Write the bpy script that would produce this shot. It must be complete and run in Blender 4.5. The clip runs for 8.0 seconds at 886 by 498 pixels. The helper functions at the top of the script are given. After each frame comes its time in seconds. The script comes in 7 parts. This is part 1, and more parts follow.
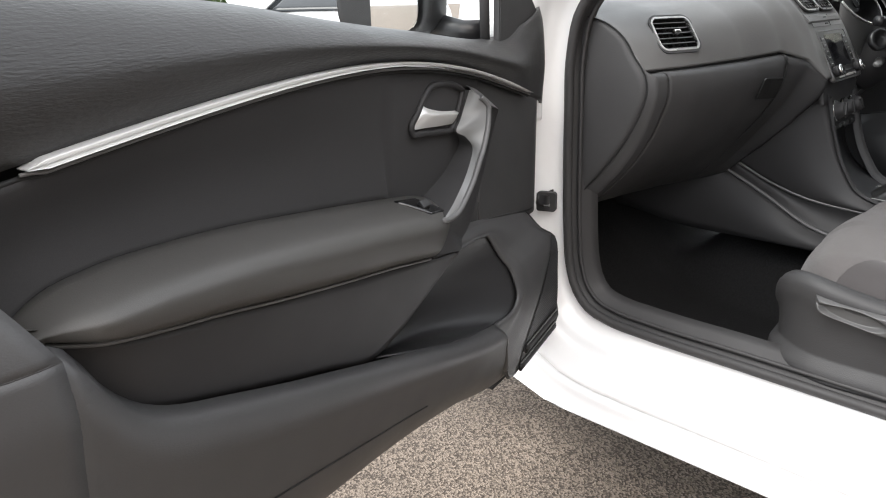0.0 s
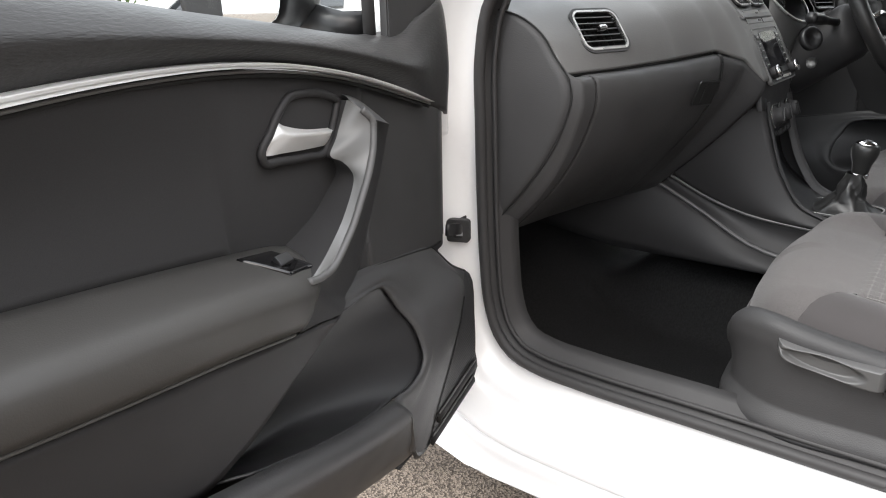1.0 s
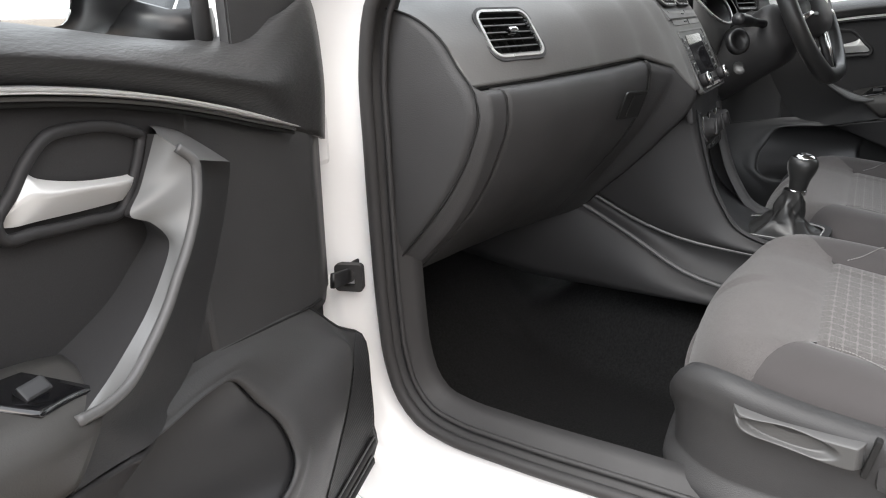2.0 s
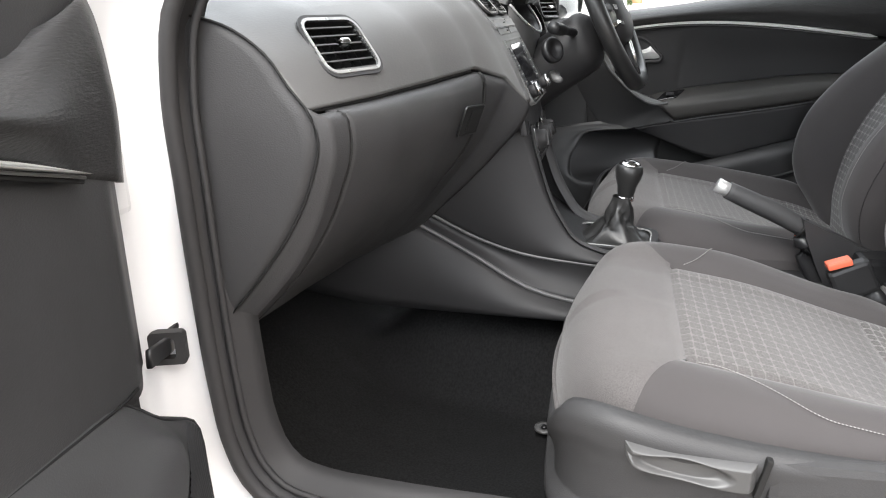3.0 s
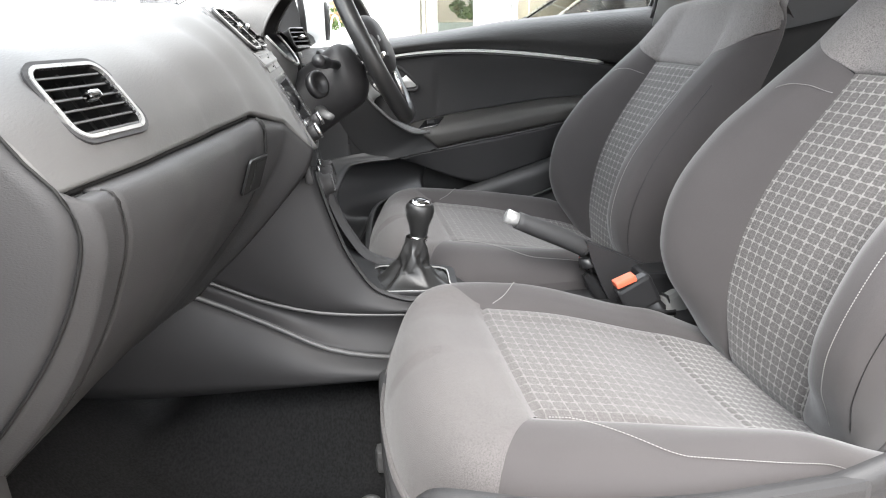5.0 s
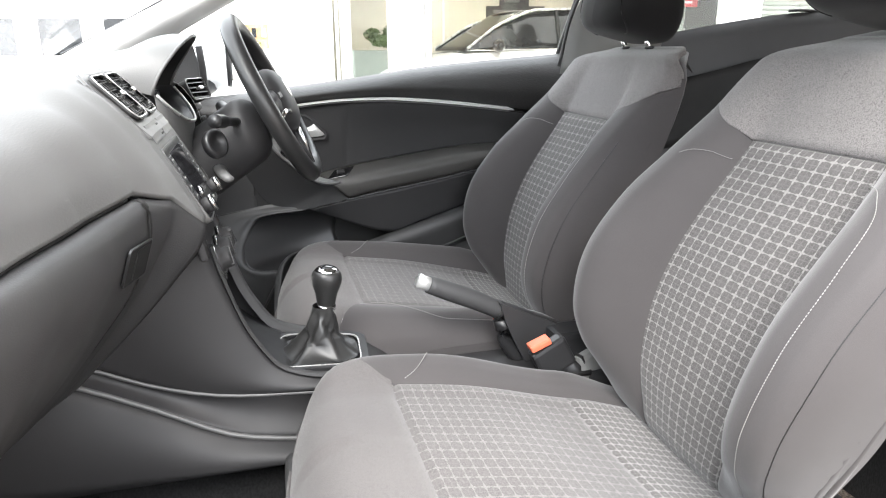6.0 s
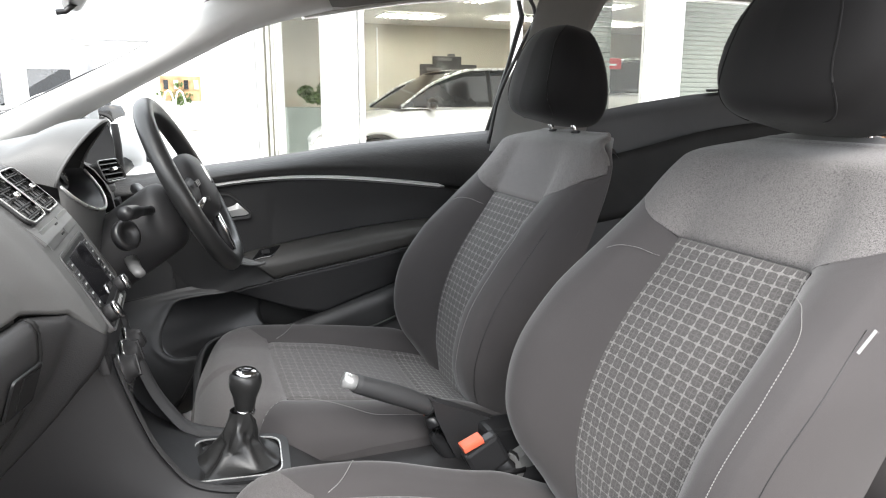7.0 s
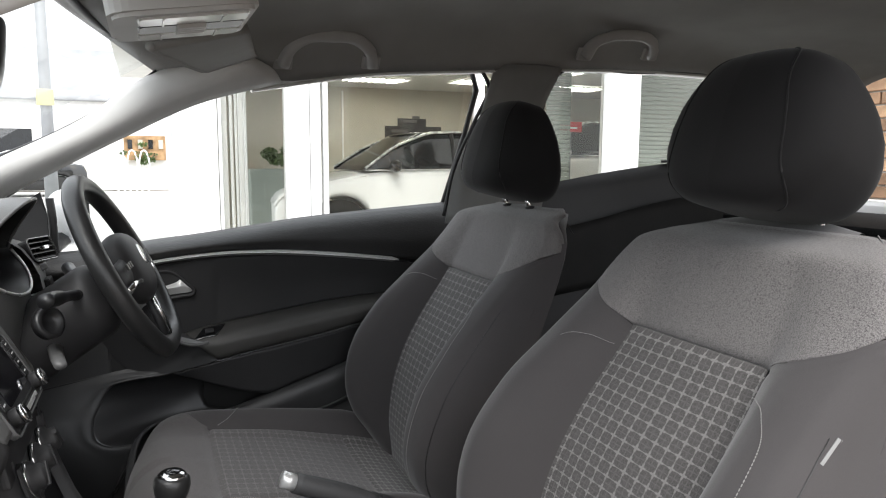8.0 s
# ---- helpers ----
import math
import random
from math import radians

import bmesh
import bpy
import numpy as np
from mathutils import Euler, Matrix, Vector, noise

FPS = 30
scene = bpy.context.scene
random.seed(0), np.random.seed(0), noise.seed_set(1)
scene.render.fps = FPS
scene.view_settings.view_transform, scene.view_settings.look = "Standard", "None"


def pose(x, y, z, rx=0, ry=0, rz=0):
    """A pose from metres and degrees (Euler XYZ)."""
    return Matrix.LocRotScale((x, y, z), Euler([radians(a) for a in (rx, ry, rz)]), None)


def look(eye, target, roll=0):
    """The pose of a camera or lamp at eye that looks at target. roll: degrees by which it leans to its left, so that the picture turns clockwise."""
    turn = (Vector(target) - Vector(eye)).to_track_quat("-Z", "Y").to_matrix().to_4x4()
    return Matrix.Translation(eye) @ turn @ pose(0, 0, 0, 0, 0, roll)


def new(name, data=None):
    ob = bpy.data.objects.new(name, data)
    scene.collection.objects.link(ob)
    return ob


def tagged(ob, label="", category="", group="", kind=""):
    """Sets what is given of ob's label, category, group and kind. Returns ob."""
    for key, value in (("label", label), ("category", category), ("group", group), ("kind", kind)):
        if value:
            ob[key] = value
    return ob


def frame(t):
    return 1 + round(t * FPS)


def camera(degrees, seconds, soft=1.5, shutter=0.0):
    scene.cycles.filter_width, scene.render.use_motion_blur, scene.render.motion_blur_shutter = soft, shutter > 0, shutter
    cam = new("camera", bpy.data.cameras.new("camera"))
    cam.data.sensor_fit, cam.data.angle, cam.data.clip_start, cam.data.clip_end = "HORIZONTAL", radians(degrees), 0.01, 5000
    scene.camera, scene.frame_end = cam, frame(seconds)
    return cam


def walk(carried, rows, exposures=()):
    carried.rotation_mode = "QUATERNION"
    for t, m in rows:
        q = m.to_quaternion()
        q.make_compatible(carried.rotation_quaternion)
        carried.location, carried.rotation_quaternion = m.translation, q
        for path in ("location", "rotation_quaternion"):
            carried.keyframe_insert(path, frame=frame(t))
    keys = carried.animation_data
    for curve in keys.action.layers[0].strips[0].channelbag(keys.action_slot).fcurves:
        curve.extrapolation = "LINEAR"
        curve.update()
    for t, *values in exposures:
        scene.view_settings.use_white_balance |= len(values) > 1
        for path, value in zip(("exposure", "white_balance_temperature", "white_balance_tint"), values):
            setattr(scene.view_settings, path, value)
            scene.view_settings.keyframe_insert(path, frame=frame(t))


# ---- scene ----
cam = camera(64.9, 8.0, soft=1.1)
PATH = [
    (0, (-1.911, -0.308, 1.036), (-0.554, 1.001, 0.367), -1.4),
    (0.5, (-1.82, -0.25, 1.02), (-0.397, 0.988, 0.356), -1.3),
    (1, (-1.686, -0.171, 1.008), (-0.184, 0.974, 0.351), -1.3),
    (2.3, (-1.426, -0.052, 1.001), (0.259, 0.804, 0.345), -1.0),
    (2.5, (-1.4, -0.026, 1.005), (0.336, 0.722, 0.349), -0.8),
    (3, (-1.369, 0.032, 1.005), (0.468, 0.482, 0.354), -0.7),
    (3.5, (-1.346, 0.072, 1.002), (0.533, 0.307, 0.359), -0.8),
    (4, (-1.306, 0.107, 1.014), (0.589, 0.18, 0.379), -0.7),
    (4.5, (-1.267, 0.137, 1.011), (0.628, 0.003, 0.387), -0.7),
    (4.7, (-1.256, 0.139, 1.014), (0.636, -0.058, 0.397), -0.8),
    (5.8, (-1.179, 0.108, 1.074), (0.683, -0.351, 0.506), -0.4),
    (6, (-1.172, 0.1, 1.089), (0.684, -0.4, 0.537), -0.4),
    (6.5, (-1.152, 0.079, 1.12), (0.691, -0.52, 0.628), -0.2),
    (7, (-1.119, 0.066, 1.155), (0.715, -0.616, 0.74), 0.2),
    (7.5, (-1.093, 0.051, 1.173), (0.738, -0.684, 0.846), 0.4),
    (8, (-1.073, 0.012, 1.19), (0.752, -0.766, 0.938), 0.3),
]
walk(cam, [(t, look(eye, target, roll)) for t, eye, target, roll in PATH], exposures=[(0.0, 1.45), (1.0, 1.5), (2.5, 1.9), (3.5, 2.4), (4.5, 2.6), (6.0, 2.75), (7.0, 2.20), (7.5, 1.80), (8.0, 1.30)])

# world, sun and exposure
world = bpy.data.worlds.new("overcast_sky")
scene.world = world
world.use_nodes = True
wn, wl = world.node_tree.nodes, world.node_tree.links
sky = wn.new("ShaderNodeTexSky")
sky.sky_type = "NISHITA"
sky.sun_disc = False
sky.sun_elevation = radians(48)
sky.sun_rotation = radians(215)
sky.air_density, sky.dust_density, sky.ozone_density = 1.0, 4.0, 1.0
pale = wn.new("ShaderNodeMixRGB")
pale.inputs["Fac"].default_value = 0.75
pale.inputs["Color2"].default_value = (9.0, 9.2, 9.5, 1)
wl.new(sky.outputs["Color"], pale.inputs["Color1"])
wl.new(pale.outputs["Color"], wn["Background"].inputs["Color"])
wn["Background"].inputs["Strength"].default_value = 0.13
sun = new("sun", bpy.data.lights.new("sun", "SUN"))
sun.data.energy, sun.data.angle, sun.data.color = 1.2, radians(35), (1.0, 0.97, 0.93)
sun.matrix_world = look((-7, 2.5, 9.5), (0, 0, 0.5))


# ---------------------------------------------------------------- materials
def nodes_of(name):
    m = bpy.data.materials.new(name)
    m.use_nodes = True
    return m, m.node_tree.nodes, m.node_tree.links, m.node_tree.nodes["Principled BSDF"]


def coloured(n, l, fac, dark, light):
    ramp = n.new("ShaderNodeValToRGB")
    ramp.color_ramp.elements[0].color = (*dark, 1)
    ramp.color_ramp.elements[1].color = (*light, 1)
    ramp.color_ramp.elements[0].position, ramp.color_ramp.elements[1].position = 0.3, 0.7
    l.new(fac, ramp.inputs["Fac"])
    return ramp.outputs["Color"]


def noise_of(n, l, scale, detail=3.0, rough=0.5, where="Object", stretch=(1, 1, 1)):
    tc, mp, nz = n.new("ShaderNodeTexCoord"), n.new("ShaderNodeMapping"), n.new("ShaderNodeTexNoise")
    mp.inputs["Scale"].default_value = stretch
    nz.inputs["Scale"].default_value, nz.inputs["Detail"].default_value, nz.inputs["Roughness"].default_value = scale, detail, rough
    l.new(tc.outputs[where], mp.inputs["Vector"])
    l.new(mp.outputs["Vector"], nz.inputs["Vector"])
    return nz.outputs["Fac"]


def bump_of(n, l, height, strength, distance, bsdf, before=None):
    b = n.new("ShaderNodeBump")
    b.inputs["Strength"].default_value, b.inputs["Distance"].default_value = strength, distance
    l.new(height, b.inputs["Height"])
    if before:
        l.new(before, b.inputs["Normal"])
    l.new(b.outputs["Normal"], bsdf.inputs["Normal"])
    return b.outputs["Normal"]


def surface_material(name, rgb, rough=0.5, metal=0.0, vary=0.12, patch=4.0, grain=600.0, relief=0.25, depth=0.0004,
                     stretch=(1, 1, 1), spec=0.5, coat=0.0, rough_vary=0.08):
    """A surface with broad stains and fine grain."""
    m, n, l, b = nodes_of(name)
    broad = noise_of(n, l, patch, 4.0)
    dark = tuple(c * (1 - vary) for c in rgb)
    light = tuple(min(1.0, c * (1 + vary)) for c in rgb)
    l.new(coloured(n, l, broad, dark, light), b.inputs["Base Color"])
    rr = n.new("ShaderNodeMapRange")
    rr.inputs["To Min"].default_value, rr.inputs["To Max"].default_value = max(0.02, rough - rough_vary), min(1.0, rough + rough_vary)
    l.new(noise_of(n, l, patch * 5, 5.0), rr.inputs["Value"])
    l.new(rr.outputs["Result"], b.inputs["Roughness"])
    b.inputs["Metallic"].default_value = metal
    b.inputs["Specular IOR Level"].default_value = spec
    b.inputs["Coat Weight"].default_value = coat
    b.inputs["Coat Roughness"].default_value = 0.04
    if relief:
        bump_of(n, l, noise_of(n, l, grain, 2.0, stretch=stretch), relief, depth, b)
    return m


def cloth_material(name, dark, light, weave=900.0, sheen=0.3, speck=700.0, relief=0.5):
    m, n, l, b = nodes_of(name)
    fine = noise_of(n, l, speck, 1.0, stretch=(1, 1, 0.5))
    broad = noise_of(n, l, 6.0, 3.0)
    mix = n.new("ShaderNodeMixRGB")
    mix.blend_type = "MULTIPLY"
    mix.inputs["Fac"].default_value = 0.35
    l.new(coloured(n, l, fine, dark, light), mix.inputs["Color1"])
    l.new(coloured(n, l, broad, (0.75, 0.75, 0.75), (1, 1, 1)), mix.inputs["Color2"])
    l.new(mix.outputs["Color"], b.inputs["Base Color"])
    b.inputs["Roughness"].default_value = 0.85
    b.inputs["Sheen Weight"].default_value = sheen
    b.inputs["Sheen Roughness"].default_value = 0.45
    b.inputs["Specular IOR Level"].default_value = 0.25
    bump_of(n, l, noise_of(n, l, weave, 1.0), relief, 0.0006, b)
    return m


def plaid_material(name, cell, dark, light):
    """Woven cloth: broken pale lines that cross on a dark ground. UV in metres."""
    m, n, l, b = nodes_of(name)
    uv = n.new("ShaderNodeUVMap")
    sep = n.new("ShaderNodeSeparateXYZ")
    l.new(uv.outputs["UV"], sep.inputs["Vector"])

    def math_node(op, a, c=None):
        k = n.new("ShaderNodeMath")
        k.operation = op
        for i, v in enumerate((a, c)):
            if v is None:
                continue
            if isinstance(v, (int, float)):
                k.inputs[i].default_value = v
            else:
                l.new(v, k.inputs[i])
        return k.outputs[0]

    def near_line(coord, step, half, shift=0.0):
        f = math_node("FRACT", math_node("ADD", math_node("DIVIDE", coord, step), shift))
        d = math_node("ABSOLUTE", math_node("SUBTRACT", f, 0.5))
        return math_node("LESS_THAN", d, half / step)

    x, y = sep.outputs["X"], sep.outputs["Y"]
    near_x, near_y = near_line(x, cell, 0.0062), near_line(y, cell * 0.9, 0.0062)
    vert = math_node("MAXIMUM", math_node("MULTIPLY", near_line(x, cell, 0.0017), near_y), math_node("MULTIPLY", near_line(x, cell, 0.0007), 0.75))
    hori = math_node("MAXIMUM", math_node("MULTIPLY", near_line(y, cell * 0.9, 0.0016), near_x), math_node("MULTIPLY", near_line(y, cell * 0.9, 0.0007), 0.75))
    inner = math_node("MAXIMUM", near_line(x, cell, 0.0007, 0.5), near_line(y, cell * 0.9, 0.0007, 0.5))
    lines = math_node("MAXIMUM", math_node("MAXIMUM", vert, hori), math_node("MULTIPLY", inner, 0.22))
    thread = noise_of(n, l, 1400.0, 1.0)
    lines = math_node("MULTIPLY", lines, math_node("ADD", math_node("MULTIPLY", thread, 0.9), 0.1))
    mix = n.new("ShaderNodeMixRGB")
    mix.inputs["Color2"].default_value = (*light, 1)
    l.new(lines, mix.inputs["Fac"])
    l.new(coloured(n, l, noise_of(n, l, 700.0, 1.0), tuple(c * 0.6 for c in dark), tuple(c * 1.4 for c in dark)), mix.inputs["Color1"])
    l.new(mix.outputs["Color"], b.inputs["Base Color"])
    b.inputs["Roughness"].default_value = 0.88
    b.inputs["Sheen Weight"].default_value = 0.25
    b.inputs["Specular IOR Level"].default_value = 0.25
    first = bump_of(n, l, noise_of(n, l, 900.0, 1.0), 0.5, 0.0006, b)
    bump_of(n, l, lines, 0.4, 0.0008, b, first)
    return m


def weave_material(name, step, dark, light):
    """Coarse two-tone cloth: pale and dark threads in a fine basket weave. UV in metres."""
    m, n, l, b = nodes_of(name)
    tc, mp, ck = n.new("ShaderNodeTexCoord"), n.new("ShaderNodeMapping"), n.new("ShaderNodeTexVoronoi")
    ck.feature, ck.distance = "F1", "CHEBYCHEV"
    ck.inputs["Scale"].default_value = 1.0 / step
    ck.inputs["Randomness"].default_value = 0.85
    mp.inputs["Rotation"].default_value = (0.6, 0.4, 0.785)
    l.new(tc.outputs["Object"], mp.inputs["Vector"])
    l.new(mp.outputs["Vector"], ck.inputs["Vector"])
    fleck = n.new("ShaderNodeMixRGB")
    fleck.inputs["Fac"].default_value = 0.5
    l.new(coloured(n, l, ck.outputs["Distance"], light, dark), fleck.inputs["Color1"])
    l.new(coloured(n, l, noise_of(n, l, 900.0, 1.0), dark, light), fleck.inputs["Color2"])
    mix = n.new("ShaderNodeMixRGB")
    mix.blend_type = "MULTIPLY"
    mix.inputs["Fac"].default_value = 0.35
    l.new(fleck.outputs["Color"], mix.inputs["Color1"])
    l.new(coloured(n, l, noise_of(n, l, 7.0, 4.0), (0.72, 0.72, 0.72), (1, 1, 1)), mix.inputs["Color2"])
    l.new(mix.outputs["Color"], b.inputs["Base Color"])
    b.inputs["Roughness"].default_value = 0.85
    b.inputs["Sheen Weight"].default_value = 0.2
    b.inputs["Specular IOR Level"].default_value = 0.25
    bump_of(n, l, ck.outputs["Distance"], 0.5, 0.0008, b)
    return m


def glass_material(name, tint, rough=0.0, mirror=0.06):
    """Thin pane: lets light through with a faint reflection."""
    m, n, l, b = nodes_of(name)
    clear, gloss, mix, fres = (n.new("ShaderNodeBsdfTransparent"), n.new("ShaderNodeBsdfGlossy"), n.new("ShaderNodeMixShader"), n.new("ShaderNodeFresnel"))
    clear.inputs["Color"].default_value = (*tint, 1)
    gloss.inputs["Roughness"].default_value = rough
    fres.inputs["IOR"].default_value = 1.35
    l.new(fres.outputs["Fac"], mix.inputs["Fac"])
    l.new(clear.outputs["BSDF"], mix.inputs[1])
    l.new(gloss.outputs["BSDF"], mix.inputs[2])
    l.new(mix.outputs["Shader"], n["Material Output"].inputs["Surface"])
    return m


def glare_glass(name, tint, glare):
    """A pane with a pale translucent film that stands in for glare on the glass."""
    m = glass_material(name, tint)
    n, l = m.node_tree.nodes, m.node_tree.links
    film, mix = n.new("ShaderNodeBsdfTranslucent"), n.new("ShaderNodeMixShader")
    film.inputs["Color"].default_value = (0.85, 0.85, 0.85, 1)
    share = n.new("ShaderNodeMapRange")
    share.inputs["To Min"].default_value, share.inputs["To Max"].default_value = glare * 0.7, glare * 1.3
    l.new(noise_of(n, l, 5.0, 4.0), share.inputs["Value"])
    old = n["Material Output"].inputs["Surface"].links[0].from_socket
    l.new(share.outputs["Result"], mix.inputs["Fac"])
    l.new(old, mix.inputs[1])
    l.new(film.outputs["BSDF"], mix.inputs[2])
    l.new(mix.outputs["Shader"], n["Material Output"].inputs["Surface"])
    return m


def emit_material(name, rgb, strength):
    m, n, l, b = nodes_of(name)
    b.inputs["Emission Color"].default_value = (*rgb, 1)
    b.inputs["Emission Strength"].default_value = strength
    b.inputs["Base Color"].default_value = (*rgb, 1)
    return m


PLASTIC = surface_material("grained_black_plastic", (0.046, 0.0457, 0.0467), 0.52, grain=420, relief=0.45, depth=0.0007, stretch=(1, 1, 2.2), spec=0.35)
PLASTIC_LOW = surface_material("fine_black_plastic", (0.025, 0.0245, 0.0255), 0.54, grain=900, relief=0.25, depth=0.0003, spec=0.4)
# Darker copy of the grained plastic, carrying shade on door parts.
DOOR_PLASTIC = surface_material("shaded_grained_plastic", (0.035, 0.035, 0.036), 0.54, grain=420, relief=0.45, depth=0.0007, stretch=(1, 1, 2.2), spec=0.35)
PAD = surface_material("leathery_soft_plastic", (0.033, 0.0327, 0.0328), 0.46, grain=240, relief=0.7, depth=0.0011, stretch=(0.5, 0.5, 2.4), spec=0.4)
# Lighter copy of the grained plastic, carrying light on the lower card.
CORNER_PLASTIC = surface_material("lit_grained_plastic", (0.051, 0.0506, 0.0515), 0.47, grain=420, relief=0.4, depth=0.0006, stretch=(1, 1, 2.2))
DASH_TOP = surface_material("leathery_dash_skin", (0.112, 0.111, 0.109), 0.47, grain=330, relief=0.5, depth=0.0006, stretch=(0.6, 1.2, 1.6))
SMOOTH_BLACK = surface_material("smooth_black_plastic", (0.018, 0.018, 0.019), 0.35, grain=1200, relief=0.08, depth=0.0002)
GLOSS_BLACK = surface_material("gloss_black", (0.008, 0.008, 0.009), 0.08, relief=0, coat=0.5, rough_vary=0.03)
# Near-black for gaps and slots, also standing in for deep shade.
DEEP = surface_material("near_black_gap_and_shade", (0.006, 0.006, 0.006), 0.7, relief=0)
GREY_PLASTIC = surface_material("satin_grey_plastic", (0.11, 0.11, 0.11), 0.38, grain=1200, relief=0.1, depth=0.0002)
LEVER_GREY = surface_material("satin_dark_grey_plastic", (0.085, 0.085, 0.085), 0.40, grain=1200, relief=0.1, depth=0.0002)
HANDLE_GREY = surface_material("satin_grey_paint", (0.185, 0.188, 0.188), 0.36, grain=1500, relief=0.05, depth=0.0001)
SILVER = surface_material("satin_silver_paint", (0.58, 0.58, 0.57), 0.28, metal=0.5, relief=0.05, depth=0.0001, grain=1500)
TRIM_SILVER = surface_material("brushed_silver_trim", (0.72, 0.72, 0.71), 0.34, metal=0.35, vary=0.02, relief=0, rough_vary=0.02)
CHROME = surface_material("bright_chrome", (0.78, 0.78, 0.78), 0.1, metal=1.0, relief=0, rough_vary=0.04)
ARM_VINYL = surface_material("armrest_vinyl", (0.052, 0.050, 0.047), 0.5, grain=800, relief=0.4, depth=0.0004)
INSERT = cloth_material("door_insert_cloth", (0.031, 0.0305, 0.0313), (0.037, 0.0365, 0.0374), weave=2200, speck=1800, sheen=0.06, relief=0.12)
BOLSTER = cloth_material("plain_dark_cloth", (0.054, 0.0498, 0.0500), (0.066, 0.0607, 0.0609), weave=2400, speck=1900, sheen=0.30, relief=0.16)
HEAD_CLOTH = cloth_material("black_headrest_cloth", (0.0062, 0.0058, 0.0060), (0.0090, 0.0084, 0.0087), weave=2200, speck=1900, sheen=0.10, relief=0.12)
COLLAR = weave_material("grey_melange_cloth", 0.0017, (0.040, 0.037, 0.036), (0.225, 0.211, 0.206))
# Melange grain, toned lighter than the bolster for light from above.
NOSE = weave_material("fine_grey_cloth", 0.0014, (0.058, 0.0535, 0.0525), (0.132, 0.123, 0.121))
PLAID = plaid_material("checked_cloth", 0.0215, (0.077, 0.072, 0.070), (0.315, 0.303, 0.294))
PLAID_SOFT = plaid_material("faint_checked_cloth", 0.0215, (0.083, 0.077, 0.075), (0.180, 0.170, 0.165))
PLAID_FINE = plaid_material("fine_checked_cloth", 0.0180, (0.077, 0.072, 0.070), (0.315, 0.303, 0.294))
THREAD = surface_material("pale_thread", (0.26, 0.255, 0.245), 0.8, relief=0)
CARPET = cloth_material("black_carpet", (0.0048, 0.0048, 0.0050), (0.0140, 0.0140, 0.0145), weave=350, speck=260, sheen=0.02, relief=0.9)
RUBBER = surface_material("black_rubber", (0.034, 0.033, 0.0335), 0.60, grain=500, relief=0.2)
LEATHER = surface_material("black_leather", (0.02, 0.02, 0.02), 0.36, grain=350, relief=0.4, depth=0.0006)
WHITE_PAINT = surface_material("white_car_paint", (0.87, 0.87, 0.87), 0.2, vary=0.01, relief=0, coat=0.6, rough_vary=0.03)
HEADLINER = surface_material("grey_headliner_felt", (0.30, 0.297, 0.288), 0.95, grain=700, relief=0.4, spec=0.1)
# Pillar plastic, raised in tone for daylight from the windscreen.
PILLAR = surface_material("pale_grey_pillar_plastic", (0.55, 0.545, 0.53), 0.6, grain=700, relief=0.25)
GRAB_GREY = surface_material("pale_grab_handle_plastic", (0.38, 0.376, 0.367), 0.55, grain=700, relief=0.2)
# The same pillar plastic with shade put into a darker grey.
PILLAR_SHADE = surface_material("shade_toned_pillar_plastic", (0.20, 0.198, 0.193), 0.6, grain=700, relief=0.25)
QUARTER = surface_material("dark_quarter_trim", (0.045, 0.045, 0.047), 0.55, grain=500, relief=0.3)
RED = surface_material("red_plastic", (0.75, 0.15, 0.08), 0.4, relief=0)
SCREEN = surface_material("black_display_glass", (0.01, 0.01, 0.012), 0.06, relief=0, rough_vary=0.02)
PALE_PRINT = surface_material("pale_print", (0.5, 0.5, 0.5), 0.5, relief=0)
TAG = surface_material("white_woven_tag", (0.25, 0.25, 0.245), 0.8, relief=0)
# Windscreen glare is put into the glass as a pale film.
SCREEN_GLASS = glare_glass("glare_veiled_windscreen_glass", (0.93, 0.95, 0.94), 0.10)
GLASS = glass_material("clear_car_glass", (0.93, 0.95, 0.94))
SHOP_GLASS = glass_material("shop_window_glass", (0.93, 0.93, 0.91))
MIRROR = surface_material("mirror_silver", (0.9, 0.92, 0.92), 0.02, metal=1.0, relief=0, rough_vary=0.01)
LAMP_GLASS = surface_material("clear_lamp_lens", (0.75, 0.75, 0.73), 0.12, relief=0, rough_vary=0.05)


# ---------------------------------------------------------------- building tools
BASE, SIDE, VIEW = {}, [1], [Vector((-1.3, 0.05, 1.05))]


def curve_of(points):
    """A smooth curve through points, as a function of 0..1 of its length."""
    p = np.array(points, float)
    seg = np.maximum(np.linalg.norm(np.diff(p, axis=0), axis=1), 1e-6)
    t = np.concatenate([[0], np.cumsum(seg)]) / seg.sum()
    slope = np.zeros_like(p)
    d = np.diff(p, axis=0) / np.diff(t)[:, None]
    slope[0], slope[-1] = d[0], d[-1]
    if len(p) > 2:
        h = np.diff(t)[:, None]
        slope[1:-1] = (d[:-1] * h[1:] + d[1:] * h[:-1]) / (h[1:] + h[:-1])

    def f(s):
        s = min(max(s, 0.0), 1.0)
        i = min(int(np.searchsorted(t, s, side="right")) - 1, len(t) - 2)
        h = t[i + 1] - t[i]
        k = (s - t[i]) / h
        return ((2 * k**3 - 3 * k**2 + 1) * p[i] + (k**3 - 2 * k**2 + k) * h * slope[i] + (-2 * k**3 + 3 * k**2) * p[i + 1] + (k**3 - k**2) * h * slope[i + 1])
    return f


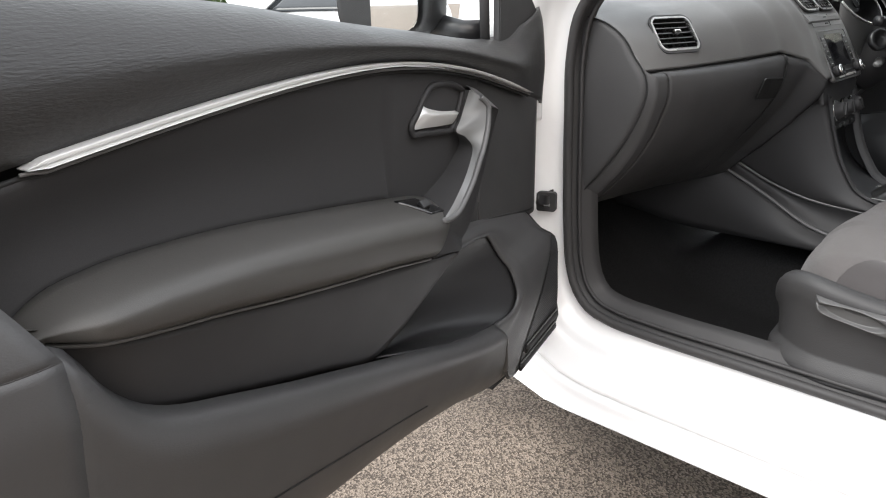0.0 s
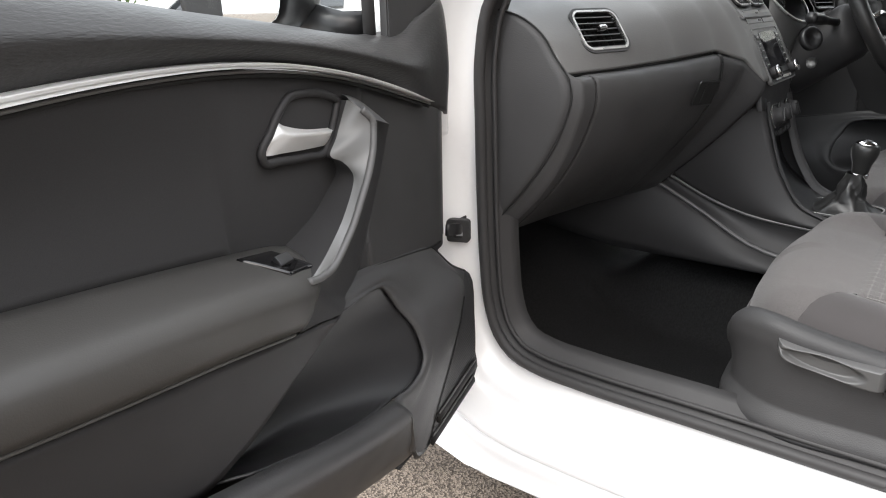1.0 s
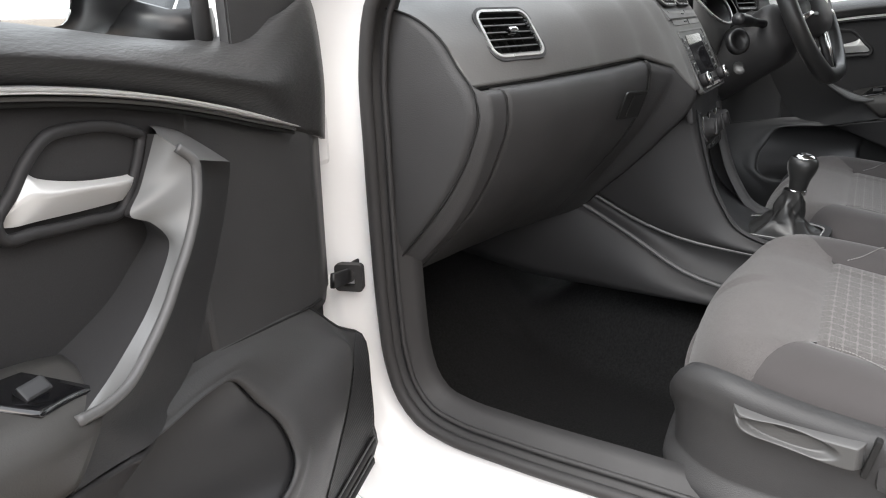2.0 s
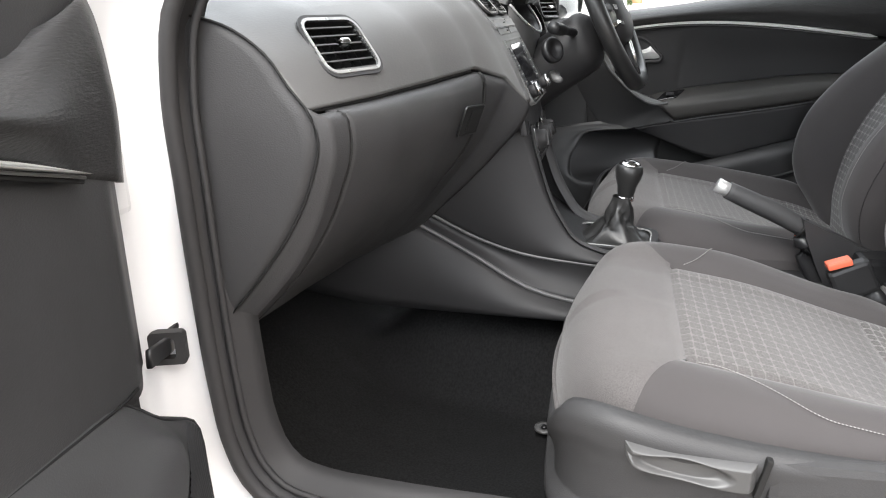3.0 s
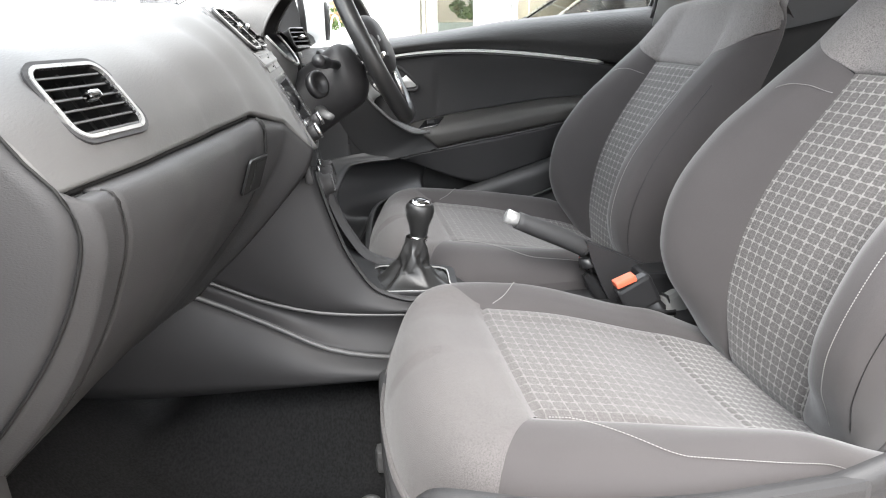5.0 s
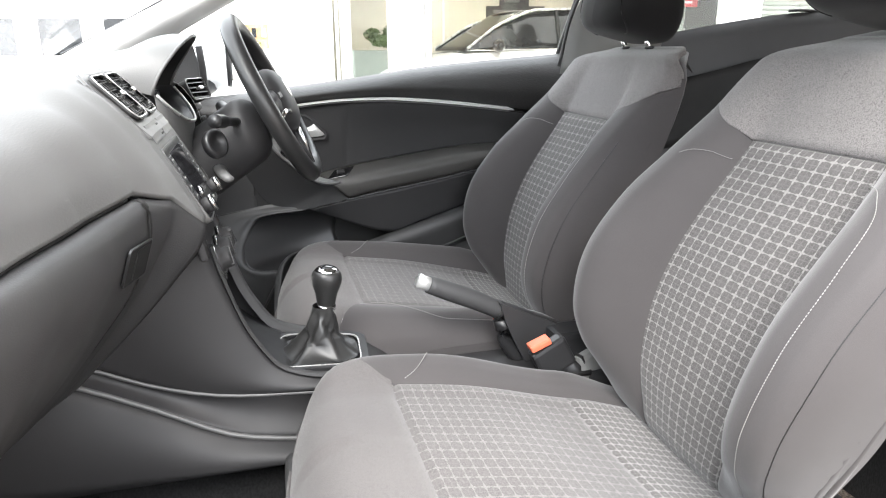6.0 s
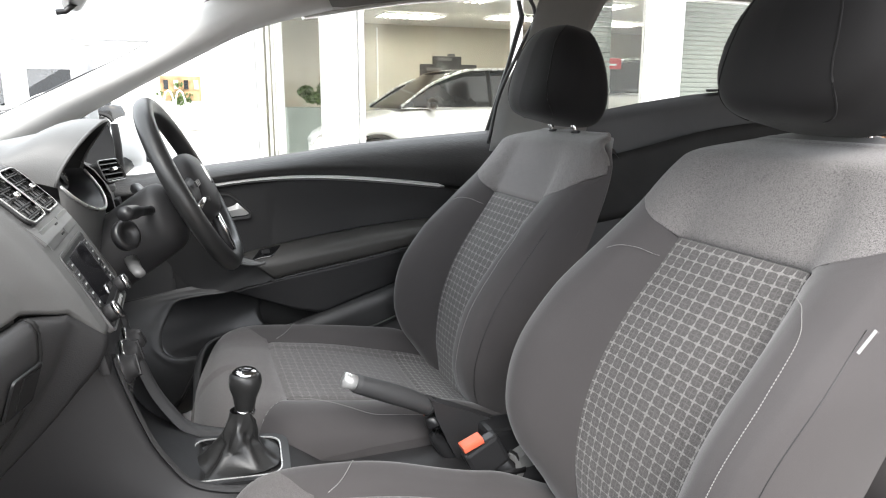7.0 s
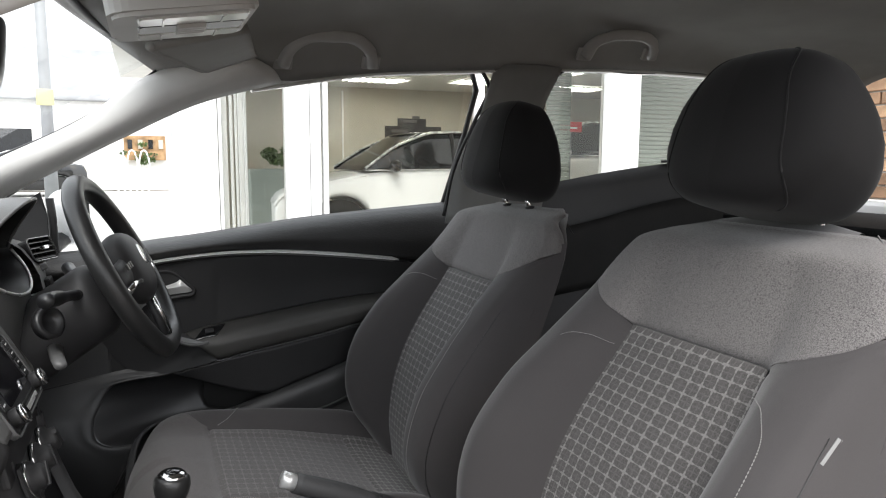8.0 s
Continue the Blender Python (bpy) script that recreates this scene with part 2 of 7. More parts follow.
def graph_of(points):
    """A smooth function y(x) through points, held level outside them."""
    xs, ys = [a for a, _ in points], [b for _, b in points]
    d = [(ys[i + 1] - ys[i]) / (xs[i + 1] - xs[i]) for i in range(len(xs) - 1)]
    g = [d[0]] + [0.0 if d[i] * d[i + 1] <= 0 else 2 * d[i] * d[i + 1] / (d[i] + d[i + 1]) for i in range(len(d) - 1)] + [d[-1]]

    def f(x):
        if x <= xs[0]:
            return ys[0]
        if x >= xs[-1]:
            return ys[-1]
        i = max(k for k in range(len(xs) - 1) if xs[k] <= x)
        h = xs[i + 1] - xs[i]
        k = (x - xs[i]) / h
        return (2 * k**3 - 3 * k**2 + 1) * ys[i] + (k**3 - 2 * k**2 + k) * h * g[i] + (3 * k**2 - 2 * k**3) * ys[i + 1] + (k**3 - k**2) * h * g[i + 1]
    return f


def smooth_step(a, b, x):
    k = min(max((x - a) / (b - a), 0.0), 1.0)
    return k * k * (3 - 2 * k)


def thing(name, base, label, category, group="", turn=None, kind=""):
    ob = new(name)
    ob.empty_display_size = 0.05
    ob.matrix_world = turn if turn else Matrix.Translation(base)
    BASE[ob.name] = Vector((0, 0, 0)) if turn else Vector(base)
    return tagged(ob, label, category, group, kind)


def emit(name, verts, faces, mat, parent=None, label="", smooth=True, uvs=None, thick=0.0, bevel=0.0):
    """One mesh object from vertices in the thing's frame (world axes unless the thing is turned)."""
    base = BASE.get(parent.name, Vector()) if parent else Vector()
    side = SIDE[0]
    me = bpy.data.meshes.new(name)
    me.from_pydata([(side * (v[0] - base[0]), v[1] - base[1], v[2] - base[2]) for v in verts], [], [f if side > 0 else tuple(reversed(f)) for f in faces])
    if uvs:
        layer = me.uv_layers.new(name="UVMap")
        for loop in me.loops:
            layer.data[loop.index].uv = uvs[loop.vertex_index]
    me.materials.append(mat)
    if smooth:
        me.shade_smooth()
    me.update()
    ob = new(name, me)
    if parent:
        ob.parent = parent
        BASE[ob.name] = base
    if label:
        ob["label"] = label
    if thick:
        s = ob.modifiers.new("thickness", "SOLIDIFY")
        s.thickness, s.offset = thick, -1
    if bevel:
        s = ob.modifiers.new("edge", "BEVEL")
        s.width, s.segments, s.limit_method, s.angle_limit = bevel, 2, "ANGLE", radians(35)
    return ob


def part(name, bm, material, parent, label="", smooth=True):
    """Link a bmesh as one mesh object under a thing or a part."""
    bm.verts.index_update()
    v = [tuple(x.co) for x in bm.verts]
    f = [tuple(x.index for x in face.verts) for face in bm.faces]
    bm.free()
    return emit(name, v, f, material, parent, label, smooth)


def surface(name, fn, nu, nv, mat, parent, label="", thick=0.0, uv=None, flip=None):
    """A sheet fn(0..1, 0..1). Its front turns to the place in VIEW unless flip says otherwise; thickness goes behind it."""
    verts, uvs, faces = [], [], []
    if flip is None or flip in (True, False):
        votes = 0.0
        for s, t in ((0.5, 0.5), (0.25, 0.5), (0.75, 0.5), (0.5, 0.25), (0.5, 0.75)):
            p, q, r = (Vector(fn(*k)) for k in ((s, t), (s + 0.02, t), (s, t + 0.02)))
            votes += (q - p).cross(r - p).normalized().dot((VIEW[0] - p).normalized())
        flip = votes < 0
    elif flip == "away":
        flip = False
    elif flip == "away2":
        flip = True
    for i in range(nu + 1):
        for j in range(nv + 1):
            verts.append(tuple(fn(i / nu, j / nv)))
            if uv:
                uvs.append(uv(i / nu, j / nv))
    for i in range(nu):
        for j in range(nv):
            a, b, c, d = i * (nv + 1) + j, (i + 1) * (nv + 1) + j, (i + 1) * (nv + 1) + j + 1, i * (nv + 1) + j + 1
            faces.append((d, c, b, a) if flip else (a, b, c, d))
    return emit(name, verts, faces, mat, parent, label, True, uvs or None, thick)


def tube(name, points, radius, mat, parent, label="", seg=8, wide=1.0, up=(0, 0, 1), n=0, closed=False, power=2.0):
    """A swept bar. wide: its width across up, against its height along up. n: samples of a smooth curve."""
    if n:
        f = curve_of(points)
        points = [f(i / n) for i in range(n + 1)]
    p = [np.array(q, float) for q in points]
    rad = radius if callable(radius) else (lambda s: radius)
    verts, faces, m = [], [], len(p)
    for i, q in enumerate(p):
        if closed:
            ahead = p[(i + 1) % m] - p[i - 1]
        else:
            ahead = p[min(i + 1, m - 1)] - p[max(i - 1, 0)]
        ahead = ahead / (np.linalg.norm(ahead) + 1e-9)
        ref = np.array(up, float)
        if abs(ref @ ahead) > 0.97:
            ref = np.array((0.3, 0.9, 0.1))
        side = np.cross(ahead, ref)
        side /= np.linalg.norm(side)
        top = np.cross(side, ahead)
        r = rad(i / max(m - 1, 1))
        for k in range(seg):
            a = 2 * math.pi * (k + 0.5) / seg
            c, s = math.cos(a), math.sin(a)
            c, s = math.copysign(abs(c) ** (2 / power), c), math.copysign(abs(s) ** (2 / power), s)
            verts.append(tuple(q + side * c * r * wide + top * s * r))
    for i in range(m if closed else m - 1):
        j = (i + 1) % m
        for k in range(seg):
            k2 = (k + 1) % seg
            faces.append((i * seg + k, i * seg + k2, j * seg + k2, j * seg + k))
    if not closed:
        faces.append(tuple(range(seg))[::-1])
        faces.append(tuple((m - 1) * seg + k for k in range(seg)))
    return emit(name, verts, faces, mat, parent, label)


def block(name, size, m, mat, parent=None, label="", bevel=0.004, taper=(1, 1)):
    """A box with rounded edges, its middle at the pose m. taper: scale of its upper face."""
    bm = bmesh.new()
    bmesh.ops.create_cube(bm, size=1.0)
    for v in bm.verts:
        k = taper if v.co.z > 0 else (1, 1)
        v.co = Vector((v.co.x * size[0] * k[0], v.co.y * size[1] * k[1], v.co.z * size[2]))
    if bevel:
        bmesh.ops.bevel(bm, geom=bm.edges[:], offset=bevel, segments=2, affect="EDGES", profile=0.6)
    bm.transform(m)
    return part(name, bm, mat, parent, label, bool(bevel) and False)


def plate(name, outline, depth, m, mat, parent=None, label="", bevel=0.002, rounding=0):
    """A flat piece: outline in the pose's xy plane, from z 0 to depth."""
    if rounding:
        f = curve_of(list(outline) + [outline[0]])
        outline = [tuple(f(i / rounding)) for i in range(rounding)]
    bm = bmesh.new()
    low = [bm.verts.new((x, y, 0)) for x, y in outline]
    top = [bm.verts.new((x, y, depth)) for x, y in outline]
    k = len(outline)
    bm.faces.new(low[::-1])
    face = bm.faces.new(top)
    for i in range(k):
        bm.faces.new((low[i], low[(i + 1) % k], top[(i + 1) % k], top[i]))
    bmesh.ops.recalc_face_normals(bm, faces=bm.faces[:])
    if bevel:
        bmesh.ops.bevel(bm, geom=face.edges[:], offset=bevel, segments=2, affect="EDGES")
    bm.transform(m)
    return part(name, bm, mat, parent, label, False)


def rounded_rect(w, h, r, n=5, cx=0.0, cy=0.0):
    pts = []
    for sx, sy, a0 in ((1, 1, 0), (-1, 1, 90), (-1, -1, 180), (1, -1, 270)):
        for i in range(n + 1):
            a = radians(a0 + 90 * i / n)
            pts.append((cx + sx * (w / 2 - r) + r * math.cos(a), cy + sy * (h / 2 - r) + r * math.sin(a)))
    return pts


def frame_ring(name, outer, inner, depth, m, mat, parent, label=""):
    """A flat frame between two outlines with the same number of points."""
    k = len(outer)
    v = [(x, y, 0) for x, y in outer] + [(x, y, depth) for x, y in outer] + [(x, y, depth) for x, y in inner] + [(x, y, 0) for x, y in inner]
    v = [tuple(m @ Vector(q)) for q in v]
    f = []
    for a in range(4):
        b = (a + 1) % 4
        for i in range(k):
            j = (i + 1) % k
            f.append((a * k + i, a * k + j, b * k + j, b * k + i))
    return emit(name, v, f, mat, parent, label, False)


def lathe(name, profile, m, mat, parent, label="", seg=24, squash=(1, 1)):
    """A turned piece: profile of (radius, height), round the pose's z."""
    v, f = [], []
    for r, z in profile:
        for k in range(seg):
            a = 2 * math.pi * k / seg
            v.append(tuple(m @ Vector((r * math.cos(a) * squash[0], r * math.sin(a) * squash[1], z))))
    for i in range(len(profile) - 1):
        for k in range(seg):
            k2 = (k + 1) % seg
            f.append((i * seg + k, i * seg + k2, (i + 1) * seg + k2, (i + 1) * seg + k))
    f.append(tuple(range(seg))[::-1])
    f.append(tuple((len(profile) - 1) * seg + k for k in range(seg)))
    return emit(name, v, f, mat, parent, label)


def stitches(name, fn, count, length, r, parent, label=""):
    """A seam of short threads along fn(0..1), as one row."""
    v, f = [], []
    for i in range(count):
        a, b = np.array(fn((i + 0.15) / count)), np.array(fn((i + 0.85) / count))
        d = b - a
        d /= np.linalg.norm(d) + 1e-9
        ref = np.array((0.3, 0.2, 1.0))
        s = np.cross(d, ref)
        s /= np.linalg.norm(s)
        t = np.cross(s, d)
        k = len(v)
        for q, w in ((a, 0.6), ((a + b) / 2, 1.0), (b, 0.6)):
            for c in range(5):
                g = 2 * math.pi * c / 5
                v.append(tuple(q + (s * math.cos(g) + t * math.sin(g)) * r * w))
        for j in range(2):
            for c in range(5):
                c2 = (c + 1) % 5
                f.append((k + j * 5 + c, k + j * 5 + c2, k + (j + 1) * 5 + c2, k + (j + 1) * 5 + c))
    return emit(name, v, f, THREAD, parent, label)


# ---------------------------------------------------------------- car doors
TRIM_FIT = np.polyfit(*zip(*[(-0.12, 0.845), (-0.03, 0.870), (0.02, 0.884), (0.099, 0.906), (0.196, 0.9315), (0.28, 0.948), (0.354, 0.9585), (0.42, 0.963), (0.531, 0.962), (0.622, 0.958), (0.699, 0.951), (0.765, 0.943), (0.821, 0.936), (0.87, 0.930), (0.897, 0.926), (1.07, 0.90)]), 5)


def TRIM_Z(u):
    return float(np.polyval(TRIM_FIT, u))


BELT_Z = graph_of([(-0.14, 1.026), (-0.08, 1.020), (-0.03, 1.004), (0.01, 0.990), (0.05, 0.979), (0.10, 0.976), (0.15, 0.980), (0.289, 0.997), (0.40, 1.009), (0.531, 1.026), (0.633, 1.040), (1.07, 1.075)])
ARM_TOP = graph_of([(0.34, 0.768), (0.38, 0.780), (0.422, 0.788), (0.539, 0.806), (0.634, 0.819), (0.713, 0.829), (0.78, 0.834), (0.837, 0.836), (0.888, 0.832), (0.908, 0.826), (0.922, 0.818), (0.934, 0.808)])
ARM_LOW = graph_of([(0.34, 0.694), (0.423, 0.710), (0.504, 0.725), (0.612, 0.742), (0.699, 0.757), (0.771, 0.771), (0.858, 0.786), (0.905, 0.797), (0.934, 0.805)])
POCKET_EDGE = graph_of([(0.317, 0.684), (0.370, 0.664), (0.421, 0.643), (0.491, 0.617), (0.545, 0.607), (0.613, 0.628), (0.703, 0.656), (0.777, 0.680), (0.838, 0.702), (0.864, 0.716), (0.883, 0.732), (0.901, 0.756), (0.913, 0.782), (0.926, 0.800)])
RIM_Z = graph_of([(0.10, 0.500), (0.19, 0.524), (0.236, 0.530), (0.294, 0.540), (0.364, 0.557), (0.44, 0.580), (0.507, 0.601), (0.555, 0.615), (0.613, 0.633), (0.703, 0.661), (0.777, 0.686), (0.838, 0.708), (0.864, 0.723), (0.883, 0.740), (0.901, 0.765), (0.913, 0.790), (0.926, 0.808)])
FLOOR_Z = graph_of([(-0.08, 0.328), (0.109, 0.342), (0.3, 0.386), (0.457, 0.408), (0.589, 0.418), (1.07, 0.45)])


def car_door(name, m, side, label):
    SIDE[0] = side
    VIEW[0] = Vector((0.6, 2.0, 0.95))
    door = thing(name, (0, 0, 0), label, "car door", turn=m)

    def band(nm, lo, hi, left, right, wf, nu, nv, mat, lab="", thick=0.006, uv=None):
        def fn(s, t):
            u = left[0] + (left[1] - left[0]) * t + ((right[0] + (right[1] - right[0]) * t) - (left[0] + (left[1] - left[0]) * t)) * s
            z = lo(u) + (hi(u) - lo(u)) * t
            return u, wf(u, t, z), z
        return surface(nm, fn, nu, nv, mat, door, lab, thick, uv, flip=True)

    # steel shell behind the card, window frame, glass
    def shell(s, t):
        u = -0.125 + 1.21 * s
        z = 0.48 + (BELT_Z(u) - 0.02 - 0.48) * t
        return u, -0.060 - 0.03 * smooth_step(0.6, 1.0, t) + 0.03 * smooth_step(0.12, 0.0, t), z
    surface("door_shell", shell, 24, 14, WHITE_PAINT, door, "white painted steel door shell", 0.085, flip=True)
    pad_prof = graph_of([(0, 0.008), (0.08, 0.012), (0.30, 0.026), (0.40, 0.029), (0.62, 0.019), (0.86, -0.006), (1.0, -0.045)])

    def upper(u, t, z):
        front = smooth_step(0.12, -0.02, u)
        return pad_prof(t) * (1 - 0.55 * front - 0.25 * smooth_step(0.04, -0.04, u)) - 0.02 * smooth_step(-0.06, -0.12, u)
    band("upper_pad", lambda u: TRIM_Z(u) + 0.003 - 0.006 * smooth_step(0.03, -0.01, u), BELT_Z, (-0.110, -0.114), (1.06, 1.06), upper, 70, 18, PAD, "leathery dark grey upper pad")
    surface("card_backing", lambda s, t: (-0.10 + 1.16 * s, -0.035, 0.44 + (BELT_Z(-0.10 + 1.16 * s) - 0.05 - 0.44) * t), 12, 6, DEEP, door, "", 0.004)
    def strip_half(u):
        return 0.0004 + (0.0022 + 0.0020 * smooth_step(0.25, 0.75, u)) * smooth_step(0.0, 0.10, u) * smooth_step(0.897, 0.880, u)

    def strip(q, t):
        u = 0.012 + 0.885 * q
        h = strip_half(u)
        w, dz = curve_of([(0.004, 1.15), (0.0095, 1.05), (0.0180, 0.30), (0.0178, 0.05), (0.0150, -0.20), (0.0145, -0.95), (0.004, -1.1)])(t)
        return u, w, TRIM_Z(u) + dz * h
    surface("trim_strip", strip, 110, 12, TRIM_SILVER, door, "slim satin silver trim strip", 0.0, flip=True)
    tube("trim_lip", [(u, 0.0115, TRIM_Z(u) - strip_half(u) - 0.0028) for u in np.linspace(0.010, 0.90, 90)], 0.0016, GREY_PLASTIC, door, "fine grey line under the trim strip", seg=8)
    # The strip's contact shadow, modelled as a thin near-black line.
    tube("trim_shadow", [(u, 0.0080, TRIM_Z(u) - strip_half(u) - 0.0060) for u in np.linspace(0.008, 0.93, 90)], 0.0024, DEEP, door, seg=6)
    band("insert", lambda u: ARM_TOP(u) - 0.004 if u > 0.43 else 0.670, lambda u: TRIM_Z(u) - 0.008, (0.18, 0.18), (1.02, 1.02),
         lambda u, t, z: 0.002 + (0.008 * t * t - 0.012 * math.sin(math.pi * min(1, t * 1.1))) * smooth_step(0.19, 0.62, u), 80, 16, INSERT, "matt black cloth insert")
    band("front_card", lambda u: 0.645 + 0.165 * max(0.0, u + 0.005), lambda u: TRIM_Z(u) - 0.008 + 0.015 * smooth_step(0.04, 0.0, u), (-0.105, -0.112), (0.185, 0.185),
         lambda u, t, z: 0.0015 - 0.030 * smooth_step(-0.03, -0.12, u) + 0.003 * smooth_step(0.25, 0.0, t) * smooth_step(0.0, 0.2, u), 26, 16, PLASTIC, "plain black front card")
    arm_prof = graph_of([(0.0, 0.055), (0.05, 0.066), (0.2, 0.075), (0.5, 0.078), (0.72, 0.068), (0.9, 0.035), (1.0, 0.006)])

    def arm(u, t, z):
        return arm_prof(t) * (0.45 + 0.55 * smooth_step(0.945, 0.885, u)) * (0.86 + 0.14 * smooth_step(0.375, 0.43, u))
    band("armrest", ARM_LOW, ARM_TOP, (0.423, 0.350), (0.934, 0.934), arm, 60, 22, ARM_VINYL, "brown-black vinyl armrest pad", 0.01)
    tube("armrest_piping", [(u, arm(u, 0.0, 0) + 0.001, ARM_LOW(u) - 0.0028) for u in np.linspace(0.415, 0.930, 60)], 0.0020, GREY_PLASTIC, door, "fine raised edge below the armrest", seg=8)
    band("lower_panel", POCKET_EDGE, lambda u: ARM_LOW(u) - 0.006, (0.317, 0.345), (0.926, 0.930), lambda u, t, z: (0.044 + 0.010 * t) * (0.55 + 0.45 * smooth_step(0.945, 0.86, u)), 60, 12, PLASTIC_LOW, "smooth lower panel")
    low_prof = graph_of([(0.0, 0.0), (0.12, 0.02), (0.4, 0.052), (0.72, 0.072), (0.86, 0.079), (0.95, 0.074), (1.0, 0.056)])
    band("lower_card", FLOOR_Z, RIM_Z, (0.140, 0.236), (0.931, 0.931), lambda u, t, z: low_prof(t), 64, 24, CORNER_PLASTIC, "grained lower door card with pocket rim")

    def rear_w(u, t, z):
        k = (z - FLOOR_Z(u)) / (RIM_Z(0.931) - FLOOR_Z(u))
        return low_prof(min(k, 0.93)) * (1 - 0.85 * smooth_step(0.93, 1.35, k)) * (1 - 0.45 * smooth_step(0.94, 1.07, u))
    band("rear_card", FLOOR_Z, lambda u: 0.800, (0.9305, 0.9305), (1.07, 1.07), rear_w, 8, 36, CORNER_PLASTIC, "rear edge of the door card")
    band("rear_card_top", lambda u: 0.799, lambda u: TRIM_Z(u) + 0.006, (0.9305, 0.990), (1.07, 1.07), rear_w, 8, 16, CORNER_PLASTIC, "")

    # pocket and its rim, front corner with the loudspeaker
    def rows_at(rows, s):
        k = s * (len(rows) - 1)
        i = min(max(int(k), 0), len(rows) - 2)
        p0, p1, p2, p3 = (np.array(rows[j], float) for j in (max(i - 1, 0), i, i + 1, min(i + 2, len(rows) - 1)))
        f = k - i
        return 0.5 * (2 * p1 + (p2 - p0) * f + (2 * p0 - 5 * p1 + 4 * p2 - p3) * f * f + (3 * p1 - p0 - 3 * p2 + p3) * f**3)

    rim_points = [(0.40, 0.702, 0.052), (0.335, 0.690, 0.045), (0.302, 0.679, 0.036), (0.235, 0.673, 0.026), (0.185, 0.660, 0.021), (0.160, 0.622, 0.030), (0.147, 0.594, 0.045), (0.146, 0.558, 0.058), (0.158, 0.541, 0.062), (0.178, 0.532, 0.063), (0.205, 0.529, 0.062), (0.236, 0.530, 0.056)]
    crease_rows = [(0.41, 0.712, 0.046), (0.33, 0.700, 0.034), (0.27, 0.692, 0.016), (0.19, 0.685, 0.009), (0.10, 0.668, 0.009), (0.03, 0.640, 0.025), (-0.012, 0.605, 0.050), (0.018, 0.558, 0.058), (0.072, 0.505, 0.061), (0.120, 0.446, 0.057), (0.145, 0.378, 0.044), (0.180, 0.408, 0.048)]
    outer_rows = [(0.42, 0.716, 0.030), (0.33, 0.710, 0.020), (0.27, 0.702, 0.010), (0.193, 0.692, 0.004), (0.10, 0.678, 0.002), (0.009, 0.661, 0.000), (-0.045, 0.612, 0.014), (-0.088, 0.578, 0.030), (-0.094, 0.505, 0.033), (-0.094, 0.440, 0.034), (-0.072, 0.392, 0.036), (0.140, 0.345, 0.006)]
    rim = curve_of(rim_points)
    outer = lambda s: rows_at(outer_rows, s)

    def corner(s, t):
        a, m_, b = rows_at(rim_points, s), rows_at(crease_rows, s), rows_at(outer_rows, s)
        q = curve_of([a, a + (m_ - a) * 0.5 + (0, 0, 0.004), m_])(t / 0.55) if t < 0.55 else m_ + (b - m_) * ((t - 0.55) / 0.45)
        k = smooth_step(0.945, 1.0, s)
        if k:
            u = 0.236 - 0.096 * t
            e = np.array((u, RIM_Z(u) + (FLOOR_Z(u) - RIM_Z(u)) * t, low_prof(1 - t)))
            q = q * (1 - k) + e * k
        return q[0], q[2] + 0.003 * math.sin(math.pi * min(1, t * 8)) * (t < 0.125) * (1 - k), q[1]
    surface("front_corner", corner, 110, 30, CORNER_PLASTIC, door, "grained front corner round the pocket", 0.005, flip=True)

    def front_skin(s, t):
        q = outer(0.40 + 0.60 * s)
        return q[0] - 0.010 * t, q[2] - 0.075 * t, q[1] - 0.004 * t
    surface("front_return", front_skin, 24, 4, PLASTIC_LOW, door, "", 0.003, flip=True)

    lip = curve_of(rim_points + [(0.30, 0.541, 0.060), (0.388, 0.563, 0.060), (0.50, 0.599, 0.056)])
    deep = curve_of([(0.47, 0.712, 0.030), (0.46, 0.70, 0.0), (0.43, 0.68, -0.02), (0.40, 0.645, -0.028), (0.39, 0.605, -0.028), (0.40, 0.575, -0.02), (0.44, 0.565, -0.01), (0.50, 0.575, 0.0), (0.56, 0.60, 0.02)])

    def bowl(s, t):
        p, q = lip(s), deep(s)
        k = p + (q - p) * (1.05 * t - 0.05)
        return k[0], p[2] - 0.003 + (q[2] - p[2]) * math.sin(math.pi / 2 * min(1.0, t)), k[1]
    # Blacker plastic than the card carries the shade inside the pocket.
    surface("pocket", bowl, 60, 18, SMOOTH_BLACK, door, "deep smooth bottle pocket, blackened for its inner shade", 0.003, flip=True)

    # finely ribbed loudspeaker facet with two slots along its lower edge
    def facet(p, t):
        return np.array(corner((6.6 + 3.9 * p) / 11, 0.60 + 0.385 * t))

    def mesh_fn(p, t):
        q = facet(p, t)
        return q[0], q[1] + 0.0010 + 0.0011 * math.sin(p * 40 * math.pi) ** 2, q[2]
    sp = surface("speaker_grille", mesh_fn, 160, 8, DOOR_PLASTIC, door, "finely ribbed loudspeaker grille", 0.0, flip=True)
    for k in range(2):
        slot = [facet(0.70 + 0.13 * k, 0.04 + 0.90 * j / 12) for j in range(13)]
        tube("grille_slot", [tuple(q + (0, 0.0035, 0)) for q in slot], 0.0090, DEEP, sp, seg=8, wide=0.5)
        tube("slot_edge", [tuple(q + (0, 0.0060, 0.0095)) for q in slot], 0.0014, GREY_PLASTIC, sp, seg=6)
    tube("card_seam", [(u, 0.0035, 0.657 + 0.165 * max(0, u + 0.005)) for u in np.linspace(-0.03, 0.185, 12)], 0.0016, DEEP, door, seg=6)
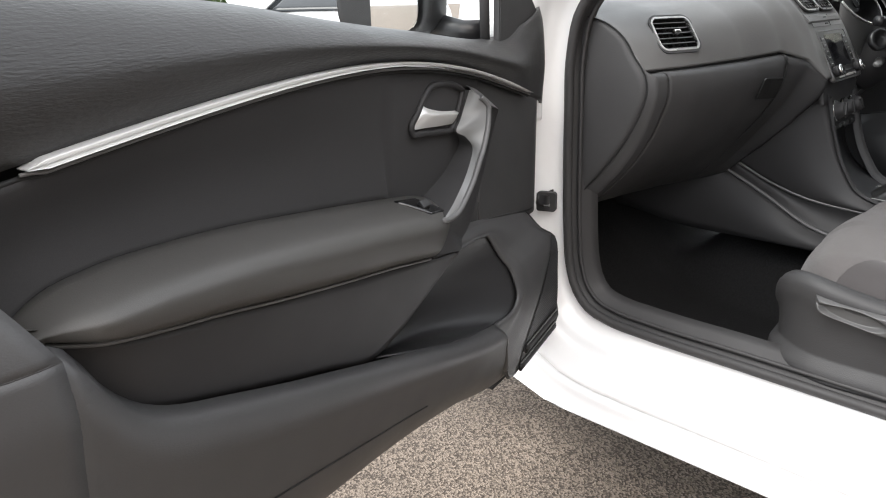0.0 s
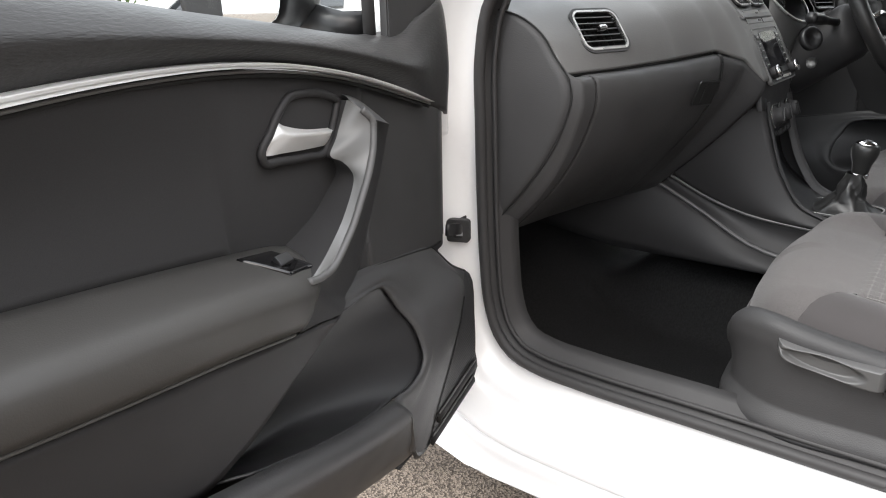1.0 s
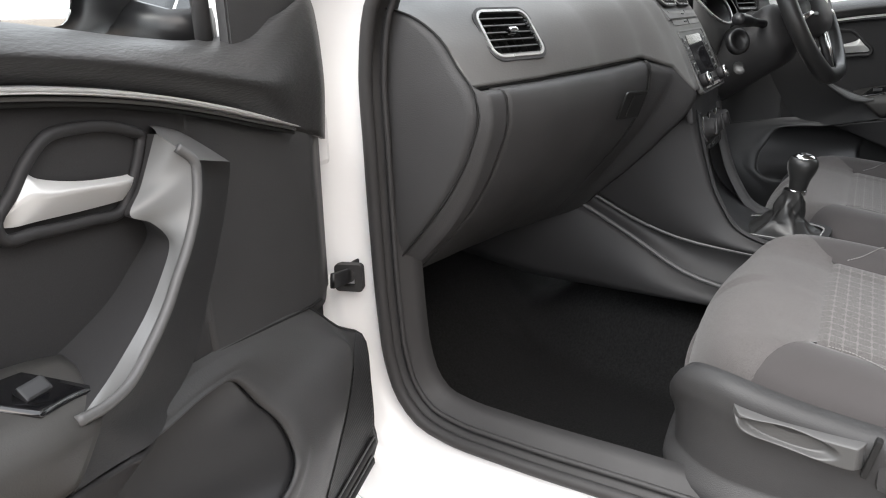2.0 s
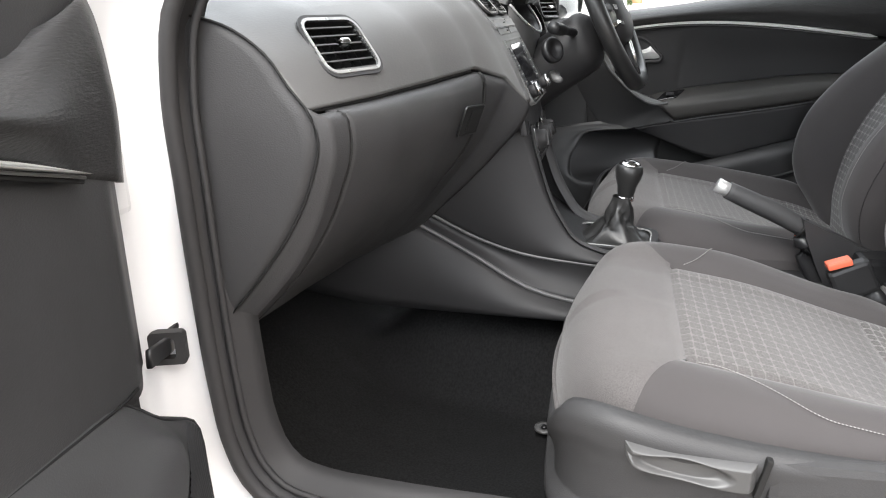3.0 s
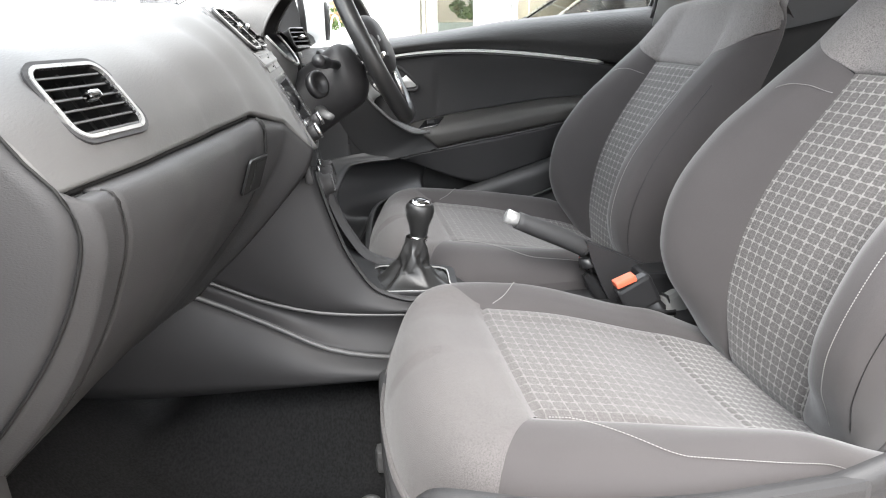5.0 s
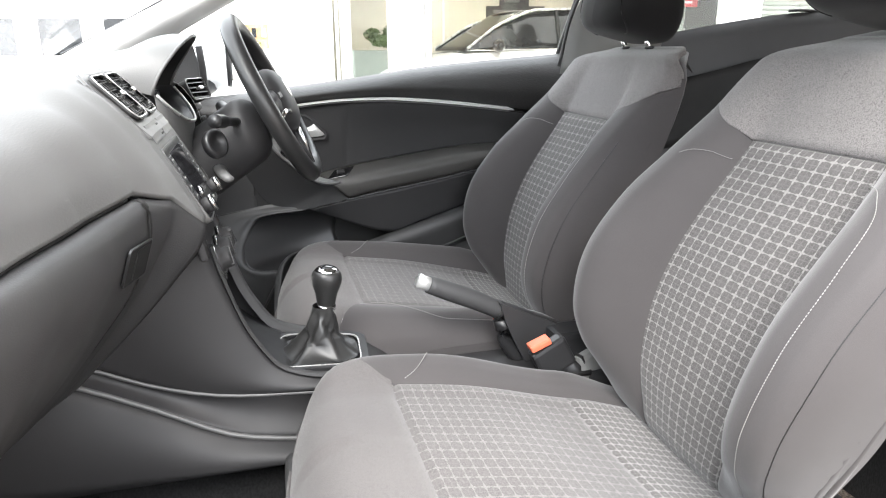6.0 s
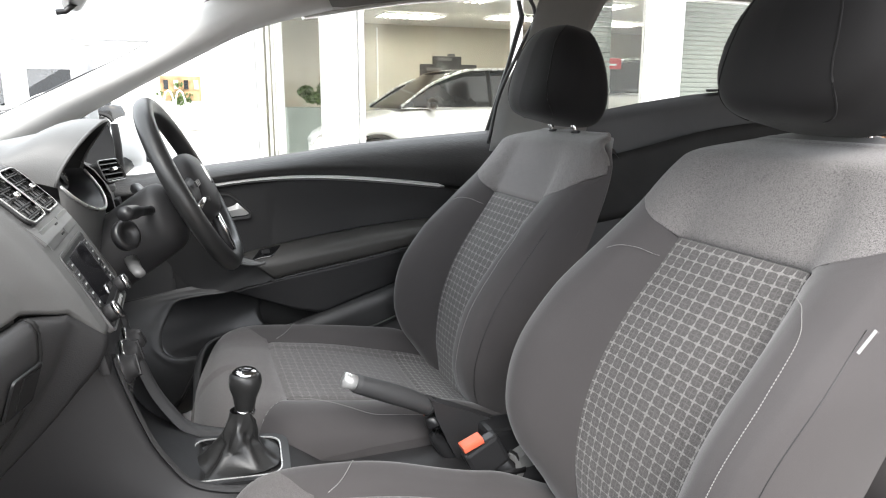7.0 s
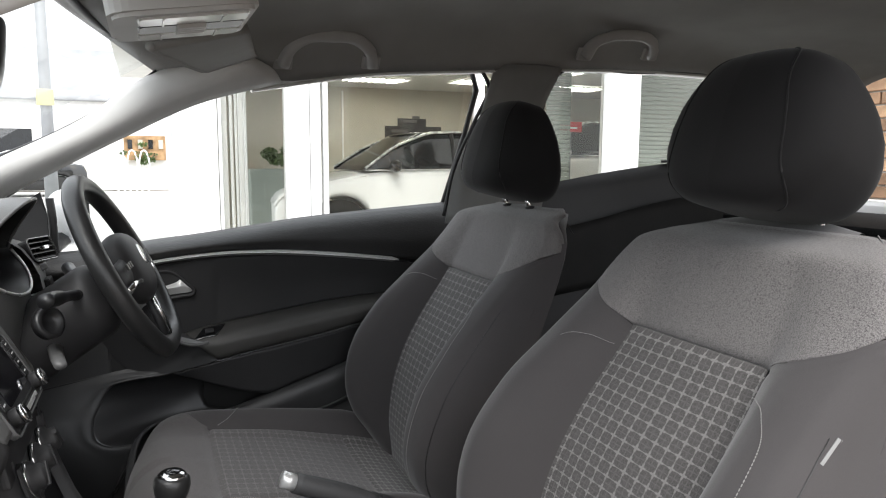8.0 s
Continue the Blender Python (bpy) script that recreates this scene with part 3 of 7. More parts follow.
    tube("lower_seam", [(u, low_prof((0.4165 + 0.163 * u - FLOOR_Z(u)) / (RIM_Z(u) - FLOOR_Z(u))) + 0.0004, 0.4165 + 0.163 * u) for u in np.linspace(0.44, 0.80, 24)], 0.0011, DEEP, door, seg=6)

    # opening lever in its bezel, pull handle, window switch
    ring = curve_of([(0.236, 0.910), (0.262, 0.920), (0.300, 0.925), (0.326, 0.923), (0.344, 0.910), (0.360, 0.892), (0.376, 0.874), (0.374, 0.866), (0.350, 0.862), (0.300, 0.857), (0.270, 0.856), (0.256, 0.872), (0.244, 0.892), (0.236, 0.910)])
    bez = tube("handle_bezel", [(ring(i / 60)[0], 0.0045, ring(i / 60)[1]) for i in range(60)], 0.0046, PLASTIC_LOW, door, "black bezel of the door lever", closed=True, up=(0, 1, 0), seg=10)

    def cup(s, t):
        q = ring(s)
        c = np.array((0.300, 0.892))
        p = c + (q - c) * t
        return p[0], -0.030 + 0.036 * t**5 + 0.010 * math.exp(-((p[0] - 0.262) / 0.008) ** 2) * (1 - t), p[1]
    surface("handle_cup", cup, 48, 10, PLASTIC, bez, "", 0.0, flip=False)

    def ruled(a, b, bow=0.0):
        def fn(s, t):
            p, q = rows_at(a, s), rows_at(b, s)
            r = p + (q - p) * t
            r[1] += bow * math.sin(math.pi * t)
            return tuple(r)
        return fn
    lev_top = [(0.3725, 0.000, 0.880), (0.350, 0.000, 0.907), (0.337, 0.003, 0.897), (0.305, 0.005, 0.888), (0.268, 0.005, 0.883), (0.250, 0.000, 0.881)]
    lev_mid = [(0.3745, 0.004, 0.876), (0.352, 0.011, 0.888), (0.336, 0.0145, 0.887), (0.305, 0.016, 0.884), (0.268, 0.015, 0.880), (0.250, 0.004, 0.879)]
    lev_low = [(0.3740, 0.000, 0.873), (0.362, 0.003, 0.870), (0.344, 0.004, 0.869), (0.305, 0.005, 0.866), (0.268, 0.005, 0.864), (0.250, 0.000, 0.864)]
    upper_half, lower_half = ruled(lev_top, lev_mid), ruled(lev_mid, lev_low)
    surface("door_lever", lambda s, t: upper_half(s, t * 2) if t < 0.5 else lower_half(s, t * 2 - 1), 40, 12, TRIM_SILVER, door, "satin silver door lever", 0.0, flip=False)

    # pull handle: a broad pale face, a flat shoulder and a hollow dark flank
    face_out = [(0.236, 0.020, 0.911), (0.232, 0.034, 0.900), (0.223, 0.041, 0.8885), (0.224, 0.043, 0.876), (0.235, 0.047, 0.8525), (0.255, 0.051, 0.828), (0.275, 0.054, 0.8095), (0.297, 0.057, 0.789), (0.323, 0.060, 0.771), (0.350, 0.063, 0.757), (0.376, 0.065, 0.754), (0.400, 0.066, 0.757)]
    face_in = [(0.234, 0.016, 0.910), (0.242, 0.013, 0.8915), (0.256, 0.013, 0.8705), (0.273, 0.015, 0.854), (0.2605, 0.022, 0.845), (0.254, 0.029, 0.8335), (0.2565, 0.033, 0.8235), (0.276, 0.039, 0.8085), (0.305, 0.045, 0.7885), (0.340, 0.053, 0.774), (0.365, 0.059, 0.766), (0.394, 0.064, 0.757)]
    surface("pull_handle", ruled(face_in, face_out, 0.0015), 66, 10, HANDLE_GREY, door, "satin grey moulded pull handle", 0.0, flip=False)
    surface("handle_undercut", ruled(face_in, [(a - 0.004 - 0.010 * (i > 3), -0.012, c + (0.002 if i > 3 else 0.0)) for i, (a, b, c) in enumerate(face_in)]), 66, 5, INSERT, door, "", 0.0, flip=False)
    back_edge = [(0.226, 0.004, 0.916), (0.190, 0.006, 0.904), (0.146, 0.020, 0.870)]
    surface("handle_shoulder", ruled(face_out[:3], back_edge, 0.002), 16, 12, GREY_PLASTIC, door, "flat grey shoulder of the pull handle", 0.0, flip=False)
    flank_foot = [(0.146, 0.020, 0.870), (0.134, 0.008, 0.848), (0.143, 0.004, 0.815), (0.155, 0.003, 0.790), (0.168, 0.003, 0.767), (0.184, 0.003, 0.741), (0.200, 0.004, 0.716), (0.222, 0.008, 0.697), (0.270, 0.022, 0.686), (0.317, 0.046, 0.687), (0.365, 0.052, 0.697), (0.423, 0.058, 0.710)]
    flank_top = face_out[2:] + [(0.404, 0.066, 0.753), (0.409, 0.066, 0.742)]
    surface("handle_flank", ruled(flank_top, flank_foot, -0.005), 70, 24, DOOR_PLASTIC, door, "dark flank of the pull handle", 0.0, flip=False)
    tube("handle_ridge", [tuple(rows_at(face_out[1:], k)) for k in np.linspace(0, 1, 50)], 0.0042, GREY_PLASTIC, door, "rounded edge of the pull handle", seg=12)
    tube("stem_joint", [(0.401 + 0.022 * k, 0.0665 - 0.0065 * k, 0.757 - 0.046 * k) for k in np.linspace(0, 1, 10)], 0.0011, GREY_PLASTIC, door, seg=6)

    def switch_skin(s, t):
        u, k = 0.366 + 0.052 * s + 0.026 * t, 0.78 + 0.18 * t
        z = ARM_LOW(u) + (ARM_TOP(u) - ARM_LOW(u)) * k
        return u, arm(u, k, z) + 0.0012, z + 0.0015
    sw = surface("window_switch", switch_skin, 8, 8, GLOSS_BLACK, door, "black window switch panel", 0.004)
    block("switch_key", (0.020, 0.012, 0.007), Matrix.Translation((0.405, arm(0.405, 0.87, 0) + 0.002, ARM_LOW(0.405) + 0.87 * (ARM_TOP(0.405) - ARM_LOW(0.405)) + 0.004)) @ Euler((radians(-45), 0, 0)).to_matrix().to_4x4(), SMOOTH_BLACK, sw, "", 0.002)

    # sail panel, window glass and its frame
    sail = plate("mirror_sail", ([(-0.112, 0.985), (0.072, 0.965), (0.072, 1.06), (0.060, 1.115), (-0.03, 1.06)] if side > 0 else [(0.0, 0.975), (0.072, 0.965), (0.072, 1.06), (0.060, 1.115), (0.0, 1.075)]), 0.012, Matrix.Translation((0, -0.028, 0)) @ Euler((radians(90), 0, 0)).to_matrix().to_4x4() @ Matrix.Diagonal((1, 1, -1, 1)), PLASTIC, door, "dark grey mirror sail panel")
    tube("glass_channel", [(0.080, -0.040, 0.965), (0.079, -0.042, 1.05), (0.075, -0.045, 1.10)], 0.009, RUBBER, door, "black rubber glass channel")
    top = curve_of([(-0.10, 1.03), (0.09, 1.165), (0.39, 1.325), (0.575, 1.378), (0.776, 1.410), (1.09, 1.432)])

    def lean(z):
        return -0.055 + 0.135 * max(0.0, (z - 1.0) / 0.43) ** 1.15
    fr = [(top(i / 24)[0], lean(top(i / 24)[1]) - 0.035, top(i / 24)[1] + 0.012) for i in range(25)]
    tail = [(1.118, lean(1.38) - 0.035, 1.38), (1.10, lean(1.25) - 0.035, 1.25), (1.06, lean(1.07) - 0.035, 1.06)]
    tube("window_frame", fr + tail, 0.0065, SMOOTH_BLACK, door, "black window frame of the door", seg=8, wide=1.3)

    def pane(s, t):
        u = -0.06 + 1.14 * s
        lo = 0.96 + 0.09 * s
        hi = max(lo + 0.01, float(np.interp(u, [f[0] for f in fr], [f[2] for f in fr])))
        z = lo + (hi - lo) * t
        return u, lean(z) - 0.03, z
    g = surface("window_glass", pane, 24, 10, GLASS, door, "clear side window glass")
    g.visible_shadow = False

    # outside mirror
    hm = Matrix.Translation((0.105, -0.215, 1.045))
    bm = bmesh.new()
    bmesh.ops.create_uvsphere(bm, u_segments=24, v_segments=14, radius=1.0)
    for v in bm.verts:
        x, y, z = v.co
        v.co = Vector((math.copysign(abs(x) ** 0.7, x) * 0.055, math.copysign(abs(y) ** 0.6, y) * 0.105, math.copysign(abs(z) ** 0.6, z) * 0.070))
        if v.co.x > 0.030:
            v.co.x = 0.030
    bm.transform(hm)
    hs = part("mirror_housing", bm, SMOOTH_BLACK if side > 0 else WHITE_PAINT, door, "outside mirror in a rounded housing")
    plate("mirror_glass", rounded_rect(0.176, 0.108, 0.03), 0.002, hm @ Matrix.Translation((0.031, 0, 0)) @ Euler((radians(90), 0, radians(90 - 8))).to_matrix().to_4x4(), MIRROR, hs, "silver mirror glass", 0)
    tube("mirror_arm", [(0.09, -0.14, 1.0), (0.07, -0.09, 0.985), (0.05, -0.05, 0.985)], 0.022, SMOOTH_BLACK, hs)
    SIDE[0] = 1
    VIEW[0] = Vector((-1.3, 0.05, 1.05))
    return door


A12 = radians(12)
LEFT_DOOR = Matrix(((-math.cos(A12), math.sin(A12), 0, -0.886), (-math.sin(A12), -math.cos(A12), 0, 0.464), (0, 0, 1, 0), (0, 0, 0, 1)))
RIGHT_DOOR = Matrix(((0, -1, 0, 0.70), (1, 0, 0, 0.29), (0, 0, 1, 0), (0, 0, 0, 1)))
car_door("passenger_door", LEFT_DOOR, 1, "open white car door with a black padded inner card")
car_door("driver_door", RIGHT_DOOR, -1, "closed car door with a black padded inner card")


# ---------------------------------------------------------------- front seats
def front_seat(cx, hx, lift, back_lift, shift, skew):
    o = -1 if cx < 0 else 1
    seat = thing("front_seat", (cx, -0.2, 0.26), "dark cloth front car seat with checked middle and grey shoulders", "car seat", "front seats")
    across = graph_of([(0.0, 0.572), (0.45, 0.573), (0.60, 0.580), (0.74, 0.600), (0.84, 0.610), (1.0, 0.610)])
    drop = graph_of([(-0.55, -0.100), (-0.50, -0.085), (-0.40, -0.055), (-0.25, -0.024), (-0.10, 0.0), (-0.02, 0.014), (0.03, 0.020), (0.10, 0.020)])

    def cushion(a, b):
        """a: -1 (outboard) to 1 across; b: 0 (rear) to 1 (front edge, turned down)."""
        bf = max(0.0, (b - 0.5) * 2)
        ap = abs(a)
        y = -0.55 + 0.655 * b - 0.012 * bf**3 - (0.045 * a * a + 0.03 * ap**6) * bf**4
        x = cx + 0.280 * a * math.sqrt(1 - 0.10 * bf**3)
        m = min(1.0, (ap**5 + bf**5) ** 0.2)
        start = 0.70 if a > 0 else 0.62
        roll = 1 - math.sqrt(max(0.0, 1 - max(0.0, (m - start) / (1 - start)) ** 2))
        z = (across(ap) if a > 0 else 0.573 + (0.35 + 0.55 * smooth_step(0.55, 0.25, b)) * (across(ap) - 0.573)) + drop(y) * (1 - 0.3 * ap**2) + 0.008 * math.cos(ap * math.pi / 2) * bf - 0.007 * bf**3 - 0.115 * roll * (0.55 + 0.45 * bf)
        seam = 0.005 * (math.exp(-((ap - 0.61) / 0.02) ** 2) * (b < 0.72) + math.exp(-((b - 0.72) / 0.010) ** 2) * (ap < 0.62) + 0.45 * math.exp(-((b - 0.255) / 0.008) ** 2) * (ap < 0.61))
        z -= 0.05 * smooth_step(0.24, 0.0, b) * ap**4 + 0.016 * smooth_step(0.55, 0.22, b) * smooth_step(0.78, 0.50, ap)
        if a > 0 and cx < 0:
            z -= 0.030 * smooth_step(0.62, 0.25, b) * smooth_step(0.50, 0.80, ap)
        return x, y + shift, z - seam + lift

    def patch(nm, fn, a0, a1, b0, b1, na, nb, mat, lab, thick=0.0, parent=seat, flip=False, scale=(0.280, 0.75)):
        return surface(nm, lambda s, t: fn(a0 + (a1 - a0) * s, b0 + (b1 - b0) * t), na, nb, mat, parent, lab, thick,
                       (lambda s, t: ((a0 + (a1 - a0) * s) * scale[0] + 5, (b0 + (b1 - b0) * t) * scale[1] + 5)), flip=flip)
    cu = patch("seat_cushion", cushion, -0.61, 0.61, 0.255, 0.72, 22, 80, PLAID_SOFT, "checked cloth cushion middle")
    patch("cushion_rear", cushion, -0.61, 0.61, 0.0, 0.255, 22, 60, PLAID_FINE, "checked cloth rear strip", parent=cu)
    edge_of = lambda b: 0.61 + 0.385 * smooth_step(0.70, 0.900, b)
    surface("cushion_nose", lambda s, t: cushion((s * 2 - 1) * edge_of(0.72 + 0.28 * t), 0.72 + 0.28 * t), 48, 28, NOSE, cu, "grey melange cushion nose", 0.0)
    surface("cushion_apron", lambda s, t: tuple(np.array(cushion((s * 2 - 1) * 0.995, 1.0)) - (0, 0.012 * t, 0.10 * t)), 30, 4, NOSE, cu, "", 0.006)
    for s in (-1, 1):
        surface("cushion_bolster", lambda p, t, s=s: cushion(s * (edge_of(t) + (1 - edge_of(t)) * p), t), 18, 56, BOLSTER, cu, "plain dark cloth side bolster", 0.0)
        for p0, p1, cloth in ((0.0, 0.872, BOLSTER), (0.872, 1.0, NOSE)):
            surface("cushion_side", lambda p, t, s=s, p0=p0, p1=p1: tuple(np.array(cushion(s * 1.0, p0 + (p1 - p0) * p)) - (s * 0.006 * t, 0, 0.11 * t)), 24, 4, cloth, cu, "", 0.0)
        line = lambda q, s=s: np.array(cushion(s * (0.625 + 0.24 * smooth_step(0.0, 0.42, 1 - q) + 0.08 * smooth_step(0.2, 0.8, 1 - q)), 0.70 - 0.54 * (1 - q))) + (0, 0, 0.0035)
        cross = lambda q: np.array(cushion(0.83 - 0.20 * q, 0.605 + 0.05 * q + 0.03 * q**4)) + (0, 0, 0.0018)
        if s < 0:
            stitches("cushion_stitching", line, 90, 0.0042, 0.0007, cu, "pale stitched seam")
        else:
            stitches("cushion_stitching", cross, 24, 0.0042, 0.0010, cu, "pale stitched seam")

    # backrest
    centre = graph_of([(0.46, -0.520), (0.50, -0.504), (0.56, -0.502), (0.66, -0.517), (0.76, -0.551), (0.945, -0.655), (1.04, -0.700), (1.12, -0.730)])
    wide_of = graph_of([(0.46, 0.195), (0.55, 0.240), (0.65, 0.272), (0.75, 0.285), (0.84, 0.283), (0.92, 0.268), (0.98, 0.256), (1.03, 0.242), (1.07, 0.217), (1.09, 0.182), (1.105, 0.155), (1.115, 0.125)])
    push = graph_of([(0.46, 0.0), (0.50, 0.012), (0.55, 0.040), (0.60, 0.074), (0.66, 0.099), (0.76, 0.112), (0.85, 0.100), (0.93, 0.068), (1.0, 0.030), (1.08, 0.006), (1.12, 0.0)])
    bol = graph_of([(0.0, 0.0), (0.38, 0.02), (0.44, 0.14), (0.52, 0.48), (0.62, 0.84), (0.73, 1.0), (0.86, 0.93), (0.94, 0.55), (1.0, -0.1)])

    def back(a, b):
        z = 0.47 + 0.645 * b
        w = wide_of(z)
        ap = abs(a)
        y = centre(z) + push(z) * bol(ap) + 0.010 * math.cos(a * math.pi / 2)
        x = cx + skew * (z - 0.70) + w * math.copysign(ap ** 0.9, a)
        if ap > 0.97:
            y -= 0.04 * (ap - 0.97) / 0.03
        top = smooth_step(0.92, 1.0, b)
        seam = 0.006 * (math.exp(-((ap - 0.43) / 0.02) ** 2) * (b < 0.74) + math.exp(-((b - 0.742) / 0.009) ** 2) * (ap < 0.46))
        return x, y - 0.055 * top * top - seam, z - 0.012 * top * top + back_lift
    bk = patch("backrest", back, -0.43, 0.43, 0.0, 0.742, 22, 44, PLAID, "checked cloth backrest middle", scale=(0.314, 0.80))

    reach = graph_of([(0.742, 0.43), (0.760, 0.49), (0.785, 0.64), (0.815, 0.84), (0.842, 0.96), (0.862, 1.12), (0.88, 1.25), (1.0, 1.25)])

    def collar(s, t):
        b = 0.742 + 0.258 * t
        return shoulder((s * 2 - 1) * reach(b), b)

    def shoulder(a, b):
        """The front of the backrest carried on round its flank."""
        if abs(a) <= 0.93:
            return back(a, b)
        k, e = (abs(a) - 0.93) / 0.32, math.copysign(1, a)
        if cx > 0:
            if k < 0.4:
                return tuple(np.array(back(e * (0.93 + 0.1375 * k), b)) + (e * 0.010 * k, 0.0, 0.0))
            return tuple(np.array(flank(b, (k - 0.4) / 0.6 * 0.92, e)) + (e * 0.004, 0.0, 0.002))
        p = np.array(back(e * 0.93, b))
        z = 0.47 + 0.645 * b
        side_x = cx + skew * (z - 0.70) + e * (wide_of(z) + 0.006)
        turn = np.array((side_x, p[1] - 0.012, p[2] - 0.002))
        end = np.array((side_x - e * 0.010, p[1] - 0.052, p[2] - 0.010 * smooth_step(0.85, 1.0, b)))
        return tuple((1 - k) ** 2 * p + 2 * k * (1 - k) * turn + k * k * end)
    for s in (-1, 1):
        def bolster(p, t, s=s):
            b = 0.885 * t
            inner_a = 0.43 if b < 0.742 else min(0.99, reach(b))
            return back(s * (inner_a + (1.0 - inner_a) * p), b)
        surface("backrest_bolster", bolster, 22, 60, BOLSTER, bk, "plain dark cloth backrest bolster", 0.0)
        trail = curve_of([(0.445, 0.695), (0.56, 0.712), (0.68, 0.705), (0.76, 0.67), (0.79, 0.58), (0.795, 0.35), (0.78, 0.08)])
        far, n_st = (1.0, 170) if s < 0 else (0.27, 42)
        stitches("bolster_stitching", lambda q, s=s, far=far: np.array(back(s * trail(q * far)[0], trail(q * far)[1])) + (0, 0.0028, 0.002), n_st, 0.0042, 0.0007, bk, "pale stitched seam")
        tube("bolster_seam", [tuple(np.array(back(s * (0.925 - 0.02 * k), 0.70 - 0.60 * k)) + np.array((0, 0.0005, 0))) for k in np.linspace(0, 1, 24)], 0.0007, SMOOTH_BLACK, bk, seg=6)

    def rear_shell(p, t):
        z = 0.47 + 0.63 * t
        top = smooth_step(0.92, 1.0, (z - 0.47) / 0.645)
        w = wide_of(min(z, 1.11)) * (0.975 - (0.05 if cx < 0 else 0.16) * top)
        g = math.pi * (p * 1.0)
        return cx + skew * (z - 0.70) - w * math.cos(g), centre(min(z, 1.12)) + 0.02 - (0.048 + 0.052 * math.sin(g) ** 0.7) - 0.055 * top * top, z - 0.01 + back_lift
    surface("rear_shell", rear_shell, 24, 24, BOLSTER, bk, "dark back of the seat", 0.004, flip=False)

    def flank(b, t, e):
        """Side of the backrest, from its front edge to the rear shell."""
        front, rear = np.array(back(e * 0.985, b)), np.array(rear_shell(0.12 if e < 0 else 0.88, 0.645 * b / 0.63 if b < 0.976 else 1.0))
        out = front + (rear - front) * t
        out[2] -= 0.030 * t * smooth_step(0.85, 1.0, b)
        out[0] += e * (0.008 * math.sin(math.pi * t) - 0.016 * t * smooth_step(0.86, 1.0, b))
        return tuple(out)
    for e in (-1, 1):
        surface("backrest_edge", lambda b, t, e=e: flank(b, t, e), 24, 6, BOLSTER, bk, "", 0.002)
    surface("shoulder_band", collar, 96, 36, COLLAR, bk, "grey melange shoulder band", 0.003)
    surface("backrest_top", lambda q, t: tuple(np.array(back((q * 2 - 1) * 0.90, 1.0)) * (1 - t) + t * np.array((cx + (q * 2 - 1) * 0.12, -0.838, (1.108 if cx < 0 else 1.075) + back_lift - 0.03 * (q * 2 - 1) ** 2)) + (0, 0, 0.010 * math.sin(math.pi * t))), 24, 8, BOLSTER, bk, "dark top of the backrest", 0.0)
    tag_out, tag_up = Vector((o * 0.80, 0.424, 0.424)).normalized(), Vector((0, -0.707, 0.707))
    plate("side_tag", rounded_rect(0.0075, 0.036, 0.002), 0.003, Matrix.Translation(Vector((cx + o * 0.2670, -0.592, 0.909 + back_lift)) + tag_out * 0.0012) @ Matrix((tag_up.cross(tag_out), tag_up, tag_out)).transposed().to_4x4(), TAG, bk, "small white airbag tag")

    # headrest on two posts
    post_y = -0.768 if cx > 0 else -0.800
    tilt = Matrix.Translation((hx, -0.752, 1.222 + back_lift)) @ Euler((radians(14), 0, 0)).to_matrix().to_4x4()

    def head(s, t):
        lon, lat = 2 * math.pi * s, math.pi * (t - 0.5)
        c, q = math.cos(lat), math.sin(lat)
        x, y, z = math.sin(lon) * c, math.cos(lon) * c, q
        px, py, pz = (math.copysign(abs(v) ** e, v) for v, e in ((x, 0.52), (y, 0.55), (z, 0.55)))
        k = 1.0 - 0.26 * smooth_step(-0.1, 1.0, pz) - 0.16 * smooth_step(-0.2, -1.0, pz)
        bow = 0.016 * (1 - px * px) if y > 0 else 0.0
        depth = 0.070 * (1 - 0.20 * z) if y > 0 else 0.062 * (1 - 0.72 * pz - 0.10 * pz**3)
        return tuple(tilt @ Vector((px * 0.140 * k, py * depth + bow, pz * 0.105)))
    hr = surface("headrest", head, 72, 36, HEAD_CLOTH, seat, "black cloth headrest")
    for s in (-1, 1):
        line = lambda q, s=s: head(((0.066 + 0.15 * smooth_step(0.55, 0.0, q) ** 1.3 + 0.045 * smooth_step(0.55, 1.0, q)) * s) % 1.0, 0.10 + 0.82 * q)
        tube("headrest_piping", [line(q) for q in np.linspace(0, 1, 30)], 0.0016, HEAD_CLOTH, hr, seg=6)
        tube("headrest_post", [(hx + s * 0.052, post_y - 0.007, 1.06 + back_lift), (hx + s * 0.052, post_y + 0.016, 1.15 + back_lift)], 0.0062, CHROME, seat, "chrome headrest post", seg=12)
        lathe("post_guide", [(0.0115, 0.0), (0.011, 0.004), (0.008, 0.006)], Matrix.Translation((hx + s * 0.052, post_y, 1.098 + back_lift)), SMOOTH_BLACK, seat, "", 16)

    # moulded base that wraps round the cushion, with the height lever
    half = [(0.290, -0.46, 0.575, 0.47), (0.290, -0.36, 0.543, 0.42), (0.290, -0.24, 0.539, 0.39), (0.291, -0.12, 0.547, 0.385), (0.291, -0.03, 0.560, 0.382), (0.287, 0.004, 0.565, 0.382), (0.274, 0.036, 0.564, 0.384), (0.250, 0.064, 0.552, 0.388), (0.218, 0.080, 0.520, 0.392), (0.170, 0.086, 0.475, 0.395), (0.080, 0.088, 0.455, 0.40)]
    plan = curve_of([(o * x, y, a, b) for x, y, a, b in half] + [(-o * x, y, a - 0.06 * (x > 0.2), b) for x, y, a, b in reversed(half)])
    mid = cx + o * 0.010

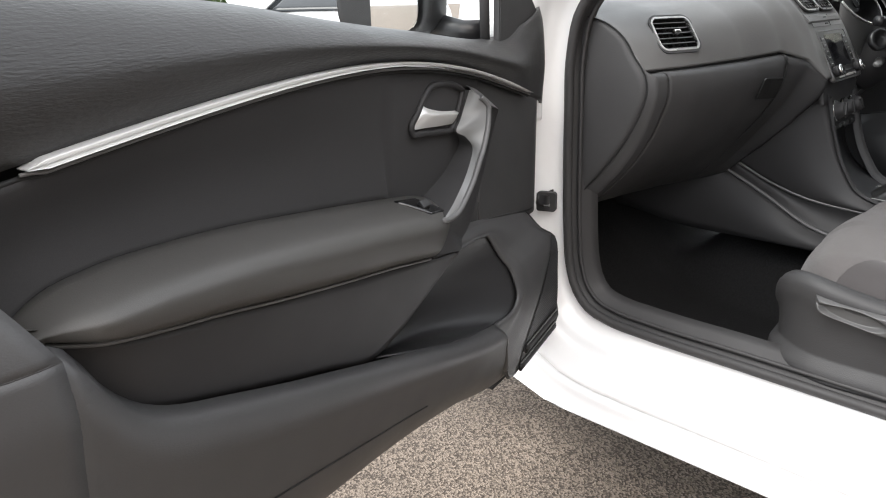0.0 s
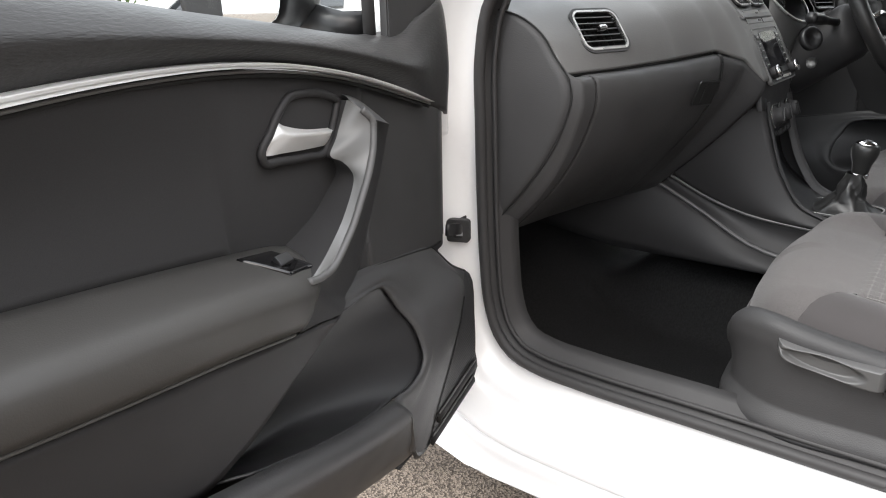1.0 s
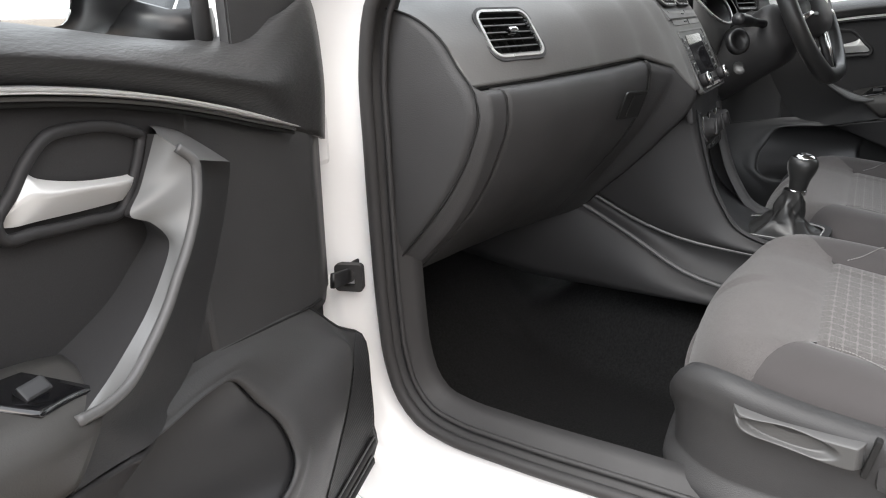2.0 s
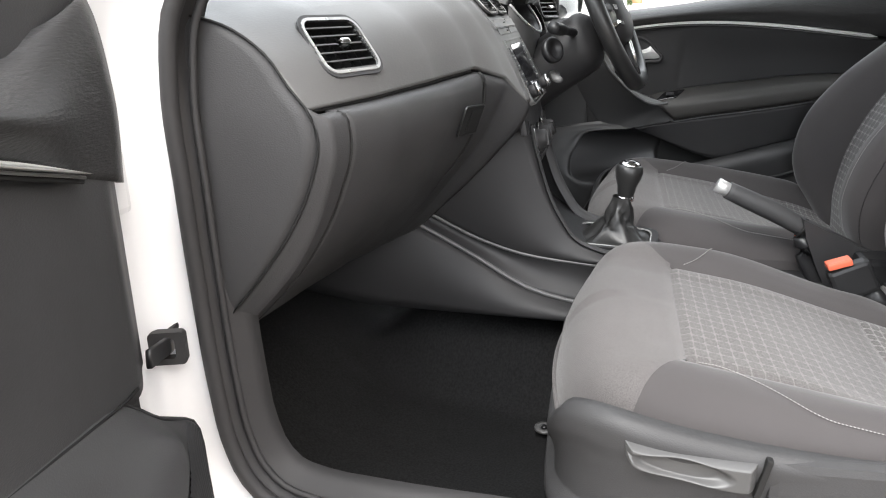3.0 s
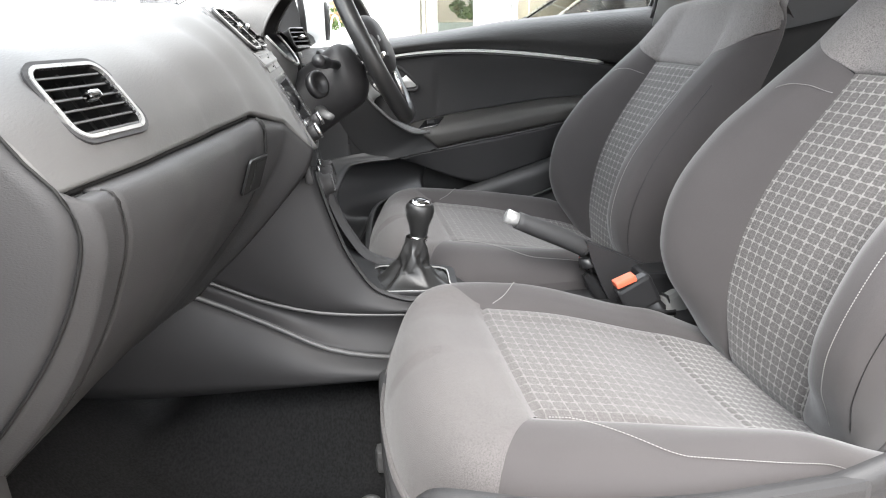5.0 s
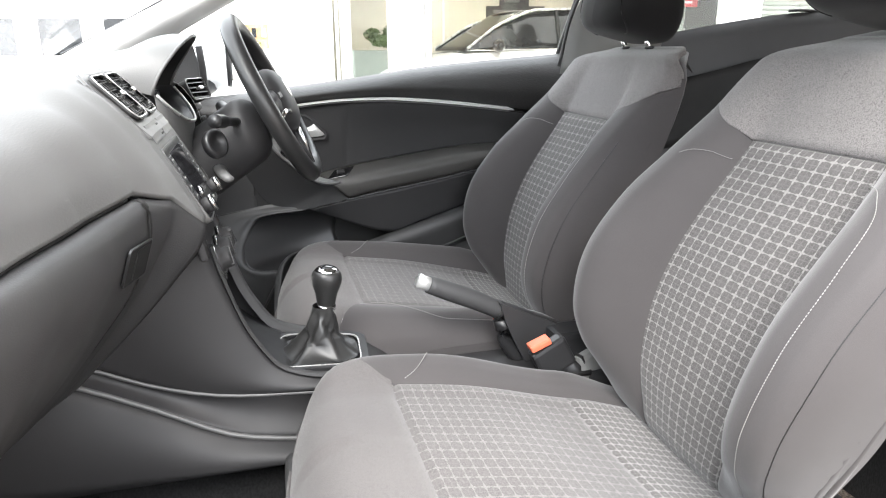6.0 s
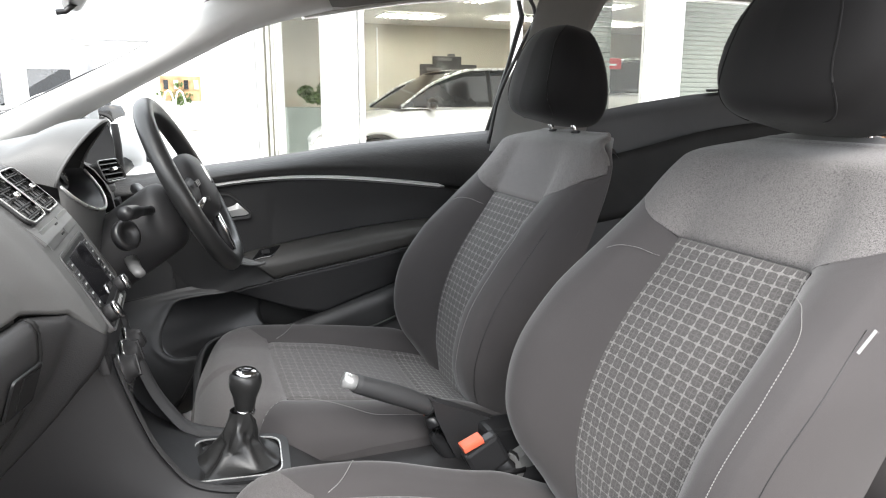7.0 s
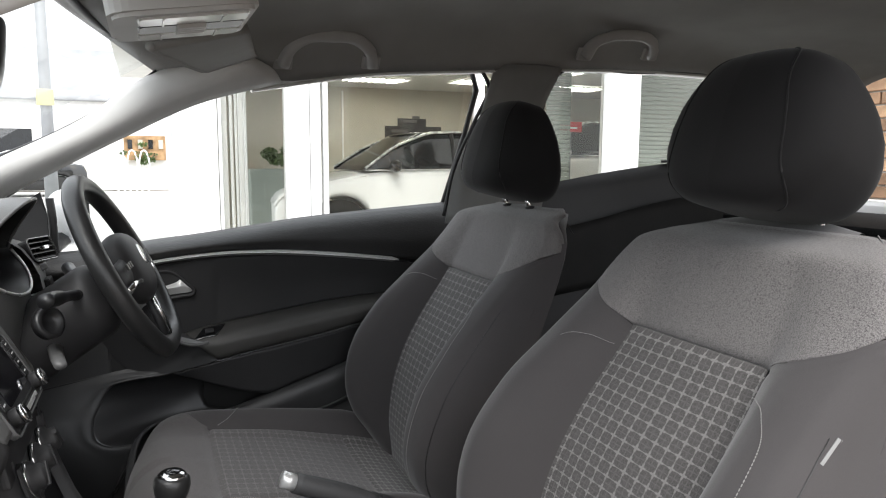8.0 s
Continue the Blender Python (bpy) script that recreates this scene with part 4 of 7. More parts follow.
    flare = graph_of([(0.0, 0.013), (0.08, 0.012), (0.16, 0.004), (0.24, -0.004), (0.45, -0.003), (0.70, 0.004), (0.84, 0.011), (0.92, 0.012), (0.97, 0.007), (1.0, -0.006)])

    def base(p, t):
        x, y, a, b = plan(p)
        e = np.array((x, y + 0.12)) / np.linalg.norm((x, y + 0.12))
        out = flare(t)
        y -= 0.009 * smooth_step(-0.10, 0.04, y)
        return mid + x + e[0] * out, y + e[1] * out + shift, b + (a - b) * t + lift * t
    surface("seat_base", base, 110, 40, PLASTIC, seat, "grained black moulded seat base", 0.006)
    lever_top = graph_of([(0.0, 0.545), (0.35, 0.541), (1.0, 0.538)])
    lever_low = graph_of([(0.0, 0.532), (0.05, 0.520), (0.12, 0.512), (0.40, 0.505), (0.88, 0.497), (1.0, 0.503)])

    def lever(p, t):
        y, lo, hi = -0.005 - 0.142 * p, lever_low(p), lever_top(p)
        edge_k = min(1.0, t * 6, (1 - t) * 6, p * 14 + 0.15, (1 - p) * 14)
        scoop = smooth_step(0.0, 0.55, 1 - ((p - 0.42) / 0.42) ** 2 - ((t - 0.5) / 0.40) ** 2)
        return mid + o * (0.298 + 0.021 * max(0.0, edge_k) ** 0.5 - 0.010 * scoop), y, lo + (hi - lo) * t
    surface("height_lever", lever, 96, 44, LEVER_GREY, seat, "long grey height lever with a scooped grip", 0.0)
    block("lever_gap", (0.010, 0.007, 0.052), pose(mid + o * 0.309, -0.1515, 0.520, 10, 0, 0), DEEP, seat, "", 0.002)
    block("side_cover", (0.026, 0.26, 0.066), pose(mid + o * 0.2945, -0.288, 0.514, -3, 0, 0), PLASTIC, seat, "grained black side cover behind the lever", 0.011)
    for s in (-1, 1):
        block("seat_runner", (0.034, 0.52, 0.03), pose(cx + s * 0.19, -0.17, 0.292), SMOOTH_BLACK, seat, "steel seat runner", 0.004)
        block("runner_end", (0.036, 0.03, 0.045), pose(cx + s * 0.19, 0.088, 0.298), GREY_PLASTIC, seat, "grey cap of the seat runner", 0.01)
    tube("adjust_bar", [(cx - 0.10, 0.01, 0.37), (cx - 0.10, 0.050, 0.36), (cx + 0.10, 0.050, 0.36), (cx + 0.10, 0.01, 0.37)], 0.008, GREY_PLASTIC, seat, "bent seat adjusting bar", n=16)
    return seat


front_seat(-0.355, -0.383, 0.0, 0.0, 0.0, -0.07)
front_seat(0.318, 0.319, 0.018, -0.012, -0.010, 0.0)


# ---------------------------------------------------------------- dashboard
dash = thing("dashboard", (0.0, 0.45, 0.60), "dark grey grained car dashboard with glovebox and centre stack", "dashboard")
# profiles (y, z) from the windscreen down to the lip, at stations across the car
UPPER = {
    -0.655: [(0.92, 0.98), (0.66, 1.012), (0.50, 1.002), (0.440, 0.986), (0.398, 0.955), (0.374, 0.925), (0.358, 0.902)],
    -0.50: [(0.93, 0.99), (0.66, 1.035), (0.47, 1.022), (0.408, 1.004), (0.362, 0.972), (0.336, 0.940), (0.322, 0.903)],
    -0.35: [(0.94, 1.00), (0.66, 1.050), (0.45, 1.040), (0.378, 1.020), (0.328, 0.985), (0.302, 0.945), (0.290, 0.907)],
    -0.235: [(0.95, 1.00), (0.66, 1.058), (0.44, 1.052), (0.355, 1.035), (0.300, 1.000), (0.268, 0.955), (0.252, 0.915)],
    -0.17: [(0.95, 1.00), (0.66, 1.062), (0.43, 1.060), (0.335, 1.048), (0.280, 1.005), (0.240, 0.950), (0.212, 0.895)],
    -0.135: [(0.95, 1.00), (0.66, 1.064), (0.43, 1.064), (0.325, 1.052), (0.262, 0.998), (0.215, 0.925), (0.178, 0.850)],
}


def between(table, x):
    ks = sorted(table)
    x = min(max(x, ks[0]), ks[-1])
    i = min(max(sum(1 for k in ks if k <= x) - 1, 0), len(ks) - 2)
    f = (x - ks[i]) / (ks[i + 1] - ks[i])
    f = f * f * (3 - 2 * f) * 0.4 + f * 0.6
    return (1 - f) * np.array(table[ks[i]]) + f * np.array(table[ks[i + 1]])


def upper_dash(s, t):
    x = -0.655 + 0.79 * s
    c = curve_of(between(UPPER, x))(t)
    return x, c[0], c[1]


up = surface("dash_top", upper_dash, 200, 150, DASH_TOP, dash, "leathery grey upper dashboard", 0.012)
LOWER = {
    -0.655: [(0.362, 0.897), (0.338, 0.893), (0.332, 0.866), (0.348, 0.800), (0.388, 0.720), (0.446, 0.650), (0.494, 0.606), (0.60, 0.585)],
    -0.50: [(0.326, 0.898), (0.300, 0.893), (0.292, 0.868), (0.310, 0.800), (0.358, 0.720), (0.422, 0.650), (0.480, 0.602), (0.60, 0.58)],
    -0.35: [(0.292, 0.901), (0.270, 0.896), (0.262, 0.870), (0.284, 0.800), (0.336, 0.720), (0.400, 0.650), (0.455, 0.602), (0.60, 0.58)],
    -0.235: [(0.254, 0.909), (0.243, 0.904), (0.238, 0.872), (0.262, 0.800), (0.318, 0.720), (0.376, 0.650), (0.425, 0.602), (0.60, 0.58)],
    -0.175: [(0.216, 0.893), (0.214, 0.886), (0.220, 0.858), (0.252, 0.795), (0.308, 0.718), (0.364, 0.650), (0.408, 0.602), (0.60, 0.58)],
    -0.130: [(0.176, 0.846), (0.176, 0.842), (0.182, 0.822), (0.226, 0.765), (0.286, 0.700), (0.340, 0.648), (0.388, 0.604), (0.60, 0.58)],
}


def low_dash(x, t):
    c = curve_of(between(LOWER, x))(t)
    return x, c[0], c[1]


def glove(s, t):
    return low_dash(-0.615 + 0.38 * s, t)


surface("glovebox_lid", glove, 34, 44, PLASTIC, dash, "grained black glovebox lid", 0.008)
surface("stack_flank", lambda s, t: low_dash(-0.235 + 0.105 * s, t), 14, 40, PLASTIC, dash, "flank between glovebox and centre stack", 0.006)
# Sheet closes the lip groove; the groove's shade is its near-black colour.
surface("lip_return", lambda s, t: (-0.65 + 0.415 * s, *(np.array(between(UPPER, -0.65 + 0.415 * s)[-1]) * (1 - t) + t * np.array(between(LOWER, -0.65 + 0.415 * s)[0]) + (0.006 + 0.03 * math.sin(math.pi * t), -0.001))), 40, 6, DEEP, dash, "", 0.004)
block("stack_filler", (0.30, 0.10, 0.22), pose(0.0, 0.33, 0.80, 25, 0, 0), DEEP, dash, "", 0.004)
capline = curve_of([(0.545, 1.012), (0.500, 1.004), (0.440, 0.988), (0.398, 0.957), (0.377, 0.926), (0.358, 0.903), (0.347, 0.871), (0.358, 0.822), (0.387, 0.763), (0.428, 0.706), (0.492, 0.632)])


def cheek(s, t):
    low = curve_of(between(LOWER, -0.65))(0.02 + 0.84 * t)
    k = 0.40 + 0.60 * t
    side = np.array((-0.6575, *capline(k)))
    ridge = np.array((-0.650 + 0.018 * t, low[0], low[1]))
    lid = np.array(low_dash(-0.6165, 0.02 + 0.84 * t))
    if s < 0.4:
        q = side + (ridge - side) * (s / 0.4)
    else:
        q = ridge + (lid - ridge) * ((s - 0.4) / 0.6)
    return tuple(q)


surface("dash_cheek", cheek, 10, 40, PLASTIC, dash, "curved strip beside the glovebox", 0.003)
tube("lid_gap", [tuple(np.array(low_dash(-0.6155, t)) + (0.0, 0.0005, 0)) for t in np.linspace(0.03, 0.86, 40)], 0.0016, DEEP, dash, seg=6)
tube("lid_gap", [tuple(np.array(low_dash(-0.2345, t)) + (0.0, -0.0003, 0)) for t in np.linspace(0.01, 0.42, 30)], lambda q: 0.0034 * (1 - 0.9 * q), DEEP, dash, seg=6)
# Dark line drawn along the gap as the shadow under the lip.
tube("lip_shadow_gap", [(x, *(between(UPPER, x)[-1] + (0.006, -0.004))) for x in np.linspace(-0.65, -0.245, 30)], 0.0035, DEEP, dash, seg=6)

# end cap that the open door uncovers
def cap(s, t):
    e = capline(s)
    c = np.array((0.56, 0.63 + (1.0 - 0.63) * (1 - s)))
    q = c + (e - c) * t
    return -0.656 - 0.008 * (1 - t**4), q[0], q[1]


surface("dash_end_cap", cap, 40, 10, PLASTIC, dash, "grained end cap of the dashboard", 0.006, flip=True)
tube("cap_gap", [(-0.6575, *capline(s)) for s in np.linspace(0, 1, 40)], 0.0016, DEEP, dash, seg=6)


# Shade below the dash is put into this sheet's near-black colour.
surface("under_panel", lambda s, t: (-0.655 + 0.55 * s, 0.54 - 0.09 * s + 0.26 * t, 0.612 - 0.02 * t), 8, 4, DEEP, dash, "panel under the dashboard, shade set in its black", 0.01, flip=True)

# glovebox latch
near_t = min((k / 200 for k in range(201)), key=lambda k: abs(low_dash(-0.2815, k)[2] - 0.8392))
mid_l = Vector(low_dash(-0.2815, near_t))
along = (Vector(low_dash(-0.251, near_t)) - Vector(low_dash(-0.312, near_t))).normalized()
rise_l = Vector(low_dash(-0.2815, near_t - 0.04)) - Vector(low_dash(-0.2815, near_t + 0.04))
out_l = along.cross(rise_l).normalized()
rise_l = out_l.cross(along)
lm = Matrix.Translation(mid_l + out_l * 0.0018) @ Matrix((along, rise_l, out_l)).transposed().to_4x4()
latch = frame_ring("glovebox_latch", rounded_rect(0.078, 0.050, 0.006), rounded_rect(0.074, 0.046, 0.004), 0.0028, lm, SMOOTH_BLACK, dash, "black glovebox latch")
plate("latch_paddle", rounded_rect(0.050, 0.042, 0.004, cx=0.011), 0.0034, lm, DEEP, latch, "", 0.002)
plate("latch_well", rounded_rect(0.075, 0.047, 0.004), 0.0022, lm, DEEP, latch, "", 0)


def air_vent(name, m, w, h, slats, parent, upright=0, ring=0.006, label="", skew=0.0, deep=0.030, low=1.0):
    sk = Matrix(((1, skew, 0, 0), (0, 1, 0, 0), (0, 0, 1, 0), (0, 0, 0, 1)))
    m = m @ sk
    r = min(w, h) * 0.20
    body = frame_ring(name, rounded_rect(w + 4.4 * ring, h + 4.4 * ring, r + 2.2 * ring), rounded_rect(w + ring, h + ring, r), 0.005 * low, m, PLASTIC, parent, label)
    frame_ring("vent_frame", rounded_rect(w + ring * 2.0, h + ring * 2.0, r + ring), rounded_rect(w, h, r), 0.0075 * low, m, SILVER, body, "thin silver vent frame")
    # Black plate takes the place of the shade deep in the duct.
    plate("vent_duct", rounded_rect(w * 1.02, h * 1.02, r), 0.001, m @ Matrix.Translation((0, 0, -deep)), DEEP, body, "", 0)
    frame_ring("vent_wall", rounded_rect(w * 1.03, h * 1.03, r), rounded_rect(w, h, r), deep + 0.004, m @ Matrix.Translation((0, 0, -deep)), DEEP, body)
    for i in range(slats):
        y = -h / 2 + h * (i + 0.5) / slats
        k = 1.0 if 0 < i < slats - 1 else 0.9
        block("slat", (w * k, 0.0016, 0.009 if deep > 0.02 else 0.004), m @ pose(0, y, -0.004 if deep > 0.02 else 0.001, 24, 0, 0), DEEP, body, "", 0.0007)
        block("slat_edge", (w * k, 0.0017, 0.0014), m @ pose(0, y - 0.0025, 0.0034 if low == 1.0 else -0.0005), GREY_PLASTIC, body, "", 0.0)
    for i in range(upright):
        x = -w / 2 + w * (i + 1) / (upright + 1)
        block("upright", (0.003, h * 0.96, 0.4 * deep), m @ pose(x, 0, -0.4 * deep), SMOOTH_BLACK, body, "", 0.0008)
    for i in range(5):
        block("rear_vane", (0.0018, h * 0.9, deep / 3), m @ pose(-w / 2 + w * (i + 0.5) / 5, 0, -0.67 * deep), DEEP, body, "", 0)
    block("vent_tab", (0.018, 0.008, 0.012), m @ pose(0, 0, 0.006), CHROME, body, "small chrome vent tab", 0.003)
    return body


vm = Matrix.Translation((-0.5220, 0.3672, 0.9632)) @ Matrix(((0.956, 0.194, -0.220, 0), (-0.293, 0.630, -0.719, 0), (0.0, 0.752, 0.659, 0), (0, 0, 0, 1)))
vent = air_vent("side_vent", vm, 0.102, 0.075, 6, dash, 0, 0.0042, "rectangular side air vent with a silver frame", skew=0.10, low=0.55)
into = (vm @ Matrix(((1, 0.10, 0, 0), (0, 1, 0, 0), (0, 0, 1, 0), (0, 0, 0, 1)))).inverted()
cut = bmesh.new()
cut.from_mesh(up.data)
hole = []
for f in cut.faces:
    q = into @ (f.calc_center_median() + BASE[dash.name])
    if abs(q.x) < 0.0550 and abs(q.y) < 0.0415 and abs(q.z) < 0.05 and math.hypot(max(0.0, abs(q.x) - 0.0390), max(0.0, abs(q.y) - 0.0255)) < 0.0160:
        hole.append(f)
bmesh.ops.delete(cut, geom=hole, context="FACES")
cut.to_mesh(up.data)
cut.free()
for i in range(9):
    block("thumbwheel_rib", (0.005, 0.003, 0.003), vm @ pose(0.0480, -0.022 + 0.0055 * i, 0.0005), SMOOTH_BLACK, vent, "", 0)

# centre stack on a leaning plane
STACK = Matrix.Translation((0.008, 0.222, 0.925)) @ Matrix(((1, 0, 0, 0), (0, 0.47, -0.883, 0), (0, 0.883, 0.47, 0), (0, 0, 0, 1)))
VENTS = Matrix.Translation((-0.004, 0.2815, 1.0155)) @ Matrix(((1, 0, 0, 0), (0, 0.70, -0.714, 0), (0, 0.714, 0.70, 0), (0, 0, 0, 1)))
stack = plate("stack_bezel", [(-0.116, -0.062), (0.116, -0.062), (0.122, 0.042), (0.108, 0.060), (-0.108, 0.060), (-0.122, 0.042)], 0.004, VENTS @ Matrix.Translation((0, 0, -0.002)), GREY_PLASTIC, dash, "satin grey bezel round the centre vents", 0.0015)
for i in (-1, 1):
    air_vent("centre_vent", VENTS @ pose(i * 0.0530, 0.008, 0.0055), 0.096, 0.078, 5, dash, 1, 0.0020, "square centre air vent with a silver frame", deep=0.0045, low=0.55)
block("stack_button", (0.120, 0.030, 0.004), STACK @ pose(-0.045, 0.052, 0.004), GREY_PLASTIC, stack, "flat grey button panel", 0.001)
block("stack_button", (0.090, 0.030, 0.004), STACK @ pose(0.068, 0.052, 0.004), GREY_PLASTIC, stack, "", 0.001)
for i in range(3):
    block("stack_slot", (0.018, 0.0025, 0.003), STACK @ pose(-0.005 + 0.0, 0.043 + 0.008 * i, 0.0058), DEEP, stack, "", 0)
radio = plate("radio", rounded_rect(0.204, 0.118, 0.008, cy=-0.036), 0.012, STACK @ Matrix.Translation((0.0, 0, -0.006)), SMOOTH_BLACK, dash, "black touchscreen car radio with silver edge", 0.002)
frame_ring("radio_edge", rounded_rect(0.212, 0.126, 0.010, cy=-0.036), rounded_rect(0.206, 0.120, 0.008, cy=-0.036), 0.009, STACK @ Matrix.Translation((0, 0, -0.002)), GREY_PLASTIC, radio, "thin grey edge")
plate("display", rounded_rect(0.124, 0.082, 0.004, cy=-0.026), 0.0015, STACK @ Matrix.Translation((0, 0, 0.0058)), SCREEN, radio, "dark glass display", 0)
for i in (-1, 1):
    for k in range(5):
        key = block("radio_key", (0.022, 0.012, 0.003), STACK @ pose(i * 0.082, 0.006 - 0.0155 * k, 0.0065), SMOOTH_BLACK, radio, "", 0.001)
        block("key_mark", (0.010, 0.0022, 0.0006), STACK @ pose(i * 0.082, 0.006 - 0.0155 * k, 0.0083), PALE_PRINT, key, "", 0)
    kn = lathe("radio_knob", [(0.0125, 0), (0.0125, 0.014), (0.011, 0.019), (0.0, 0.019)], STACK @ pose(i * 0.083, -0.077, 0.004), PLASTIC_LOW, radio, "round ribbed knob with chrome ring", 24)
    lathe("knob_ring", [(0.0132, 0.0), (0.0136, 0.004), (0.0132, 0.006)], STACK @ pose(i * 0.083, -0.077, 0.018), CHROME, kn, "chrome ring", 24)
block("disc_slot", (0.13, 0.004, 0.003), STACK @ pose(0, -0.081, 0.006), DEEP, radio, "", 0)
block("disc_bar", (0.13, 0.006, 0.004), STACK @ pose(0, -0.090, 0.006), SILVER, radio, "silver bar", 0.001)

# climate panel below
CLIM = Matrix.Translation((0.010, 0.172, 0.765)) @ Matrix(((1, 0, 0, 0), (0, 0.25, -0.968, 0), (0, 0.968, 0.25, 0), (0, 0, 0, 1)))
clim = plate("climate_panel", rounded_rect(0.205, 0.088, 0.012), 0.012, CLIM @ Matrix.Translation((0, 0, -0.012)), SMOOTH_BLACK, dash, "black climate control panel", 0.003)
for x in (-0.066, 0.0, 0.066):
    kb = lathe("climate_knob", [(0.024, 0), (0.023, 0.010), (0.018, 0.012), (0.017, 0.022), (0.014, 0.025), (0, 0.025)], CLIM @ pose(x, 0.004, 0), PLASTIC_LOW, clim, "round climate knob", 28)
    lathe("knob_trim", [(0.0245, 0), (0.0252, 0.003), (0.0245, 0.005)], CLIM @ pose(x, 0.004, 0.001), CHROME, kb, "chrome ring", 28)
    block("knob_grip", (0.008, 0.034, 0.010), CLIM @ pose(x, 0.004, 0.022, 0, 0, 35 * x / 0.066), PLASTIC_LOW, kb, "", 0.002)
for i in range(5):
    block("climate_key", (0.022, 0.009, 0.004), CLIM @ pose(-0.066 + 0.033 * i, -0.034, 0.001), PLASTIC_LOW, clim, "", 0.001)

# driver's side of the dashboard
DRIVER = {
    0.135: [(0.95, 1.00), (0.66, 1.064), (0.43, 1.064), (0.325, 1.052), (0.262, 0.998), (0.215, 0.925), (0.178, 0.850), (0.24, 0.74), (0.42, 0.62)],
    0.19: [(0.95, 1.00), (0.66, 1.066), (0.43, 1.066), (0.345, 1.055), (0.290, 1.000), (0.255, 0.925), (0.235, 0.850), (0.27, 0.74), (0.42, 0.62)],
    0.50: [(0.95, 1.00), (0.66, 1.058), (0.42, 1.054), (0.300, 1.046), (0.250, 1.018), (0.215, 0.960), (0.212, 0.880), (0.27, 0.74), (0.42, 0.62)],
    0.665: [(0.92, 0.98), (0.66, 1.030), (0.44, 1.030), (0.310, 1.026), (0.255, 1.005), (0.225, 0.950), (0.220, 0.880), (0.28, 0.74), (0.42, 0.62)],
}


def driver_dash(s, t):
    x = 0.135 + 0.53 * s
    c = curve_of(between(DRIVER, x))(t)
    return x, c[0], c[1]


surface("driver_dash", lambda s, t: driver_dash(0.12 * s, t), 8, 40, DASH_TOP, dash, "dark dashboard beside the instruments", 0.0)
surface("driver_dash", lambda s, t: driver_dash(0.705 + 0.295 * s, t), 12, 40, DASH_TOP, dash, "dark dashboard end beside the door", 0.0)
surface("cowl_top", lambda s, t: (0.18 + 0.35 * s, 0.95 - 0.55 * t, 1.0 + 0.062 * math.sin(math.pi / 2 * min(1, t * 1.8))), 10, 10, DASH_TOP, dash, "dash top ahead of the instruments", 0.0)
block("stack_infill", (0.262, 0.012, 0.070), pose(0.004, 0.190, 0.822, -10, 0, 0), PLASTIC_LOW, dash, "dark panel between radio and climate controls", 0.004)


# instrument hood: an arch over the dials
def hood_edge(s):
    a = math.pi * (1 - s)
    n = max(0.0, math.sin(a))
    return np.array((0.352 + 0.166 * math.copysign(abs(math.cos(a)) ** 0.75, math.cos(a)), 0.268 - 0.070 * n, 1.012 + 0.106 * n ** 0.7))


def hood(s, t):
    e = hood_edge(s)
    n = math.sin(math.pi * s)
    return e[0] + (0.352 - e[0]) * 0.06 * t - (1 - n) * 0.0, e[1] + 0.22 * t, e[2] + 0.012 * math.sin(math.pi * min(1, t * 2)) - 0.045 * t * n


def hood_lining(s, t):
    e = hood_edge(s)
    return 0.352 + (e[0] - 0.352) * (0.965 - 0.10 * t), e[1] + 0.003 + 0.085 * t, 1.012 + (e[2] - 1.012) * (0.95 - 0.10 * t)


def cowl_rim(s, t):
    g = math.pi * s
    return np.array((0.352 - 0.160 * math.cos(g) * (1 - 0.1 * t), 0.266 - 0.052 * math.sin(g) + 0.10 * t, 1.016 - 0.064 * math.sin(g) + 0.012 * t * math.sin(g)))


surface("instrument_hood", hood, 40, 12, DASH_TOP, dash, "arched instrument hood", 0.0)
surface("hood_lining", hood_lining, 40, 8, DEEP, dash, "black lining of the instrument hood", 0.0)
tube("hood_lip", [tuple(hood_edge(k)) for k in np.linspace(0, 1, 50)], 0.0030, DASH_TOP, dash, "rounded lip of the hood", seg=8)
surface("cluster_floor", cowl_rim, 30, 6, SMOOTH_BLACK, dash, "black floor of the instrument cowl", 0.0)
surface("cowl_front", lambda s, t: tuple(cowl_rim(s, 0) * (1 - t) + t * np.array((0.18 + 0.345 * s, 0.40, 0.63)) + np.array((0, -0.055 * math.sin(math.pi * t), -0.02 * math.sin(math.pi * t)))), 30, 12, DASH_TOP, dash, "dash below the instruments", 0.0)
dial_m = Matrix.Translation((0.352, 0.318, 1.035)) @ Euler((radians(66), 0, 0)).to_matrix().to_4x4()
cl = plate("instrument_cluster", rounded_rect(0.28, 0.104, 0.045, cy=-0.010), 0.01, dial_m, DEEP, dash, "dark instrument cluster", 0.003)
for x in (-0.082, 0.082):
    frame_ring("dial_ring", [(x + 0.045 * math.cos(g), -0.010 + 0.045 * math.sin(g)) for g in np.linspace(0, 2 * math.pi, 33)[:-1]], [(x + 0.042 * math.cos(g), -0.010 + 0.042 * math.sin(g)) for g in np.linspace(0, 2 * math.pi, 33)[:-1]], 0.006, dial_m @ Matrix.Translation((0, 0, 0.009)), CHROME, cl, "chrome dial ring")
    for k in range(9):
        g = radians(220 - 32 * k)
        block("dial_mark", (0.009, 0.0022, 0.0008), dial_m @ pose(x + 0.034 * math.cos(g), -0.010 + 0.034 * math.sin(g), 0.0105, 0, 0, 220 - 32 * k), PALE_PRINT, cl, "", 0)
    block("dial_needle", (0.036, 0.002, 0.0012), dial_m @ pose(x - 0.012, -0.012, 0.012, 0, 0, 225), RED, cl, "red dial needle", 0)
